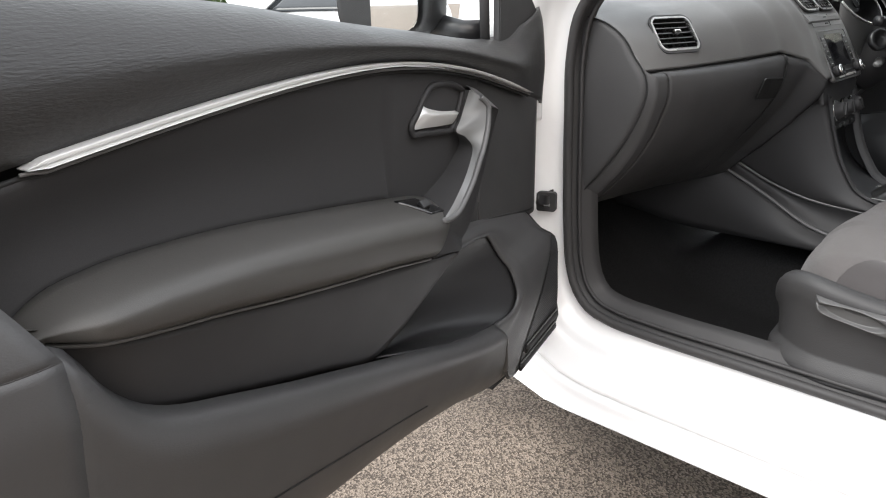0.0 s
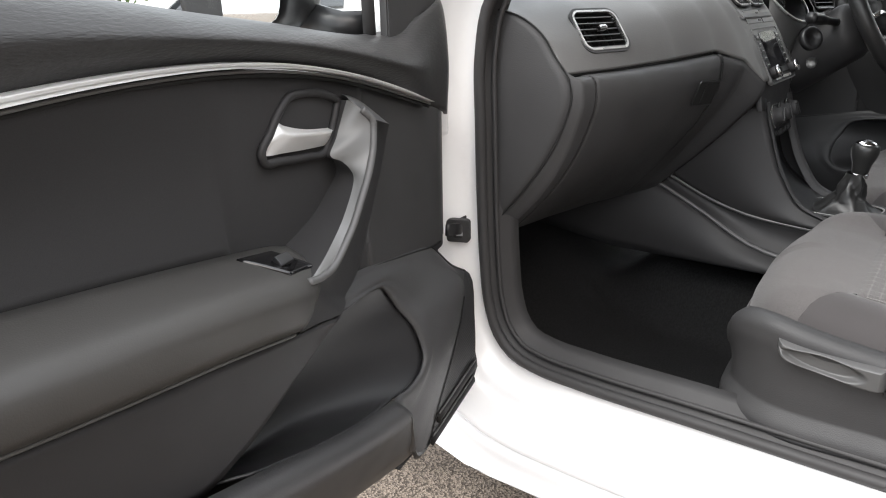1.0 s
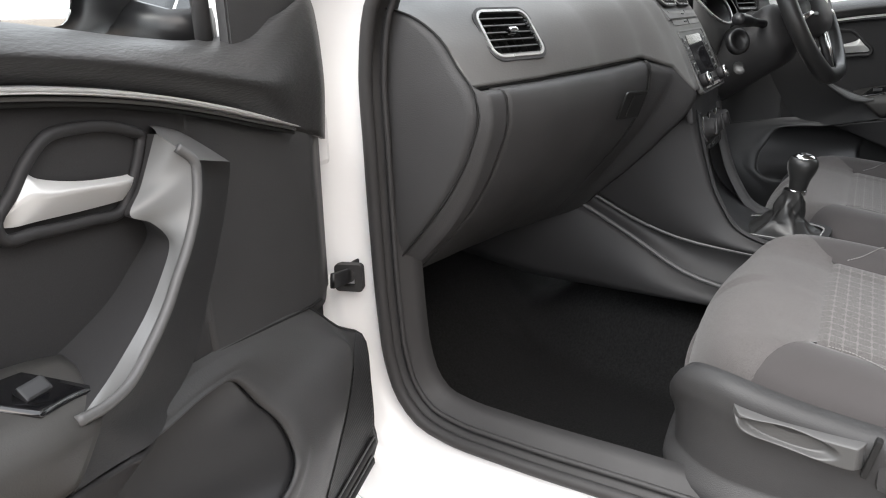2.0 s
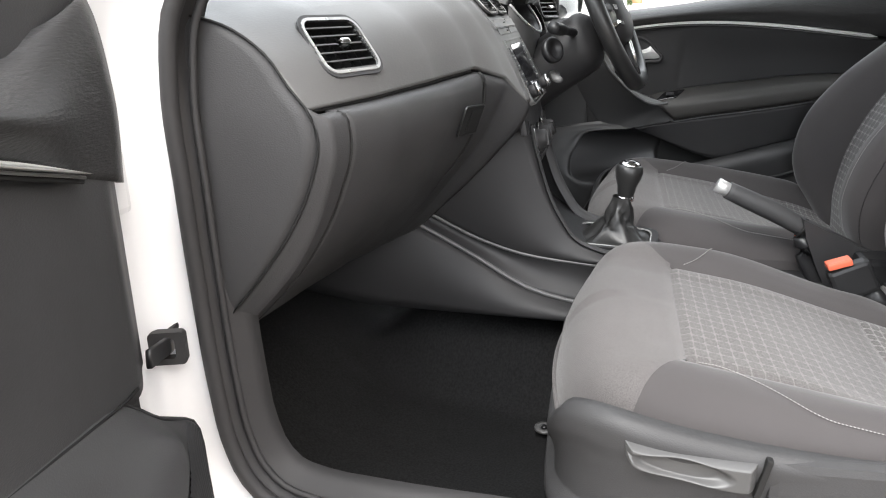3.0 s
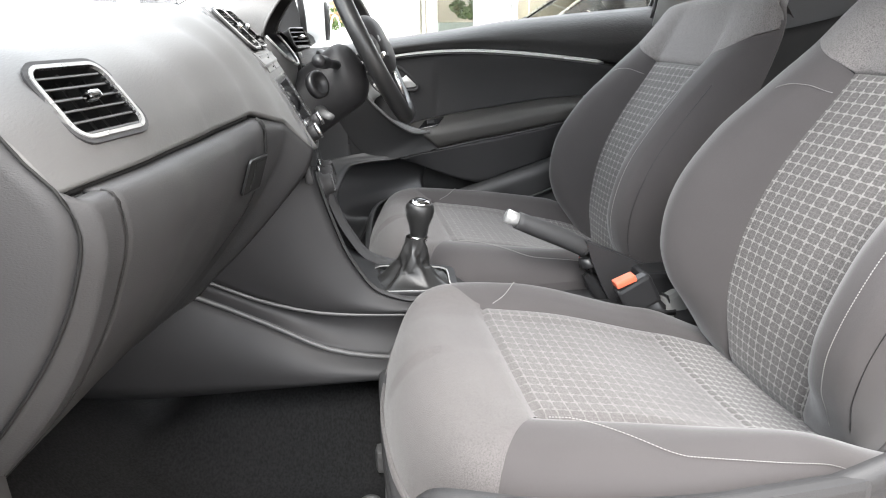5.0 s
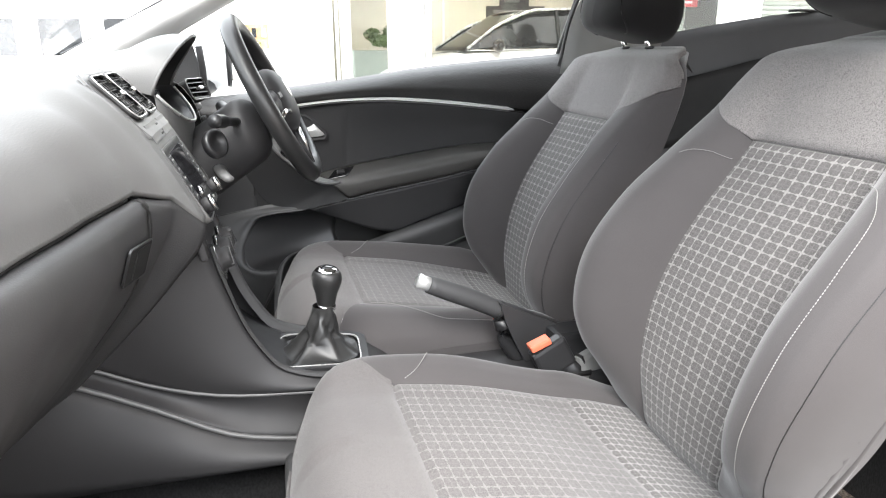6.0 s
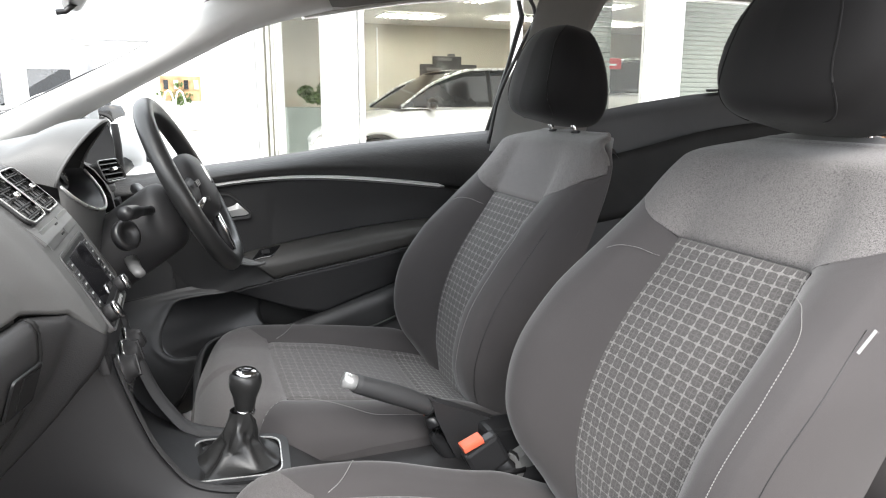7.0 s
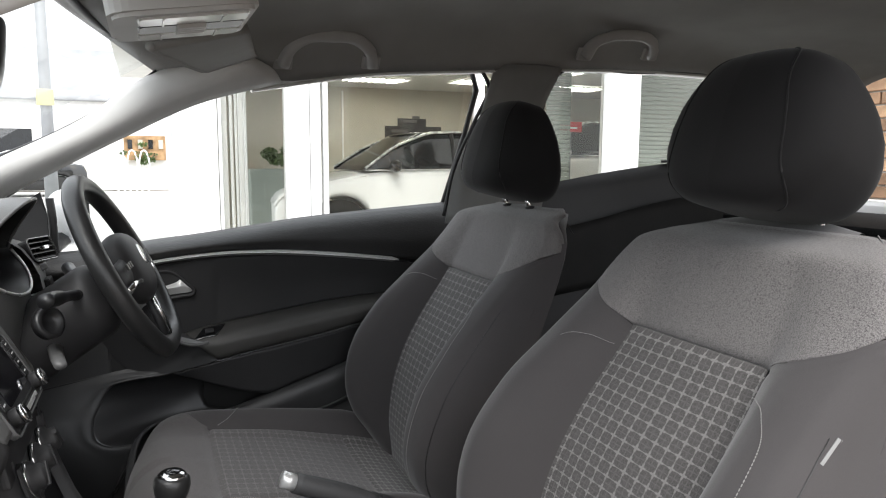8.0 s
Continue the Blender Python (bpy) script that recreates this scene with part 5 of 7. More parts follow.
tube("cluster_rim", [tuple(cowl_rim(k, 0) + np.array((0, -0.001, 0.001))) for k in np.linspace(0.02, 0.98, 40)], 0.0032, SILVER, dash, "silver lower edge of the cluster", seg=6)
DV = Matrix.Translation((0.575, 0.216, 1.004)) @ Matrix(((0.890, 0.180, -0.420, 0), (-0.456, 0.350, -0.819, 0), (0.0, 0.920, 0.392, 0), (0, 0, 0, 1)))
block("vent_pod", (0.098, 0.072, 0.09), DV @ pose(0, -0.004, -0.078), DASH_TOP, dash, "rounded pod behind the driver's vent", 0.012)
air_vent("driver_vent", DV, 0.076, 0.046, 4, dash, 0, 0.0016, "driver's air vent with a silver frame", low=0.5)
block("light_switch", (0.05, 0.05, 0.012), pose(0.60, 0.208, 0.915, 82, 0, 0), SMOOTH_BLACK, dash, "light switch panel", 0.004)
for x in (-0.52, -0.42):
    block("defrost_grille", (0.085, 0.03, 0.004), pose(x, 0.60, 1.036, -3, 0, 0), DEEP, dash, "dark defroster slot", 0.001)
block("driver_bulkhead", (0.60, 0.02, 0.5), pose(0.40, 0.70, 0.60), DEEP, dash, "", 0.004)
surface("knee_panel", lambda s, t: (0.13 + 0.53 * s, 0.29 + 0.13 * t, 0.76 - 0.14 * t), 8, 6, PLASTIC_LOW, dash, "dark knee panel", 0.008)

# ---------------------------------------------------------------- steering wheel and column
WHEEL = Matrix.Translation((0.352, 0.052, 0.988)) @ Euler((radians(64), 0, radians(-7))).to_matrix().to_4x4()
sw = thing("steering_wheel", (0.352, 0.052, 0.988), "black leather three-spoke steering wheel with chrome accents", "steering wheel")
rimp = []
for i in range(72):
    g = 2 * math.pi * i / 72
    flat = 0.172 * math.sin(g)
    if flat < -0.158:
        flat = -0.158 - (abs(flat) - 0.158) * 0.35
    rimp.append(tuple(WHEEL @ Vector((0.172 * math.cos(g), flat, 0))))
tube("rim", rimp, 0.0182, LEATHER, sw, "black leather wheel rim", seg=14, closed=True, up=tuple(WHEEL.to_3x3() @ Vector((0, 0, 1))))
bm = bmesh.new()
bmesh.ops.create_uvsphere(bm, u_segments=28, v_segments=14, radius=1)
for v in bm.verts:
    x, y, z = v.co
    v.co = Vector((math.copysign(abs(x) ** 0.7, x) * 0.078, math.copysign(abs(y) ** 0.7, y) * 0.066 * (1 if y > 0 else 1.15), z * 0.034 + 0.004))
bm.transform(WHEEL)
hub = part("hub", bm, PLASTIC_LOW, sw, "black airbag hub")
lathe("badge", [(0.022, 0), (0.023, 0.002), (0.020, 0.004), (0, 0.004)], WHEEL @ pose(0, 0.008, 0.034), CHROME, hub, "round chrome badge", 24)
for x in (-1, 1):
    sp = tube("spoke", [tuple(WHEEL @ Vector(q)) for q in ((x * 0.060, 0.0, 0.012), (x * 0.115, -0.004, 0.008), (x * 0.166, -0.010, 0.0))], 0.024, PLASTIC_LOW, sw, "side spoke", seg=10, wide=0.35, up=tuple(WHEEL.to_3x3() @ Vector((0, 1, 0))))
    tube("spoke_accent", [tuple(WHEEL @ Vector(q)) for q in ((x * 0.075, -0.030, 0.026), (x * 0.115, -0.026, 0.023), (x * 0.150, -0.030, 0.014))], 0.006, CHROME, sp, "chrome spoke accent", seg=8, wide=0.5, up=tuple(WHEEL.to_3x3() @ Vector((0, 1, 0))))
    for k in range(3):
        block("wheel_key", (0.012, 0.011, 0.004), WHEEL @ pose(x * (0.085 + 0.018 * k), 0.006, 0.026), SMOOTH_BLACK, sp, "", 0.001)
sp = tube("spoke", [tuple(WHEEL @ Vector(q)) for q in ((0, -0.060, 0.010), (0, -0.11, 0.006), (0, -0.160, 0.0))], 0.030, PLASTIC_LOW, sw, "lower spoke", seg=10, wide=0.35, up=tuple(WHEEL.to_3x3() @ Vector((1, 0, 0))))
tube("spoke_accent", [tuple(WHEEL @ Vector(q)) for q in ((-0.028, -0.070, 0.018), (-0.016, -0.11, 0.014), (-0.014, -0.150, 0.008))], 0.005, CHROME, sp, "chrome spoke accent", seg=8)
col = thing("steering_column", (0.352, 0.15, 0.90), "black steering column shroud with stalks and ignition lock", "steering column")


def shroud(s, t):
    g = 2 * math.pi * s
    e = math.sqrt(max(0.0, 1 - (1 - min(1.0, t / 0.22)) ** 2)) if t < 0.22 else 1.0
    q = WHEEL @ Vector((0.072 * e * math.copysign(abs(math.cos(g)) ** 0.85, math.cos(g)) * (1 + 0.15 * t), 0.070 * e * math.copysign(abs(math.sin(g)) ** 0.85, math.sin(g)) - 0.024 - 0.03 * t, -0.035 - 0.20 * t))
    return tuple(q)


surface("shroud", shroud, 28, 24, PLASTIC_LOW, col, "black column shroud", 0.004)
for x, n in ((-1, "indicator_stalk"), (1, "wiper_stalk")):
    tube(n, [(0.352 + x * 0.06, 0.130, 0.952), (0.352 + x * 0.11, 0.148, 0.958), (0.352 + x * 0.185, 0.166, 0.966)], lambda s: 0.009 + 0.004 * smooth_step(0.3, 0.6, s), SMOOTH_BLACK, col, "black control stalk", seg=12, n=12)
lathe("ignition_lock", [(0.028, 0), (0.028, 0.012), (0.020, 0.016), (0.018, 0.006), (0, 0.006)], Matrix.Translation((0.240, 0.176, 0.915)) @ Vector((-0.62, -0.72, 0.30)).to_track_quat("Z", "Y").to_matrix().to_4x4(), SMOOTH_BLACK, col, "round ignition lock", 28)
tube("column_lever", [(0.28, 0.17, 0.862), (0.22, 0.160, 0.858), (0.165, 0.150, 0.860)], lambda s: 0.009 - 0.002 * s, GREY_PLASTIC, col, "grey column release lever", seg=10, wide=1.4)

# ---------------------------------------------------------------- centre console, gear lever, handbrake
con = thing("centre_console", (0.0, 0.0, 0.40), "black moulded centre console between the seats", "console")
edge = curve_of([(0.180, 0.812), (0.175, 0.785), (0.163, 0.741), (0.150, 0.700), (0.137, 0.665), (0.118, 0.630), (0.090, 0.592), (0.040, 0.569), (-0.06, 0.562), (-0.12, 0.545)])
foot = curve_of([(0.440, 0.655), (0.400, 0.642), (0.362, 0.627), (0.320, 0.606), (0.270, 0.586), (0.200, 0.563), (0.130, 0.552), (0.03, 0.545), (-0.10, 0.542)])
for s in (-1, 1):
    def wall(p, t, s=s):
        a, b = foot(p), edge(p)
        q = a + (b - a) * t
        x = 0.118 - 0.010 * t + 0.010 * math.sin(math.pi * t)
        return s * x + 0.010, q[0], q[1]
    surface("console_wall", wall, 30, 14, PLASTIC_LOW, con, "black console side wall", 0.006, flip=s < 0)
    def rim_band(p, t, s=s):
        e, ahead = edge(0.02 + 0.98 * p), edge(min(1.0, 0.05 + 0.98 * p)) - edge(max(0.0, 0.98 * p - 0.01))
        n = np.array((-ahead[1], ahead[0])) / (np.linalg.norm(ahead) + 1e-9) * -1
        lift = 0.0055 * math.sin(math.pi * min(1.0, 0.06 + t)) ** 0.5 - 0.010 * (t > 0.97)
        return s * (0.1135 - 0.0250 * t) + 0.010, e[0] + n[0] * lift, e[1] + n[1] * lift
    surface("console_rim", rim_band, 40, 10, PLASTIC, con, "flat rounded console rim", 0.0, flip=s > 0)

    def flank(p, t, s=s):
        top = curve_of([(0.66, 0.70), (0.362, 0.627), (0.286, 0.591), (0.20, 0.563), (0.061, 0.547), (-0.20, 0.540)])(p)
        low = curve_of([(0.70, 0.69), (0.385, 0.612), (0.278, 0.558), (0.163, 0.496), (0.073, 0.476), (-0.20, 0.470)])(p)
        q = top + (low - top) * t
        return s * (0.118 + 0.020 * t - 0.012 * math.sin(math.pi * t)) + 0.010, q[0], q[1]
    surface("console_flank", flank, 24, 8, PLASTIC_LOW, con, "recessed console flank", 0.004, flip=s < 0)
    tube("flank_upper_edge", [flank(k, 0.0) for k in np.linspace(0, 1, 26)], 0.0035, GREY_PLASTIC, con, "pale edge of the flank", seg=6)
    tube("flank_lower_edge", [flank(k, 1.0) for k in np.linspace(0, 1, 26)], 0.0045, GREY_PLASTIC, con, "pale edge of the flank", seg=6)

    def skirt(p, t, s=s):
        top = np.array(flank(p, 1.0))
        low = np.array((s * 0.168 + 0.010, top[1] + 0.02, 0.448 + 0.03 * smooth_step(0.3, 0.0, p)))
        q = top + (low - top) * t
        return q[0] + s * 0.012 * math.sin(math.pi * t), q[1], q[2]
    surface("console_skirt", skirt, 28, 8, PLASTIC_LOW, con, "lower console skirt", 0.006, flip=s < 0)
surface("console_tray", lambda s, t: (-0.095 + 0.21 * s, 0.190 - 0.13 * t + 0.03 * math.sin(math.pi * t), 0.72 - 0.155 * t - 0.012 * math.sin(math.pi * t)), 8, 12, SMOOTH_BLACK, con, "dark storage tray", 0.005)
surface("console_deck", lambda s, t: (-0.098 + 0.216 * s, 0.075 - 0.55 * t, 0.566 - 0.055 * smooth_step(0.22, 0.42, t)), 8, 16, PLASTIC_LOW, con, "console deck", 0.01)
surface("console_rear", lambda s, t: (-0.095 + 0.21 * s, -0.42 - 0.40 * t, 0.515 - 0.05 * t), 6, 8, PLASTIC_LOW, con, "rear of the console", 0.05)
block("belt_tray", (0.07, 0.10, 0.05), pose(-0.045, -0.46, 0.555), SMOOTH_BLACK, con, "black tray box", 0.01)

gear = thing("gear_lever", (0.0, 0.01, 0.568), "manual gear lever with chrome-topped knob and leather gaiter", "gear lever")


def soft_corners(points, r, n=5):
    """Round the corners of a polygon."""
    out = []
    for i, q in enumerate(points):
        a, b, c = np.array(points[i - 1], float), np.array(q, float), np.array(points[(i + 1) % len(points)], float)
        p, e = b + (a - b) / np.linalg.norm(a - b) * r, b + (c - b) / np.linalg.norm(c - b) * r
        for k in range(n):
            t = k / (n - 1)
            out.append(tuple((1 - t) ** 2 * p + 2 * t * (1 - t) * b + t * t * e))
    return out


def grown(points, d):
    c = np.mean(np.array(points), axis=0)
    return [tuple(c + (np.array(q) - c) * (1 + d / np.linalg.norm(np.array(q) - c))) for q in points]


GAITER = [(-0.080, -0.048), (0.045, -0.058), (0.080, 0.076), (-0.062, 0.099)]
frame_ring("gaiter_surround", soft_corners(grown(GAITER, 0.020), 0.034), soft_corners(grown(GAITER, 0.003), 0.028), 0.010, Matrix.Translation((0, 0, 0.565)), SMOOTH_BLACK, gear, "black gaiter surround")
frame_ring("gaiter_frame", soft_corners(grown(GAITER, 0.0036), 0.028), soft_corners(grown(GAITER, 0.0006), 0.027), 0.0025, Matrix.Translation((0, 0, 0.5735)), SILVER, gear, "thin chrome gaiter frame")
rng = random.Random(3)
folds = [(rng.uniform(0, 6.28), rng.randint(3, 6), rng.uniform(0.5, 1)) for _ in range(4)]


def gaiter(s, t):
    g = 2 * math.pi * s
    c, n = math.cos(g), math.sin(g)
    if t < 0.3:
        k = smooth_step(0.0, 0.3, t)
        rx, ry, z, sq = 0.064 - 0.030 * k, 0.070 - 0.034 * k, 0.570 + 0.026 * k * k, 0.6 + 0.2 * k
    else:
        k = (t - 0.3) / 0.7
        rx, ry, z, sq = 0.034 - 0.0155 * k ** 0.7, 0.036 - 0.0175 * k ** 0.7, 0.596 + 0.058 * k, 0.8 + 0.2 * k
    wave = math.sin(math.pi * min(1.0, t * 1.02)) ** 0.8
    r = 1 + 0.13 * wave * sum(w * (1 - 2 * abs(math.sin(0.5 * m * g + p + 3.2 * t * (1 if i % 2 else -1)))) for i, (p, m, w) in enumerate(folds))
    z += 0.004 * wave * math.sin(3 * g + 9 * t) + 0.004 * math.sin(math.pi * min(1, t / 0.3)) * math.sin(5 * g)
    return 0.004 + math.copysign(abs(c) ** sq, c) * rx * r, 0.016 - 0.012 * t + math.copysign(abs(n) ** sq, n) * ry * r, z


surface("gaiter", gaiter, 64, 30, LEATHER, gear, "creased black leather gaiter")
KN = Matrix.Translation((0.006, 0.0, 0.633)) @ Euler((radians(4), 0, 0)).to_matrix().to_4x4()
kb = lathe("gear_knob", [(0.0150, 0.018), (0.0165, 0.026), (0.0190, 0.042), (0.0250, 0.058), (0.0272, 0.070), (0.0252, 0.080), (0.0205, 0.0850)], KN, LEATHER, gear, "black gear knob", 28)
lathe("knob_cap", [(0.0215, 0.0815), (0.021, 0.0850), (0.0165, 0.0895), (0.0, 0.0915)], KN, CHROME, kb, "chrome knob cap", 28)
lathe("cap_inlay", [(0.0125, 0.0905), (0.010, 0.0922), (0, 0.0930)], KN, GLOSS_BLACK, kb, "black inlay of the cap", 24)
lathe("knob_collar", [(0.0170, 0.013), (0.0176, 0.017), (0.0170, 0.021)], KN, CHROME, kb, "chrome collar", 24)

hb = thing("handbrake", (-0.008, -0.36, 0.55), "black handbrake lever with a silver button", "handbrake")
tube("grip", [(-0.008, -0.186, 0.678), (-0.008, -0.22, 0.663), (-0.008, -0.28, 0.636), (-0.008, -0.325, 0.612)], lambda s: 0.0165 + 0.002 * math.sin(math.pi * s), PLASTIC, hb, "black handbrake grip", seg=14, n=14)
tube("button", [(-0.008, -0.188, 0.677), (-0.008, -0.166, 0.688)], lambda s: 0.0135, SILVER, hb, "silver release button", seg=14)
tube("grip_joint", [(-0.008, -0.320, 0.6145), (-0.008, -0.325, 0.612)], 0.0185, DEEP, hb, seg=14)
plate("lever_boot", [(-0.318, 0.634), (-0.40, 0.597), (-0.52, 0.540), (-0.52, 0.50), (-0.375, 0.50), (-0.352, 0.545), (-0.330, 0.594)], 0.040, Matrix(((0, 0, 1, -0.028), (1, 0, 0, 0), (0, 1, 0, 0), (0, 0, 0, 1))), PLASTIC_LOW, hb, "black wedge-shaped lever cover", 0.009)
tube("lever_leg", [(-0.008, -0.325, 0.595), (-0.008, -0.335, 0.555), (-0.008, -0.37, 0.50)], 0.014, SMOOTH_BLACK, hb, seg=10, n=6)
block("lever_tag", (0.007, 0.008, 0.005), pose(0.004, -0.320, 0.590, 30, 0, 0), RED, hb, "small red tag", 0.001)

for x0, nm, zb in ((-0.095, 0, 0.0), (0.095, 1, -0.05)):
    bu = thing("belt_buckle", (x0, -0.38, 0.53), "black seat belt buckle with a red release button", "belt buckle", "belt buckles")
    block("buckle_body", (0.030, 0.070, 0.060), Matrix.Translation((x0, -0.395, 0.548 + zb)) @ Euler((radians(-28), 0, 0)).to_matrix().to_4x4(), SMOOTH_BLACK, bu, "", 0.007)
    block("release_button", (0.026, 0.040, 0.012), Matrix.Translation((x0 - 0.001, -0.368, 0.577 + zb)) @ Euler((radians(-22), 0, 0)).to_matrix().to_4x4(), RED, bu, "red release button", 0.003)
    tube("buckle_strap", [(x0, -0.42, 0.53), (x0 + 0.01, -0.47, 0.48), (x0 + 0.02, -0.50, 0.40)], 0.02, SMOOTH_BLACK, bu, "", seg=8, wide=0.25, up=(0, 1, 0))
    ax, ay, az = (-0.078, -0.474, 0.520) if nm == 0 else (0.125, -0.455, 0.505)
    cover = block("belt_anchor", (0.036, 0.066, 0.052), pose(ax, ay, az, -24, 0, 16), PILLAR_SHADE, bu, "pale grey moulded hinge cover", 0.012, (0.7, 0.6))
    block("anchor_slot", (0.038, 0.004, 0.020), pose(ax, ay + 0.020, az + 0.012, -24, 0, 16), SMOOTH_BLACK, cover, "", 0.001)


# ---------------------------------------------------------------- car body
body = thing("car_body", (0.0, -0.6, 0.30), "white three-door hatchback body with grey headliner and black floor", "car")


def line_surface(name, a, b, n, m, mat, lab="", thick=0.006, flip=None, bulge=(0, 0, 0), parent=None):
    fa, fb = curve_of(a), curve_of(b)

    def fn(s, t):
        p, q = fa(s), fb(s)
        k = math.sin(math.pi * t)
        return tuple(p + (q - p) * t + np.array(bulge) * k)
    return surface(name, fn, n, m, mat, parent or body, lab, thick, flip=flip)


# floor: carpet with footwell rise
fl = graph_of([(-0.9, 0.245), (0.25, 0.255), (0.42, 0.285), (0.62, 0.42), (0.80, 0.62)])


def carpet(s, t):
    x, y = -0.675 + 1.35 * s, -0.95 + 1.78 * t
    tunnel = 0.165 * math.exp(-(((x - 0.01) / 0.15) ** 4))
    wave = 0.004 * noise.noise(Vector((x * 7, y * 7, 0.3))) + 0.0025 * noise.noise(Vector((x * 22, y * 22, 1.3)))
    return x, y, fl(y) + tunnel * smooth_step(0.55, 0.35, y) + wave + 0.10 * smooth_step(-0.60, -0.68, x) * 0 + 0.015 * smooth_step(-0.62, -0.67, x)


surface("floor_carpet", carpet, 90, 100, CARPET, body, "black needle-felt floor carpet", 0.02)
mat_crumb = thing("litter_scrap", (-0.126, 0.198, 0.266), "small pale scrap lying on the carpet", "litter")
plate("scrap", [(0, 0), (0.008, 0.004), (0.007, 0.012), (0.003, 0.010), (0.002, 0.006)], 0.002, Matrix.Translation((-0.128, 0.193, 0.268)) @ Euler((radians(25), radians(-15), 0)).to_matrix().to_4x4(), TAG, mat_crumb, "", 0)
lathe("carpet_fixing", [(0.019, 0), (0.018, 0.004), (0.010, 0.005), (0.009, 0.003), (0, 0.003)], pose(-0.246, 0.118, 0.268), GREY_PLASTIC, body, "grey carpet fixing", 24)
lathe("carpet_fixing", [(0.007, 0), (0.005, 0.004), (0, 0.004)], pose(-0.246, 0.118, 0.271), SMOOTH_BLACK, body, "", 12)

# white door aperture: pillar and sill in one turned-in section, left side
SEAL = curve_of([(0.16, 1.33), (0.28, 1.235), (0.37, 1.150), (0.440, 1.072), (0.484, 1.010), (0.500, 0.930), (0.500, 0.815), (0.497, 0.680), (0.491, 0.560), (0.482, 0.485), (0.462, 0.430), (0.430, 0.397), (0.38, 0.382), (0.30, 0.377), (0.1, 0.376), (-0.2, 0.374), (-0.75, 0.374), (-0.93, 0.42), (-1.0, 0.55), (-1.0, 0.80), (-0.98, 1.05), (-0.95, 1.25)])


def outward(s):
    a, b = SEAL(max(s - 0.004, 0)), SEAL(min(s + 0.004, 1))
    d = (b - a) / (np.linalg.norm(b - a) + 1e-9)
    return np.array((-d[1], d[0]))


JAMB = [(-0.686, 0.0), (-0.688, 0.004), (-0.690, 0.010), (-0.700, 0.030), (-0.722, 0.046), (-0.752, 0.058), (-0.775, 0.085), (-0.7835, 0.117), (-0.7800, 0.1195), (-0.7855, 0.123), (-0.790, 0.150), (-0.796, 0.215)]


def aperture(s, t):
    c = curve_of(JAMB)(t)
    q, o = SEAL(s), outward(s)
    lowest = q + o * c[1]
    return c[0] + (0.03 if q[1] > 1.0 else 0.0) * (q[1] - 1.0) * 3, lowest[0], max(lowest[1], 0.236 if c[0] > -0.7855 else 0.236 - 0.034 * smooth_step(-0.7855, -0.790, c[0]))


surface("door_aperture", aperture, 110, 60, WHITE_PAINT, body, "white painted door aperture and sill", 0.004, flip=True)
block("far_sill", (0.12, 2.0, 0.18), pose(0.76, -0.4, 0.29), WHITE_PAINT, body, "white sill of the far side", 0.03)
# rubber seal with two lips round the aperture
for off, r, nm in ((0.0, 0.010, "door_seal"), (-0.017, 0.0045, "seal_lip")):
    pts = []
    for i in range(150):
        s = i / 149
        q, o = SEAL(s), outward(s)
        q = q + o * off
        pts.append((-0.692 + abs(off) * 1.15 + (0.09 * max(0, q[1] - 1.0)), q[0], q[1]))
    tube(nm, pts, r, RUBBER, body, "black rubber door seal" if nm == "door_seal" else "", seg=10, up=(1, 0, 0))
def seal_band(s, t):
    q, o = SEAL(s), outward(s)
    q = q + o * (0.006 - (0.046 - 0.036 * smooth_step(0.90, 0.98, q[1]) * smooth_step(1.16, 1.09, q[1])) * t)
    return -0.690 + 0.055 * t + 0.09 * max(0, q[1] - 1.0), q[0], q[1]


surface("seal_carrier", seal_band, 110, 4, RUBBER, body, "", 0.004)
# inner sill trim and kick panel
line_surface("sill_trim", [(-0.648, 0.44, 0.388), (-0.648, 0.2, 0.380), (-0.648, -0.4, 0.376), (-0.648, -0.9, 0.376)], [(-0.610, 0.43, 0.262), (-0.615, 0.2, 0.262), (-0.615, -0.4, 0.255), (-0.615, -0.9, 0.25)], 20, 8, PLASTIC, "grained black sill trim", 0.006, flip=True, bulge=(0.012, 0, 0.014))
line_surface("kick_panel", [(-0.652, 0.485, 0.62), (-0.650, 0.478, 0.52), (-0.648, 0.462, 0.44), (-0.648, 0.44, 0.388)], [(-0.600, 0.78, 0.62), (-0.600, 0.76, 0.52), (-0.600, 0.70, 0.40), (-0.610, 0.60, 0.28)], 12, 12, PLASTIC, "black kick panel", 0.006, flip=False)
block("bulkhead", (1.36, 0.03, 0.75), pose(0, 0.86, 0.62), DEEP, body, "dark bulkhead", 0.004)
block("rear_bulkhead", (1.30, 0.03, 0.45), pose(0, -1.05, 0.42), CARPET, body, "", 0.004)
# shut face of the pillar: hinge side with wheel arch liner edge
block("hinge", (0.045, 0.05, 0.07), pose(-0.775, 0.545, 0.50), WHITE_PAINT, body, "white door hinge", 0.008)
block("hinge", (0.045, 0.05, 0.07), pose(-0.775, 0.545, 0.84), WHITE_PAINT, body, "white door hinge", 0.008)
surface("front_wing", lambda s, t: (-0.80 - 0.03 * math.sin(math.pi * t), 0.56 + 0.73 * s, 0.30 + 0.66 * t), 8, 8, WHITE_PAINT, body, "white front wing", 0.004)

# headliner, pillars, rails
ROOF_X = graph_of([(-2.3, 0.46), (-1.5, 0.54), (-0.8, 0.565), (-0.3, 0.575), (0.0, 0.60)])
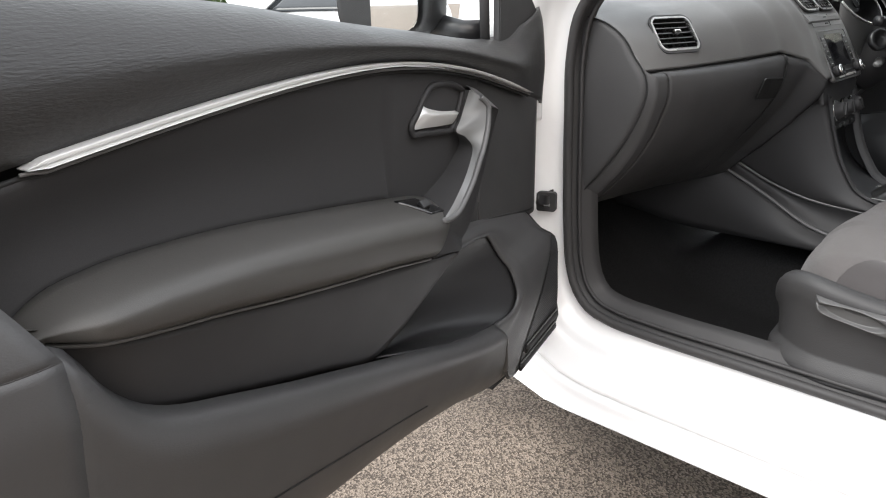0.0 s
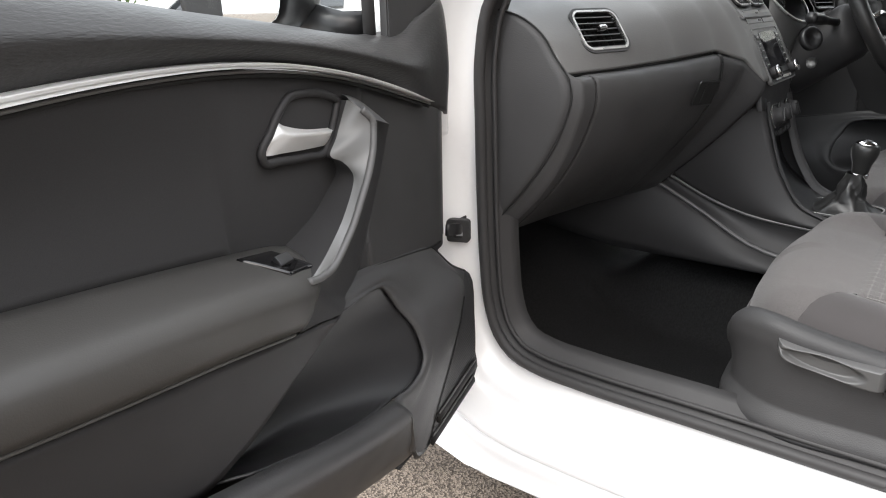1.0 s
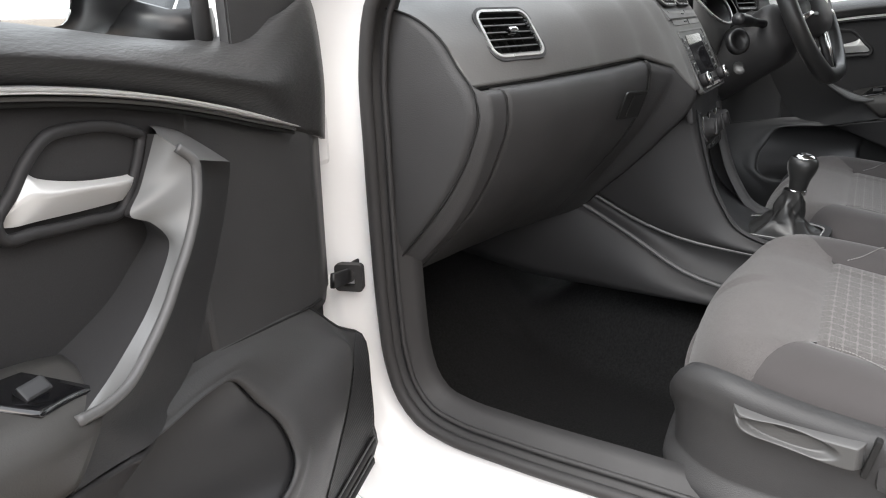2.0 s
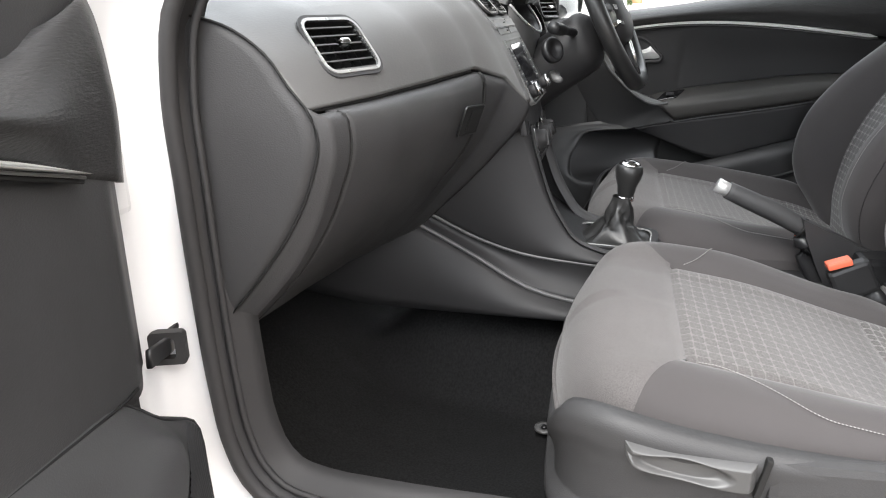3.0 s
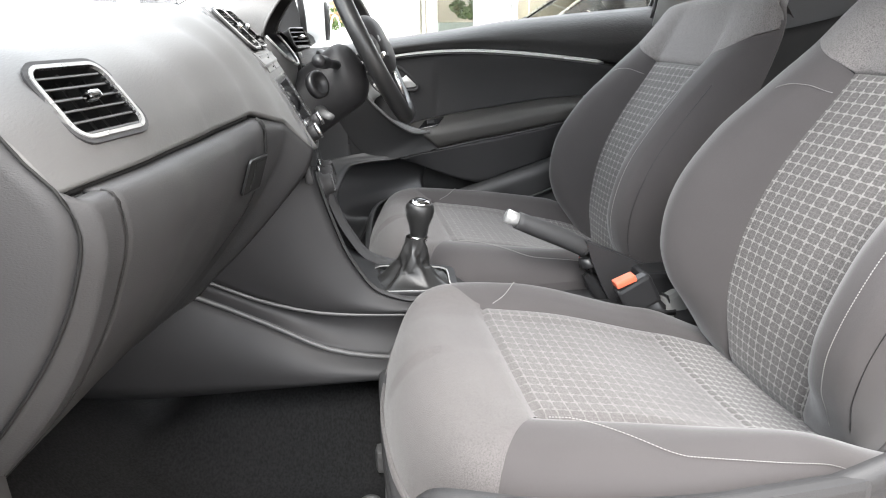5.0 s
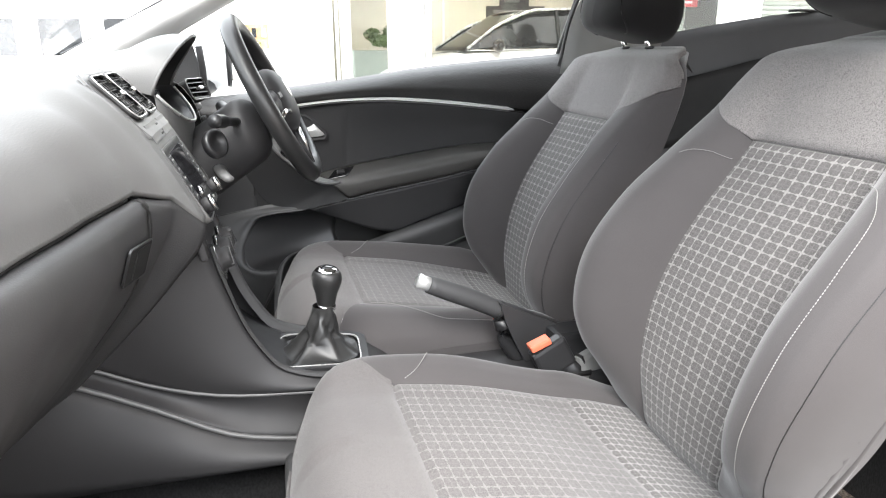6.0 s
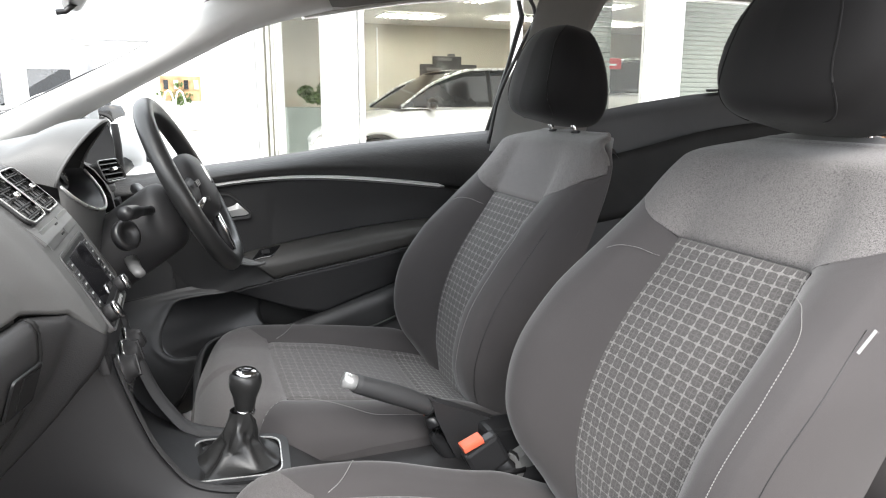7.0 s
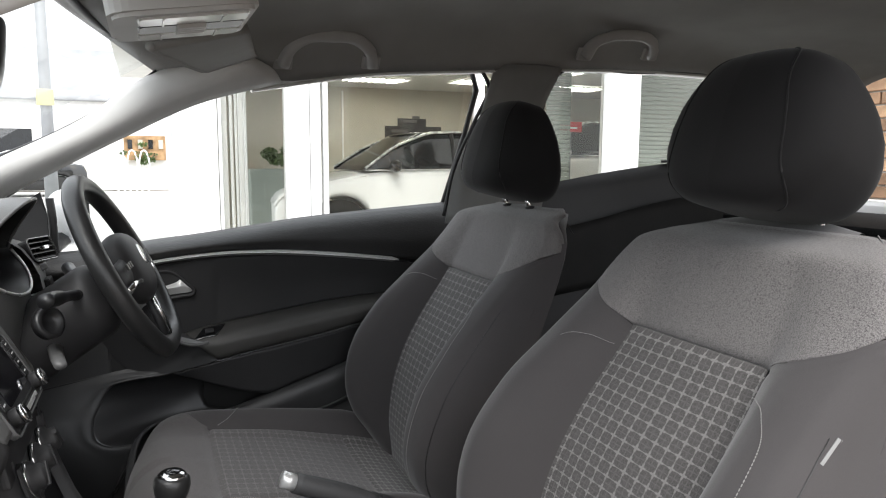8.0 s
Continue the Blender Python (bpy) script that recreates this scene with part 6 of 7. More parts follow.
RAIL_Z = graph_of([(-2.3, 1.36), (-1.45, 1.445), (-1.0, 1.434), (-0.785, 1.419), (-0.486, 1.395), (-0.285, 1.363), (-0.10, 1.31), (0.0, 1.25), (0.1, 1.19)])
CROWN = graph_of([(-2.3, 1.42), (-1.5, 1.52), (-0.8, 1.545), (-0.25, 1.51), (-0.03, 1.452)])


def roof(s, t):
    y = -2.05 + 2.02 * s
    a = t * 2 - 1
    w = ROOF_X(y)
    z0 = max(RAIL_Z(y), 1.37 if y < -0.2 else 1.368)
    front = smooth_step(-0.45, -0.03, y)
    return a * w, y + 0.20 * (1 - a * a) * front, z0 + (CROWN(y) - z0) * (1 - abs(a) ** (7 - 4.4 * front))


surface("headliner", roof, 50, 60, HEADLINER, body, "light grey felt headliner", 0.012, flip=True)
surface("roof_skin", lambda s, t: tuple(np.array(roof(s, t)) * (1.09, 1, 1) + (0, 0, 0.045)), 30, 24, WHITE_PAINT, body, "white roof skin", 0.004, flip="away")
for sd in (-1, 1):
    dz = 0.06 if sd < 0 else 0.0
    ap = [(0.655, 0.42, 1.03), (0.640, 0.30, 1.100), (0.625, 0.205, 1.152), (0.60, 0.05, 1.235), (0.575, -0.10, 1.309), (0.565, -0.285, 1.363)]
    wi = [(0.600, 0.50, 1.08), (0.595, 0.38, 1.143), (0.590, 0.28, 1.193), (0.585, 0.14, 1.266), (0.565, -0.02, 1.375), (0.535, -0.20, 1.42)]
    line_surface("a_pillar_trim", [(sd * x, y, z + dz) for x, y, z in ap], [(sd * x, y, z + dz * 0.6) for x, y, z in wi], 24, 8, PILLAR, "pale grey windscreen pillar trim", 0.008, flip=sd < 0, bulge=(-sd * 0.028, -0.01, 0.0))
    tube("a_pillar_shell", [(sd * (x + 0.055), y + 0.03, z + 0.03 + dz) for x, y, z in ap], 0.03, WHITE_PAINT if sd < 0 else SMOOTH_BLACK, body, "windscreen pillar", n=16)
    rail_a = [(sd * 0.565, -0.22, 1.348), (sd * 0.562, -0.486, 1.395), (sd * 0.560, -0.785, 1.419), (sd * 0.558, -1.011, 1.434), (sd * 0.55, -1.44, 1.445), (sd * 0.50, -2.0, 1.41)]
    tube("rail_seal", [(p[0] * 1.02, p[1], p[2] - 0.002 + dz * 0.6) for p in rail_a], 0.004, PILLAR, body, "grey roof rail edge", n=30, seg=6)
    tube("roof_rail", [(p[0] * 1.11, p[1], p[2] + 0.03 + dz * 0.6) for p in rail_a], 0.036, WHITE_PAINT, body, "white roof rail", n=24)
    for y0, y1, foot_z, top_z, inset in ((-0.283, -0.494, 1.402, 1.458, 0.0), (-1.040, -1.250, 1.457, 1.504, 0.072)):
        grip = curve_of([(sd * (0.545 - inset), y0, foot_z), (sd * (0.520 - inset), y0 - 0.012, foot_z + 0.030), (sd * (0.505 - inset), y0 - 0.050, top_z), (sd * (0.500 - inset), (y0 + y1) / 2, top_z + 0.006), (sd * (0.505 - inset), y1 + 0.050, top_z + 0.004), (sd * (0.520 - inset), y1 + 0.012, foot_z + 0.036), (sd * (0.545 - inset), y1, foot_z + 0.012)])
        handle = tube("grab_handle", [tuple(grip(k / 40)) for k in range(41)], lambda q: 0.0135 + 0.004 * smooth_step(0.2, 0.0, q) + 0.004 * smooth_step(0.8, 1.0, q), GRAB_GREY, body, "grey grab handle", seg=14, wide=0.75, power=3)
        for q in (0.03, 0.97):
            at = grip(q)
            block("handle_foot", (0.012, 0.044, 0.034), pose(at[0] + sd * 0.010, at[1], at[2], 0, -sd * 35, 0), GRAB_GREY, handle, "", 0.005)
line_surface("pillar_foot", [(-0.645, 0.50, 0.985), (-0.640, 0.485, 1.02), (-0.630, 0.435, 1.09), (-0.62, 0.36, 1.17)], [(-0.60, 0.64, 0.99), (-0.60, 0.60, 1.04), (-0.60, 0.53, 1.12), (-0.59, 0.44, 1.20)], 12, 6, PILLAR, "pale foot of the windscreen pillar", 0.006)
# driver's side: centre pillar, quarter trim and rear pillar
line_surface("b_pillar_trim", [(0.665, -0.735, 1.02), (0.652, -0.758, 1.16), (0.620, -0.808, 1.29), (0.562, -0.830, 1.435)], [(0.645, -1.02, 1.02), (0.640, -1.035, 1.16), (0.612, -0.995, 1.30), (0.560, -1.03, 1.438)], 16, 8, PILLAR_SHADE, "centre pillar trim, its grey darkened for shade", 0.01, flip=True, bulge=(-0.02, 0, 0))
tube("pillar_seal", [(0.676, -0.735, 1.04), (0.660, -0.762, 1.18), (0.628, -0.806, 1.30), (0.592, -0.826, 1.385), (0.575, -0.80, 1.414)], 0.0050, RUBBER, body, "black pillar seal", n=16, seg=8)
line_surface("quarter_trim", [(0.675, -0.80, 1.075), (0.66, -1.05, 1.125), (0.65, -1.45, 1.182), (0.62, -1.9, 1.20)], [(0.640, -0.80, 0.42), (0.61, -1.05, 0.42), (0.58, -1.45, 0.42), (0.56, -1.9, 0.42)], 24, 18, QUARTER, "dark rear quarter trim panel", 0.01, flip=True, bulge=(-0.035, 0, 0))
# Flat black sheet on the trim stands for the recess in shade.
line_surface("quarter_recess", [(0.600, -0.95, 0.985), (0.588, -1.15, 1.02), (0.578, -1.35, 1.065), (0.57, -1.95, 1.12)], [(0.585, -0.95, 0.80), (0.572, -1.15, 0.83), (0.562, -1.35, 0.85), (0.555, -1.95, 0.86)], 12, 8, DEEP, "side recess, its shade set as a near-black sheet", 0.004, flip=True)
tube("quarter_frame", [(0.655, -1.055, 1.145), (0.615, -0.995, 1.30), (0.575, -1.03, 1.425), (0.57, -1.25, 1.438), (0.56, -1.60, 1.43), (0.575, -1.78, 1.36), (0.635, -1.70, 1.215), (0.65, -1.45, 1.19)], 0.004, RUBBER, body, "black quarter window surround", n=40, seg=6)
line_surface("c_pillar_trim", [(0.64, -1.62, 1.20), (0.60, -1.68, 1.32), (0.56, -1.70, 1.44)], [(0.60, -2.10, 1.17), (0.55, -2.07, 1.30), (0.50, -2.06, 1.43)], 8, 8, PILLAR, "pale rear pillar trim", 0.01, flip=True)
tube("tailgate_frame", [(0.60, -2.16, 1.05), (0.575, -2.12, 1.20), (0.53, -2.07, 1.36), (0.48, -2.05, 1.44), (0.2, -2.04, 1.462), (-0.2, -2.04, 1.462), (-0.48, -2.05, 1.44), (-0.53, -2.07, 1.36), (-0.60, -2.16, 1.05)], 0.022, SMOOTH_BLACK, body, "tailgate window frame", n=40)
tube("tailgate_pillar", [(0.66, -2.18, 1.02), (0.63, -2.14, 1.2), (0.58, -2.09, 1.36)], 0.035, WHITE_PAINT, body, "white tailgate pillar", n=10)
block("tailgate", (1.2, 0.05, 0.7), pose(0, -2.2, 0.72), WHITE_PAINT, body, "white tailgate below the window", 0.02)
block("parcel_shelf", (1.16, 0.5, 0.02), pose(0, -1.88, 1.02), CARPET, body, "black parcel shelf", 0.005)
rs = thing("rear_bench", (0, -1.4, 0.45), "dark cloth rear bench seat", "car seat")
surface("rear_cushion", lambda s, t: (-0.58 + 1.16 * s, -0.98 - 0.45 * t, 0.56 + 0.04 * math.sin(math.pi * s * 2) ** 2 - 0.05 * t - 0.12 * smooth_step(0.12, 0, t)), 20, 12, BOLSTER, rs, "dark rear cushion", 0.10)
surface("rear_backrest", lambda s, t: (-0.58 + 1.16 * s, -1.42 - 0.22 * t, 0.52 + 0.50 * t), 20, 12, BOLSTER, rs, "dark rear backrest", 0.10)
# left rear side of the body, behind the opening
block("left_quarter", (0.10, 1.10, 0.85), pose(-0.76, -1.58, 0.62), WHITE_PAINT, body, "white rear quarter", 0.03)
line_surface("left_b_pillar", [(-0.70, -1.0, 1.0), (-0.66, -1.0, 1.2), (-0.58, -0.98, 1.43)], [(-0.70, -1.16, 1.0), (-0.66, -1.14, 1.2), (-0.58, -1.10, 1.43)], 8, 4, PILLAR_SHADE, "centre pillar trim, its grey darkened for shade", 0.02)

# windscreen, quarter glass, rear glass
ws = line_surface("windscreen", [(-0.66, 0.62, 1.02), (-0.62, 0.30, 1.22), (-0.55, -0.02, 1.40)], [(0.66, 0.62, 1.02), (0.62, 0.30, 1.22), (0.55, -0.02, 1.40)], 10, 14, SCREEN_GLASS, "clear laminated windscreen, its glare set as a pale film", 0.0, bulge=(0, 0.16, 0.03))
ws.visible_shadow = False
tube("windscreen_seal", [(-0.545, 0.02, 1.407), (-0.3, 0.10, 1.442), (0.0, 0.13, 1.455), (0.3, 0.10, 1.442), (0.545, 0.02, 1.407)], 0.008, SMOOTH_BLACK, body, "black windscreen edge", n=24)
tube("windscreen_side_seal", [(0.566, -0.02, 1.377), (0.586, 0.067, 1.312), (0.591, 0.176, 1.245), (0.595, 0.28, 1.195), (0.600, 0.36, 1.153), (0.610, 0.50, 1.082)], 0.0030, SMOOTH_BLACK, body, "black windscreen edge", n=20, seg=6)
qg = line_surface("quarter_glass", [(0.665, -1.06, 1.13), (0.66, -1.45, 1.18), (0.64, -1.72, 1.2)], [(0.585, -1.06, 1.44), (0.58, -1.45, 1.45), (0.57, -1.75, 1.42)], 6, 4, GLASS, "clear quarter window", 0.0)
qg.visible_shadow = False
rg = line_surface("rear_glass", [(-0.58, -2.17, 1.06), (0.58, -2.17, 1.06)], [(-0.46, -2.06, 1.45), (0.46, -2.06, 1.45)], 6, 4, GLASS, "clear rear window", 0.0)
rg.visible_shadow = False

# visor, courtesy lamp, inner mirror
vis = thing("sun_visor", (0.36, -0.08, 1.40), "grey fabric sun visor folded up to the headliner", "sun visor")
def visor(s, t):
    x = 0.19 + 0.28 * s
    front, rear = -0.005 - 0.085 * s - 0.02 * s * s, -0.165 - 0.05 * s
    return x, front + (rear - front) * t, 1.366 + 0.040 * t - 0.004 * math.sin(math.pi * t) * math.sin(math.pi * s)


surface("visor_panel", visor, 20, 10, HEADLINER, vis, "padded visor panel", 0.014)
tube("visor_edge", [tuple(np.array(visor(k, 0.0)) + (0, 0, 0.006)) for k in np.linspace(0, 0.94, 16)] + [tuple(np.array(visor(1.0, k)) + (0, 0, 0.006)) for k in np.linspace(0.06, 1, 8)], 0.008, HEADLINER, vis, seg=10)
lamp = thing("courtesy_lamp", (0.06, -0.06, 1.42), "clear courtesy lamp unit in the headliner", "ceiling lamp")
LM = Matrix.Translation((0.055, -0.050, 1.385)) @ Euler((radians(171), 0, 0)).to_matrix().to_4x4()
lb = plate("lamp_body", rounded_rect(0.225, 0.20, 0.03), 0.06, LM @ Matrix.Translation((0, 0, -0.060)), PILLAR, lamp, "pale lamp surround", 0.006)
for i, (x, w) in enumerate(((-0.062, 0.056), (0.0, 0.060), (0.062, 0.056))):
    ln = plate("lamp_lens", rounded_rect(w, 0.15, 0.012, cx=x, cy=0.012), 0.006, LM @ Matrix.Translation((0, 0, -0.003)), LAMP_GLASS if i != 1 else GREY_PLASTIC, lb, "clear ribbed lamp lens", 0.002)
    if i != 1:
        for k in range(2):
            block("lens_rib", (w * 0.85, 0.003, 0.003), LM @ pose(x, -0.030 + 0.08 * k, 0.0035), LAMP_GLASS, ln, "", 0.0)
for i in range(4):
    block("lamp_switch", (0.012, 0.04, 0.006), LM @ pose(-0.024 + 0.016 * i, 0.01, 0.005), PILLAR, lb, "", 0.001)
mir = thing("rear_view_mirror", (0.02, 0.16, 1.33), "black rear-view mirror on a stalk", "mirror")
bm = bmesh.new()
bmesh.ops.create_uvsphere(bm, u_segments=24, v_segments=14, radius=1)
for v in bm.verts:
    x, y, z = v.co
    v.co = Vector((math.copysign(abs(x) ** 0.4, x) * 0.120, math.copysign(abs(y) ** 0.5, y) * 0.015, math.copysign(abs(z) ** 0.4, z) * 0.038))
bm.transform(Matrix.Translation((-0.02, 0.184, 1.318)) @ Euler((radians(6), 0, radians(10))).to_matrix().to_4x4())
mh = part("mirror_case", bm, SMOOTH_BLACK, mir, "black mirror case")
tube("mirror_stalk", [(0.0, 0.195, 1.325), (0.0, 0.225, 1.320), (0.002, 0.248, 1.330), (0.004, 0.258, 1.360), (0.005, 0.245, 1.395)], lambda q: 0.005 + 0.008 * smooth_step(0.05, 0.25, q), SMOOTH_BLACK, mir, "curved black stalk", seg=12, n=20)
tube("mirror_tab", [(-0.02, 0.186, 1.284), (-0.02, 0.200, 1.272), (-0.02, 0.212, 1.270)], 0.004, SMOOTH_BLACK, mh, seg=8)

# check strap between pillar and door
strap = thing("check_strap", (-0.70, 0.55, 0.60), "black door check strap between pillar and door", "door check")
tube("strap_arm", [(-0.625, 0.562, 0.630), (-0.716, 0.530, 0.630), (-0.795, 0.498, 0.654)], 0.0105, SMOOTH_BLACK, strap, seg=16, wide=0.35, power=6)
for dz, turn in ((0.014, -26), (-0.006, 10)):
    block("strap_tail", (0.050, 0.010, 0.009), Matrix.Translation((-0.690, 0.528, 0.638 + dz)) @ Euler((0, radians(turn), radians(-16))).to_matrix().to_4x4(), SMOOTH_BLACK, strap, "ridged end of the strap", 0.003)
SH = Matrix.Translation((-0.7160, 0.530, 0.629)) @ Euler((0, radians(-90), radians(20))).to_matrix().to_4x4()
frame_ring("strap_housing", rounded_rect(0.042, 0.042, 0.006), rounded_rect(0.026, 0.018, 0.004), 0.012, SH, RUBBER, strap, "black rubber stop")
block("strap_bracket", (0.026, 0.020, 0.040), Matrix.Translation((-0.655, 0.548, 0.610)) @ Euler((0, 0, radians(20))).to_matrix().to_4x4(), SMOOTH_BLACK, strap, "steel bracket", 0.004)

# ---------------------------------------------------------------- outdoors
m, n_, l_, b_ = nodes_of("worn_asphalt")
vo = n_.new("ShaderNodeTexVoronoi")
vo.inputs["Scale"].default_value = 230
tc = n_.new("ShaderNodeTexCoord")
l_.new(tc.outputs["Object"], vo.inputs["Vector"])
stone = coloured(n_, l_, vo.outputs["Color"], (0.090, 0.072, 0.058), (0.33, 0.275, 0.225))
mx = n_.new("ShaderNodeMixRGB")
mx.blend_type = "MULTIPLY"
mx.inputs["Fac"].default_value = 0.8
l_.new(stone, mx.inputs["Color1"])
l_.new(coloured(n_, l_, noise_of(n_, l_, 3.0, 6.0, 0.65), (0.50, 0.47, 0.44), (1, 0.97, 0.93)), mx.inputs["Color2"])
l_.new(mx.outputs["Color"], b_.inputs["Base Color"])
b_.inputs["Roughness"].default_value = 0.9
bump_of(n_, l_, vo.outputs["Distance"], 0.8, 0.004, b_)
ASPHALT = m


tagged(emit("ground", [(-300, -300, -0.015), (300, -300, -0.015), (300, 300, -0.015), (-300, 300, -0.015)], [(0, 1, 2, 3)], ASPHALT, None, "", False), "worn speckled grey-brown asphalt forecourt", "ground", kind="structure")
BRICK_MAT = surface_material("brown_brick", (0.42, 0.27, 0.17), 0.85, vary=0.35, patch=9, grain=90, relief=0.5, depth=0.002)
bn, bl = BRICK_MAT.node_tree.nodes, BRICK_MAT.node_tree.links
chance, shade, blend = bn.new("ShaderNodeObjectInfo"), bn.new("ShaderNodeValToRGB"), bn.new("ShaderNodeMixRGB")
shade.color_ramp.elements[0].color, shade.color_ramp.elements[1].color = (0.55, 0.5, 0.48, 1), (1.15, 1.1, 1.05, 1)
blend.blend_type = "MULTIPLY"
blend.inputs["Fac"].default_value = 1.0
bl.new(chance.outputs["Random"], shade.inputs["Fac"])
bl.new(bn["Principled BSDF"].inputs["Base Color"].links[0].from_socket, blend.inputs["Color1"])
bl.new(shade.outputs["Color"], blend.inputs["Color2"])
bl.new(blend.outputs["Color"], bn["Principled BSDF"].inputs["Base Color"])
MORTAR = surface_material("pale_mortar", (0.55, 0.52, 0.47), 0.95, grain=120, relief=0.4)
WHITE_FRAME = surface_material("white_powder_coated_frame", (0.80, 0.80, 0.80), 0.4, vary=0.02, relief=0)
BEIGE = surface_material("cream_wall_paint", (0.53, 0.50, 0.43), 0.85, vary=0.04, grain=200, relief=0.1)
SHOP_CEILING = surface_material("white_ceiling_tile", (0.66, 0.65, 0.61), 0.9, vary=0.05, relief=0)
SHUTTER = surface_material("grey_green_shutter", (0.22, 0.25, 0.23), 0.45, vary=0.1, grain=60, relief=0.1)
DARK_GLASS = surface_material("dark_car_window", (0.012, 0.014, 0.016), 0.05, relief=0, rough_vary=0.02)
CAR_BLACK = surface_material("black_car_paint", (0.012, 0.012, 0.013), 0.15, relief=0, coat=0.6)
TYRE = surface_material("tyre_rubber", (0.02, 0.02, 0.02), 0.8, grain=200, relief=0.3)
TERRACOTTA = surface_material("orange_timber_front", (0.36, 0.22, 0.11), 0.7, vary=0.5, patch=4, grain=40, relief=0.2)
RENDERED = surface_material("cream_render", (0.87, 0.87, 0.85), 0.9, vary=0.05, grain=40, relief=0.2)
SLATE = surface_material("grey_slate_roof", (0.32, 0.33, 0.34), 0.7, vary=0.2, patch=2, grain=12, relief=0.4)
LEAF = surface_material("green_leaf", (0.075, 0.12, 0.035), 0.55, vary=0.5, patch=2.0, relief=0)
BARK = surface_material("grey_bark", (0.12, 0.10, 0.08), 0.9, vary=0.3, patch=8, grain=40, relief=0.6)
STEEL_POLE = surface_material("grey_steel_pole", (0.25, 0.26, 0.27), 0.5, metal=0.3, relief=0)
TUBE_LIGHT = emit_material("fluorescent_tube", (1.0, 0.97, 0.9), 22.0)
PICTURE = surface_material("dark_wall_picture", (0.03, 0.03, 0.032), 0.4, vary=0.6, patch=7, relief=0)
RED_SIGN = surface_material("red_sign", (0.55, 0.04, 0.05), 0.5, relief=0)

VIEW[0] = Vector((-1.0, 0.0, 1.2))
shop = thing("showroom_building", (6.0, -3.0, 0.0), "white-framed glass showroom building beside the forecourt", "building")
GZ = -0.02


def upright(name, y, w, d=0.10, x=6.0, z1=3.4, mat=WHITE_FRAME, lab=""):
    return block(name, (d, w, z1 - GZ), pose(x, y, (z1 + GZ) / 2), mat, shop, lab, 0.008)


upright("white_panel", -0.44, 0.40, 0.12, lab="plain white door panel")
for i, (y, w) in enumerate(((-0.665, 0.03), (-0.72, 0.05), (-0.80, 0.025), (-0.86, 0.02), (-0.915, 0.035), (-0.955, 0.015), (-0.99, 0.012), (-1.02, 0.012))):
    upright("glazing_bar", y, w, 0.08, 6.0 + 0.12 * i, lab="slim white glazing bar")
upright("white_post", -1.40, 0.235, 0.16, lab="wide white window post")
upright("white_post", -1.585, 0.11, 0.16, 6.03, lab="white window post")
upright("glazing_bar", -1.69, 0.05, 0.10, lab="slim white glazing bar")
upright("glazing_bar", -3.42, 0.105, 0.10, lab="slim white glazing bar")
upright("white_post", -5.19, 0.20, 0.14, lab="wide white window post")
upright("white_post", -5.46, 0.30, 0.12, 6.03, lab="wide white window post")
upright("white_post", -8.0, 0.30, 0.12, lab="wide white window post")
for z, h in ((0.05, 0.14), (2.95, 0.9)):
    block("window_rail", (0.12, 9.0, h), pose(6.0, -4.0, z), WHITE_FRAME, shop, "white horizontal window rail", 0.01)
for y0, y1 in ((-0.63, -1.28), (-1.70, -3.36), (-3.48, -5.08), (-5.62, -7.85)):
    g = plate("shop_pane", [(y1, 0.12), (y0, 0.12), (y0, 2.5), (y1, 2.5)], 0.006, Matrix(((0, 0, 1, 6.0), (1, 0, 0, 0), (0, 1, 0, 0), (0, 0, 0, 1))), SHOP_GLASS, shop, "large shop window pane", 0)
    g.visible_shadow = False
block("rear_wall", (0.12, 8.70, 3.0), pose(11.2, -4.81, 1.5), BEIGE, shop, "cream painted rear wall", 0.005)
block("side_wall", (5.2, 0.12, 3.0), pose(8.6, -9.0, 1.5), BEIGE, shop, "cream painted side wall", 0.005)
# White, not cream: the colour stands for daylight burning this wall out.
block("side_wall", (2.0, 0.12, 3.0), pose(10.2, -0.40, 1.5), WHITE_FRAME, shop, "cream painted side wall", 0.005)
block("wall_batten", (0.02, 0.03, 2.4), pose(11.13, -3.25, 1.2), WHITE_FRAME, shop, "", 0.003)
block("showroom_ceiling", (5.3, 9.4, 0.10), pose(8.65, -4.4, 2.52), SHOP_CEILING, shop, "white tiled ceiling", 0.005)
block("showroom_floor", (5.2, 9.0, 0.12), pose(8.65, -4.4, 0.04), SHOP_CEILING, shop, "pale tiled showroom floor", 0.003)
block("flat_roof", (5.6, 9.6, 0.3), pose(8.65, -4.2, 3.5), WHITE_FRAME, shop, "white flat roof edge", 0.02)
for x, y in ((9.7, -3.4), (9.3, -5.1), (7.6, -3.4), (7.6, -5.4), (9.5, -7.0)):
    li = thing("ceiling_light", (x, y, 2.46), "recessed ceiling light with bright tubes and white louvres", "ceiling light", "ceiling lights")
    frame_ring("frame", rounded_rect(0.60, 1.0, 0.01), rounded_rect(0.56, 0.96, 0.01), 0.03, Matrix.Translation((x, y, 2.435)), WHITE_FRAME, li)
    for k in range(3):
        block("tube", (0.03, 0.92, 0.02), pose(x - 0.17 + 0.17 * k, y, 2.45), TUBE_LIGHT, li, "lit fluorescent tube", 0.004)
    for k in range(9):
        block("louvre", (0.55, 0.050, 0.012), pose(x, y - 0.42 + 0.105 * k, 2.432), WHITE_FRAME, li, "", 0)
pic = thing("wall_picture", (11.12, -4.6, 1.70), "dark stepped wall picture board", "picture")
block("board", (0.03, 1.10, 0.30), pose(11.12, -4.58, 1.66), PICTURE, pic, "", 0.004)
block("board", (0.03, 0.55, 0.16), pose(11.12, -4.55, 1.87), PICTURE, pic, "", 0.004)
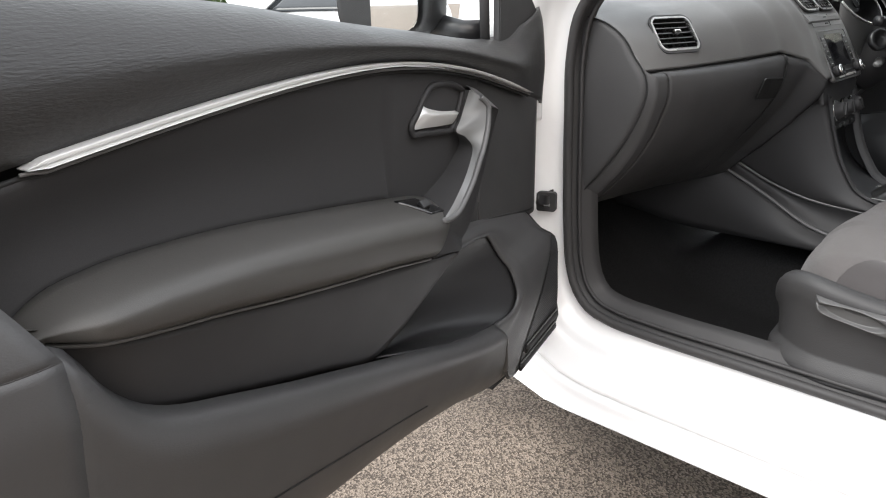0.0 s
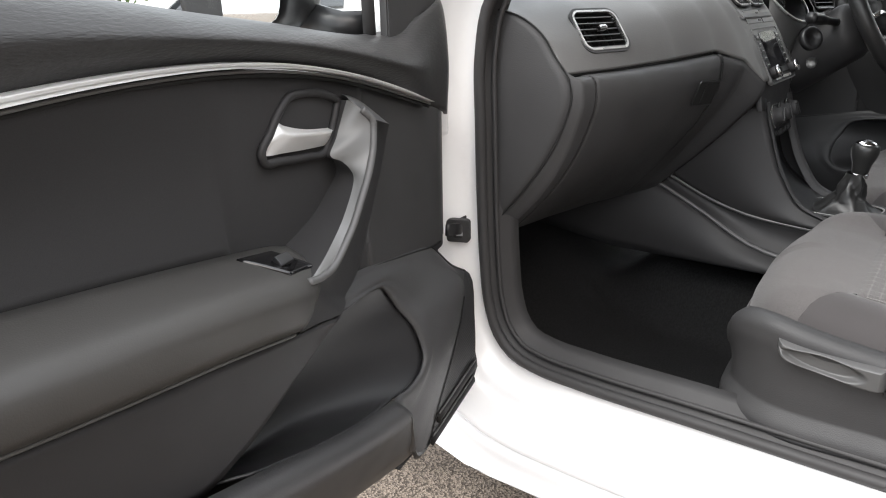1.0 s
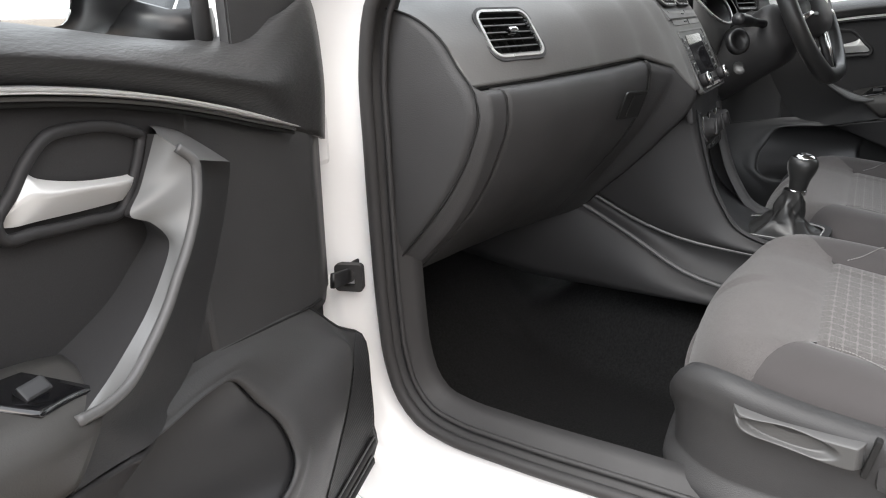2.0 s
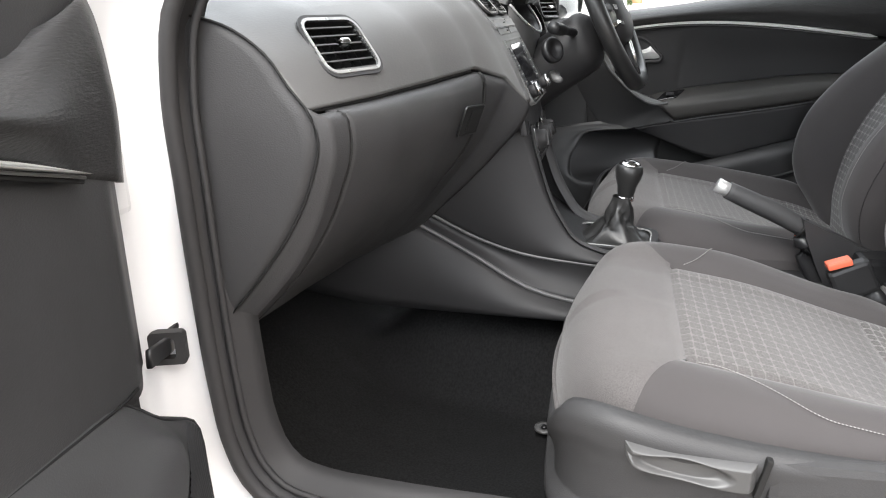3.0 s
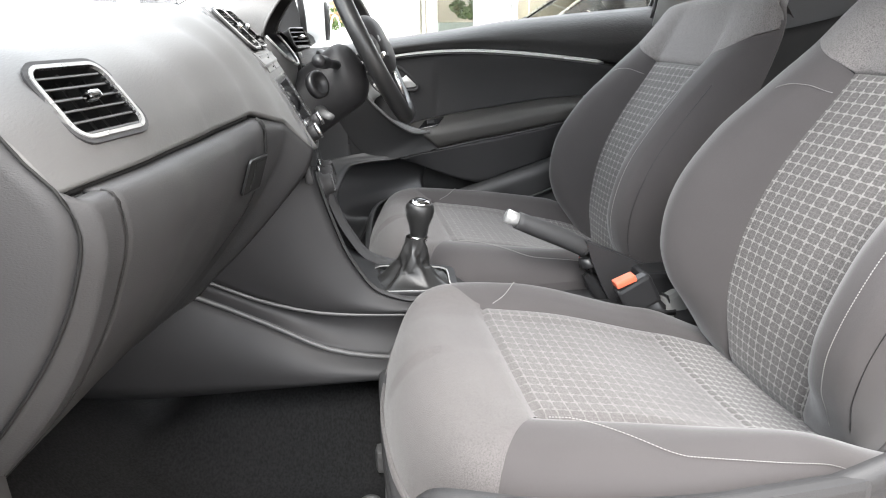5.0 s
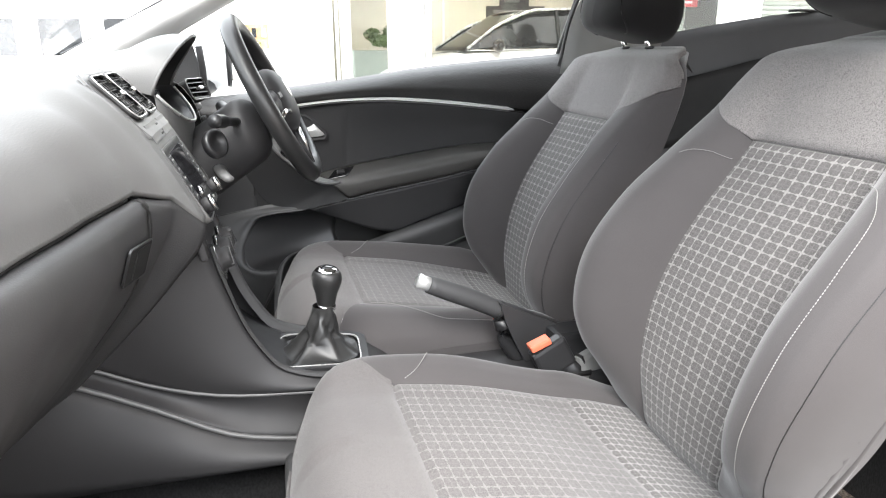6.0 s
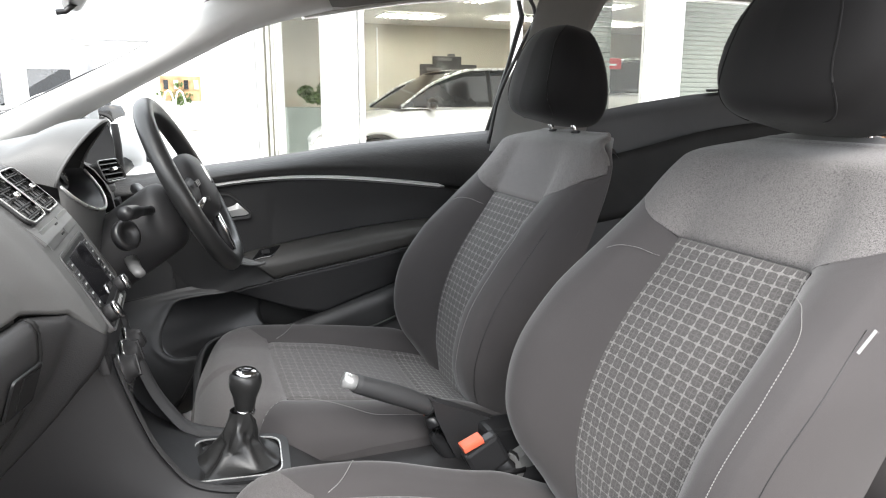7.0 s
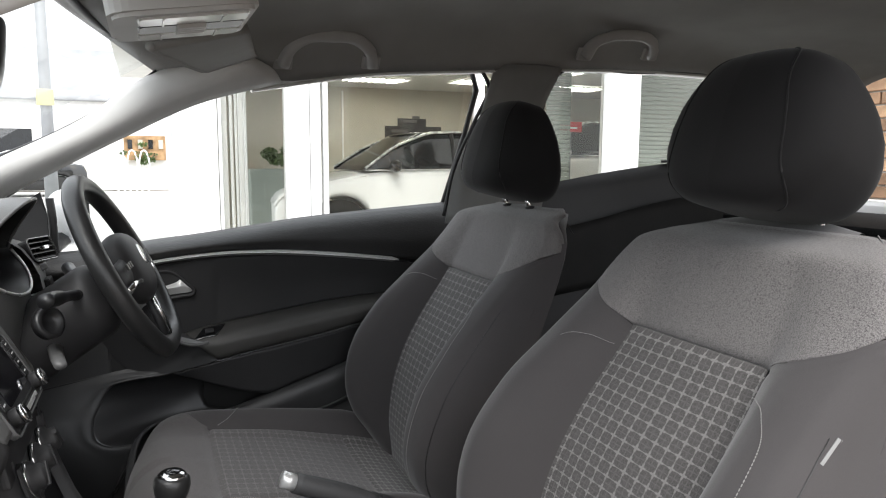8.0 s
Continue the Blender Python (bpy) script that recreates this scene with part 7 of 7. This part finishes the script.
for k, (yy, zz, w) in enumerate(((-4.5, 1.9, 0.28), (-4.62, 1.97, 0.14), (-4.3, 1.72, 0.3))):
    block("board_relief", (0.02, w, 0.05), pose(11.095, yy, zz), GREY_PLASTIC, pic, "", 0.004)
# roller shutters behind the glass
for y0, y1, x in ((-4.72, -5.08, 6.7), (-5.65, -7.8, 6.7)):
    sh = thing("roller_shutter", (x, (y0 + y1) / 2, 0.0), "grey-green slatted roller shutter behind the glass", "shutter", "shutters")
    for k in range(40):
        z = 0.06 + 0.06 * k
        tube("slat", [(x, y0, z), (x, y1, z)], 0.030, SHUTTER, sh, seg=8, wide=0.35, up=(0, 0, 1))
sg = thing("red_sign", (7.2, -5.38, 1.62), "small red sign behind the window", "sign")
block("panel", (0.03, 0.34, 0.14), pose(7.2, -5.42, 1.66), RED_SIGN, sg, "", 0.004)
block("text_bar", (0.004, 0.18, 0.022), pose(7.183, -5.42, 1.645), WHITE_FRAME, sg, "", 0)
block("sign_post", (0.03, 0.03, 1.6), pose(7.22, -5.42, 0.80), STEEL_POLE, sg, "", 0.004)


def leaf_cloud(name, centre, size, count, leaf, seed, parent, mat=LEAF, lab=""):
    rng = random.Random(seed)
    v, f = [], []
    lumps = [(rng.gauss(0, 0.45), rng.gauss(0, 0.45), rng.gauss(0, 0.4), rng.uniform(0.25, 0.5)) for _ in range(9)]
    for _ in range(count):
        a, b, c, r = rng.choice(lumps)
        d = Vector((rng.gauss(0, 1), rng.gauss(0, 1), rng.gauss(0, 1))).normalized() * r * rng.uniform(0.5, 1.0)
        p = Vector((centre[0] + (a + d.x) * size[0], centre[1] + (b + d.y) * size[1], centre[2] + (c + d.z) * size[2]))
        u = Vector((rng.gauss(0, 1), rng.gauss(0, 1), rng.gauss(0, 1))).normalized() * leaf
        w = u.cross(Vector((rng.gauss(0, 1), rng.gauss(0, 1), rng.gauss(0, 1)))).normalized() * leaf * 0.5
        k = len(v)
        v += [tuple(p - u), tuple(p + w), tuple(p + u), tuple(p - w)]
        f.append((k, k + 1, k + 2, k + 3))
    ob = emit(name, v, f, mat, parent, lab, False)
    return ob


pl = thing("planter", (7.6, -1.35, 0.0), "tall grey-green planter box with low bushy plants", "plant")
block("box", (0.35, 0.62, 0.98), pose(7.6, -1.45, 0.59), SHUTTER, pl, "tall grey-green planter box", 0.02, taper=(1.05, 1.05))
leaf_cloud("foliage", (7.6, -1.44, 1.24), (0.17, 0.22, 0.14), 900, 0.030, 4, pl, LEAF, "bushy leaves")


def parked_car(name, m, paint, label, roof_paint=None, mirror_paint=None):
    """A hatchback: x ahead, y to its left, 4 m long, stands on z 0."""
    car = thing(name, (0, 0, 0), label, "car", "parked cars", turn=m)
    VIEW[0] = Vector((0, 20, 4))
    for s in (-1, 1):
        def flank(p, t, s=s):
            x = 2.0 - 4.0 * p
            top = float(np.interp(x, [-2.0, -1.9, -1.5, -0.6, 0.5, 1.0, 1.6, 1.96, 2.0], [0.75, 0.98, 1.03, 1.0, 0.965, 0.93, 0.82, 0.66, 0.55]))
            low = 0.20
            for cx in (1.25, -1.22):
                d = abs(x - cx)
                if d < 0.36:
                    low = max(low, 0.30 + math.sqrt(0.36**2 - d * d) * 1.0)
            z = low + (top - low) * t
            round_end = 1 - 0.25 * smooth_step(1.4, 2.0, abs(x)) ** 2
            return x, s * (0.84 * round_end - 0.10 * (abs(t - 0.5) * 2) ** 4 + 0.008 * math.sin(6 * t)), z
        VIEW[0] = Vector((0, s * 20, 2))
        surface("flank", flank, 90, 12, paint, car, "smooth painted body side", 0.02)

        def side_glass(p, t, s=s):
            x = 0.95 - 2.55 * p
            lo = 0.97 + 0.03 * p
            hi = float(np.interp(x, [-1.6, -1.3, -0.6, 0.1, 0.55, 0.95], [1.06, 1.36, 1.45, 1.42, 1.25, 0.985]))
            z = lo + (hi - lo) * t
            return x, s * (0.75 - 0.16 * (z - 0.97) / 0.48), z
        surface("side_window", side_glass, 40, 6, DARK_GLASS, car, "dark side window", 0.01)
        tube("window_bar", [tuple(np.array(side_glass(k, 1.0)) + (0, s * 0.014, 0.010)) for k in np.linspace(0.0, 1.0, 24)], 0.016, SILVER, car, "silver window frame strip", seg=8)
        tube("belt_strip", [tuple(np.array(side_glass(k, 0.0)) + (0, s * 0.008, 0)) for k in np.linspace(0, 1, 16)], 0.010, CHROME, car, "chrome belt strip", seg=6)
        tube("pillar", [side_glass(0.46, 0.0), side_glass(0.46, 1.0)], 0.025, SMOOTH_BLACK, car, "black pillar", seg=8)
        bmx = bmesh.new()
        bmesh.ops.create_uvsphere(bmx, u_segments=16, v_segments=10, radius=1)
        for v in bmx.verts:
            v.co = Vector((v.co.x * 0.07, v.co.y * 0.11, v.co.z * 0.075))
        bmx.transform(Matrix.Translation((0.62, s * 0.92, 1.02)))
        part("door_mirror", bmx, mirror_paint or paint, car, "painted door mirror")
        for cx in (1.25, -1.22):
            wm = Matrix.Translation((cx, s * 0.74, 0.31)) @ Euler((radians(90), 0, 0)).to_matrix().to_4x4()
            ty = lathe("tyre", [(0.20, -0.10), (0.30, -0.10), (0.315, -0.07), (0.315, 0.07), (0.30, 0.10), (0.20, 0.10)], wm, TYRE, car, "black tyre", 32)
            lathe("rim", [(0.20, -0.085), (0.19, -0.06), (0.06, -0.07), (0.0, -0.07)], wm, SILVER, ty, "silver wheel rim", 24)
            lathe("rim", [(0.20, 0.085), (0.19, 0.06), (0.06, 0.07), (0.0, 0.07)], wm, SILVER, ty, "silver wheel rim", 24)
        plate("headlamp", [(0, 0), (0.30, 0.10), (0.32, 0.16), (0.08, 0.12)], 0.02, Matrix.Translation((1.92, s * 0.62, 0.60)) @ Matrix(((-1, 0, 0, 0), (0, 0, s, 0), (0, 1, 0, 0), (0, 0, 0, 1))), LAMP_GLASS, car, "clear headlamp", 0.004)
    VIEW[0] = Vector((0, 0, 30))
    surface("bonnet", lambda p, t: (2.0 - 1.05 * p, (t * 2 - 1) * (0.60 + 0.20 * smooth_step(0, 0.3, p)), 0.60 + 0.36 * p ** 0.45 - 0.04 * abs(t * 2 - 1) ** 3), 16, 12, paint, car, "painted bonnet", 0.02)
    surface("windscreen", lambda p, t: (0.95 - 0.75 * p, (t * 2 - 1) * (0.74 - 0.14 * p), 0.97 + 0.46 * p ** 0.9), 10, 10, DARK_GLASS, car, "dark windscreen", 0.01)
    surface("roof", lambda p, t: (0.22 - 1.60 * p, (t * 2 - 1) * 0.60, 1.43 + 0.035 * math.sin(math.pi * min(1, p * 1.1 + 0.1)) - 0.03 * abs(t * 2 - 1) ** 4 - 0.05 * p * p), 14, 10, roof_paint or paint, car, "painted roof", 0.02)
    surface("tail", lambda p, t: (-1.38 - 0.62 * p ** 1.4, (t * 2 - 1) * (0.60 + 0.14 * p), 1.40 - 0.9 * p), 12, 10, paint, car, "painted tailgate", 0.02)
    VIEW[0] = Vector((20, 0, 0.5))
    surface("bumper", lambda p, t: (2.0 - 0.10 * (t * 2 - 1) ** 2, (t * 2 - 1) * 0.66, 0.22 + 0.42 * p), 8, 12, paint, car, "painted front bumper", 0.02)
    VIEW[0] = Vector((-1.0, 0.0, 1.2))
    return car


parked_car("parked_car", Matrix.Translation((7.70, -3.35, 0.10)) @ pose(0, 0, 0, 0, 0, 90), WHITE_PAINT, "shiny white hatchback with a black roof behind the glass", CAR_BLACK, CAR_BLACK)
parked_car("parked_car", Matrix.Translation((9.3, -6.73, 0.10)) @ pose(0, 0, 0, 0, 0, 90) @ Matrix.Diagonal((1.2, 1.2, 1.2, 1)), WHITE_PAINT, "white show car with a black roof", CAR_BLACK)
parked_car("parked_car", Matrix.Translation((24.5, 3.75, 0.0)) @ pose(0, 0, 0, 0, 0, 95), CAR_BLACK, "dark car parked across the street")
parked_car("parked_car", Matrix.Translation((4.6, 7.6, 0.0)) @ pose(0, 0, 0, 0, 0, 200), WHITE_PAINT, "white car parked ahead on the forecourt")

# Slab laid over the asphalt; its pale tone stands for ground bleached by daylight.
PALED_GROUND = surface_material("daylight_paled_ground", (0.52, 0.51, 0.49), 0.85, vary=0.1, patch=1.5, grain=60, relief=0.3)
tagged(block("pavement", (26.0, 60.0, 0.02), pose(14.6, 8.0, -0.012), PALED_GROUND, None, "", 0), "ground between car and showroom, paled for strong daylight", "pavement", kind="structure")

# across the street
cafe = thing("cafe_building", (28, -0.5, 0), "cream rendered building with an orange timber shop front", "building")
block("wall", (6, 16, 3.4), pose(31.2, 4.5, 1.7), RENDERED, cafe, "cream rendered wall", 0.02)
block("shop_front", (0.3, 1.46, 0.92), pose(28.1, -0.04, 1.60), TERRACOTTA, cafe, "orange timber shop front", 0.01)
for k in range(4):
    block("shop_window", (0.08, 0.16, 0.34), pose(27.93, -0.60 + 0.36 * k, 1.74), DARK_GLASS if k % 2 else BEIGE, cafe, "small shop window", 0.005)
    block("shop_window", (0.08, 1.4, 1.3), pose(28.18, 4.4 + 2.2 * k, 1.6), DARK_GLASS, cafe, "dark shop window", 0.005)
surface("roof", lambda s, t: (27.9 + 3.3 * t, -4 + 17 * s, 3.35 + 2.2 * t), 4, 4, SLATE, cafe, "grey slate roof", 0.1)
leaf_cloud("shrub", (27.6, 0.0, 1.28), (0.2, 0.62, 0.30), 380, 0.06, 8, cafe, LEAF, "shop front shrubs")
for k in range(3):
    y = 0.77 - 0.38 * k
    hp = thing("bike_hoop", (25.5, y, 0), "white steel bike hoop", "bike stand", "bike hoops")
    tube("hoop", [(25.5, y - 0.10, GZ), (25.5, y - 0.10, 1.36), (25.5, y - 0.05, 1.48), (25.5, y + 0.05, 1.48), (25.5, y + 0.10, 1.36), (25.5, y + 0.10, GZ)], 0.03, WHITE_FRAME, hp, n=30)
pole = thing("street_lamp", (14.5, 1.70, 0), "tall grey steel street lamp post", "street lamp")
tube("post", [(14.5, 1.70, GZ), (14.5, 1.70, 2.0), (14.5, 1.70, 8.0)], lambda s: 0.13 - 0.05 * s, STEEL_POLE, pole, seg=14)
block("pole_sign", (0.06, 0.30, 0.30), pose(14.38, 1.70, 2.35), surface_material("yellow_sign", (0.75, 0.65, 0.25), 0.5, relief=0), pole, "small yellow sign", 0.01)
block("lamp_head", (0.8, 0.25, 0.12), pose(14.2, 1.70, 8.0), STEEL_POLE, pole, "", 0.03)


def tree(x, y, h, seed):
    tr = thing("tree", (x, y, 0), "leafy green street tree", "tree", "trees")
    rng = random.Random(seed)
    tk = tube("trunk", [(x, y, GZ), (x + 0.05, y, h * 0.3), (x, y + 0.1, h * 0.6)], lambda s: 0.16 * (1 - 0.6 * s), BARK, tr, n=10, seg=10)
    for k in range(6):
        g = rng.uniform(0, 6.28)
        tube("limb", [(x, y + 0.05, h * (0.35 + 0.03 * k)), (x + 0.5 * math.cos(g), y + 0.5 * math.sin(g), h * (0.5 + 0.04 * k)), (x + 1.1 * math.cos(g), y + 1.1 * math.sin(g), h * (0.62 + 0.05 * k))], lambda s: 0.06 * (1 - 0.8 * s), BARK, tk, seg=7, n=8)
    leaf_cloud("crown", (x, y, h * 0.72), (1.5, 1.5, h * 0.28), 2600, 0.12, seed + 1, tr, LEAF, "uneven leafy crown")


for x, y, h, sd in ((23, 8.5, 5.5, 12), (3.0, 12.5, 4.5, 13), (5.5, 13.5, 5.0, 14), (1.0, 13.0, 4.6, 15)):
    tree(x, y, h, sd)
hedge = tagged(leaf_cloud("hedge", (4.0, 11.0, 0.9), (2.6, 0.4, 0.7), 4000, 0.07, 21, None), "dense green clipped hedge at the forecourt edge", "hedge", kind="stuff")

# brick wall behind the car
bw = thing("brick_wall", (1.8, -3.8, 0), "brown brick wall with pale mortar", "wall", kind="structure")
block("mortar_core", (1.20, 0.20, 3.4), pose(1.80, -3.92, 1.68), MORTAR, bw, "pale mortar", 0.01)
bmb = bmesh.new()
bmesh.ops.create_cube(bmb, size=1.0)
for v in bmb.verts:
    v.co = Vector((v.co.x * 0.215, v.co.y * 0.03, v.co.z * 0.065))
bmesh.ops.bevel(bmb, geom=bmb.edges[:], offset=0.004, segments=1, affect="EDGES")
brick_me = bpy.data.meshes.new("brick")
bmb.to_mesh(brick_me)
bmb.free()
brick_me.materials.append(BRICK_MAT)
rngk = random.Random(9)
for row in range(26):
    for col in range(5):
        x = 1.29 + 0.225 * col + (0.1125 if row % 2 else 0)
        ob = new("brick", brick_me)
        ob.parent = bw
        ob.location = Vector((x, -3.812 + rngk.uniform(-0.002, 0.002), 0.95 + 0.075 * row)) - Vector((1.8, -3.8, 0))

# unseen walls, added to hold back low daylight from the west and south
WEST = surface_material("grey_light_blocker", (0.34, 0.33, 0.31), 0.9, vary=0.15, patch=1.2, grain=50, relief=0.3)
# Kept dark so that little light bounces onto the open door.
SOUTH = surface_material("dark_light_blocker", (0.17, 0.14, 0.12), 0.9, vary=0.2, patch=1.2, grain=50, relief=0.3)
tagged(block("unseen_wall_west", (0.3, 20.0, 2.0), pose(-18.0, 1.0, 0.98), WEST, None, "", 0.02), "plain unseen grey wall added to hold back low light", "wall", kind="structure")
tagged(block("unseen_wall_south", (9.3, 0.3, 5.4), pose(-2.60, -5.75, 2.68), SOUTH, None, "", 0.02), "plain unseen dark wall added to cut light behind the car", "wall", kind="structure")
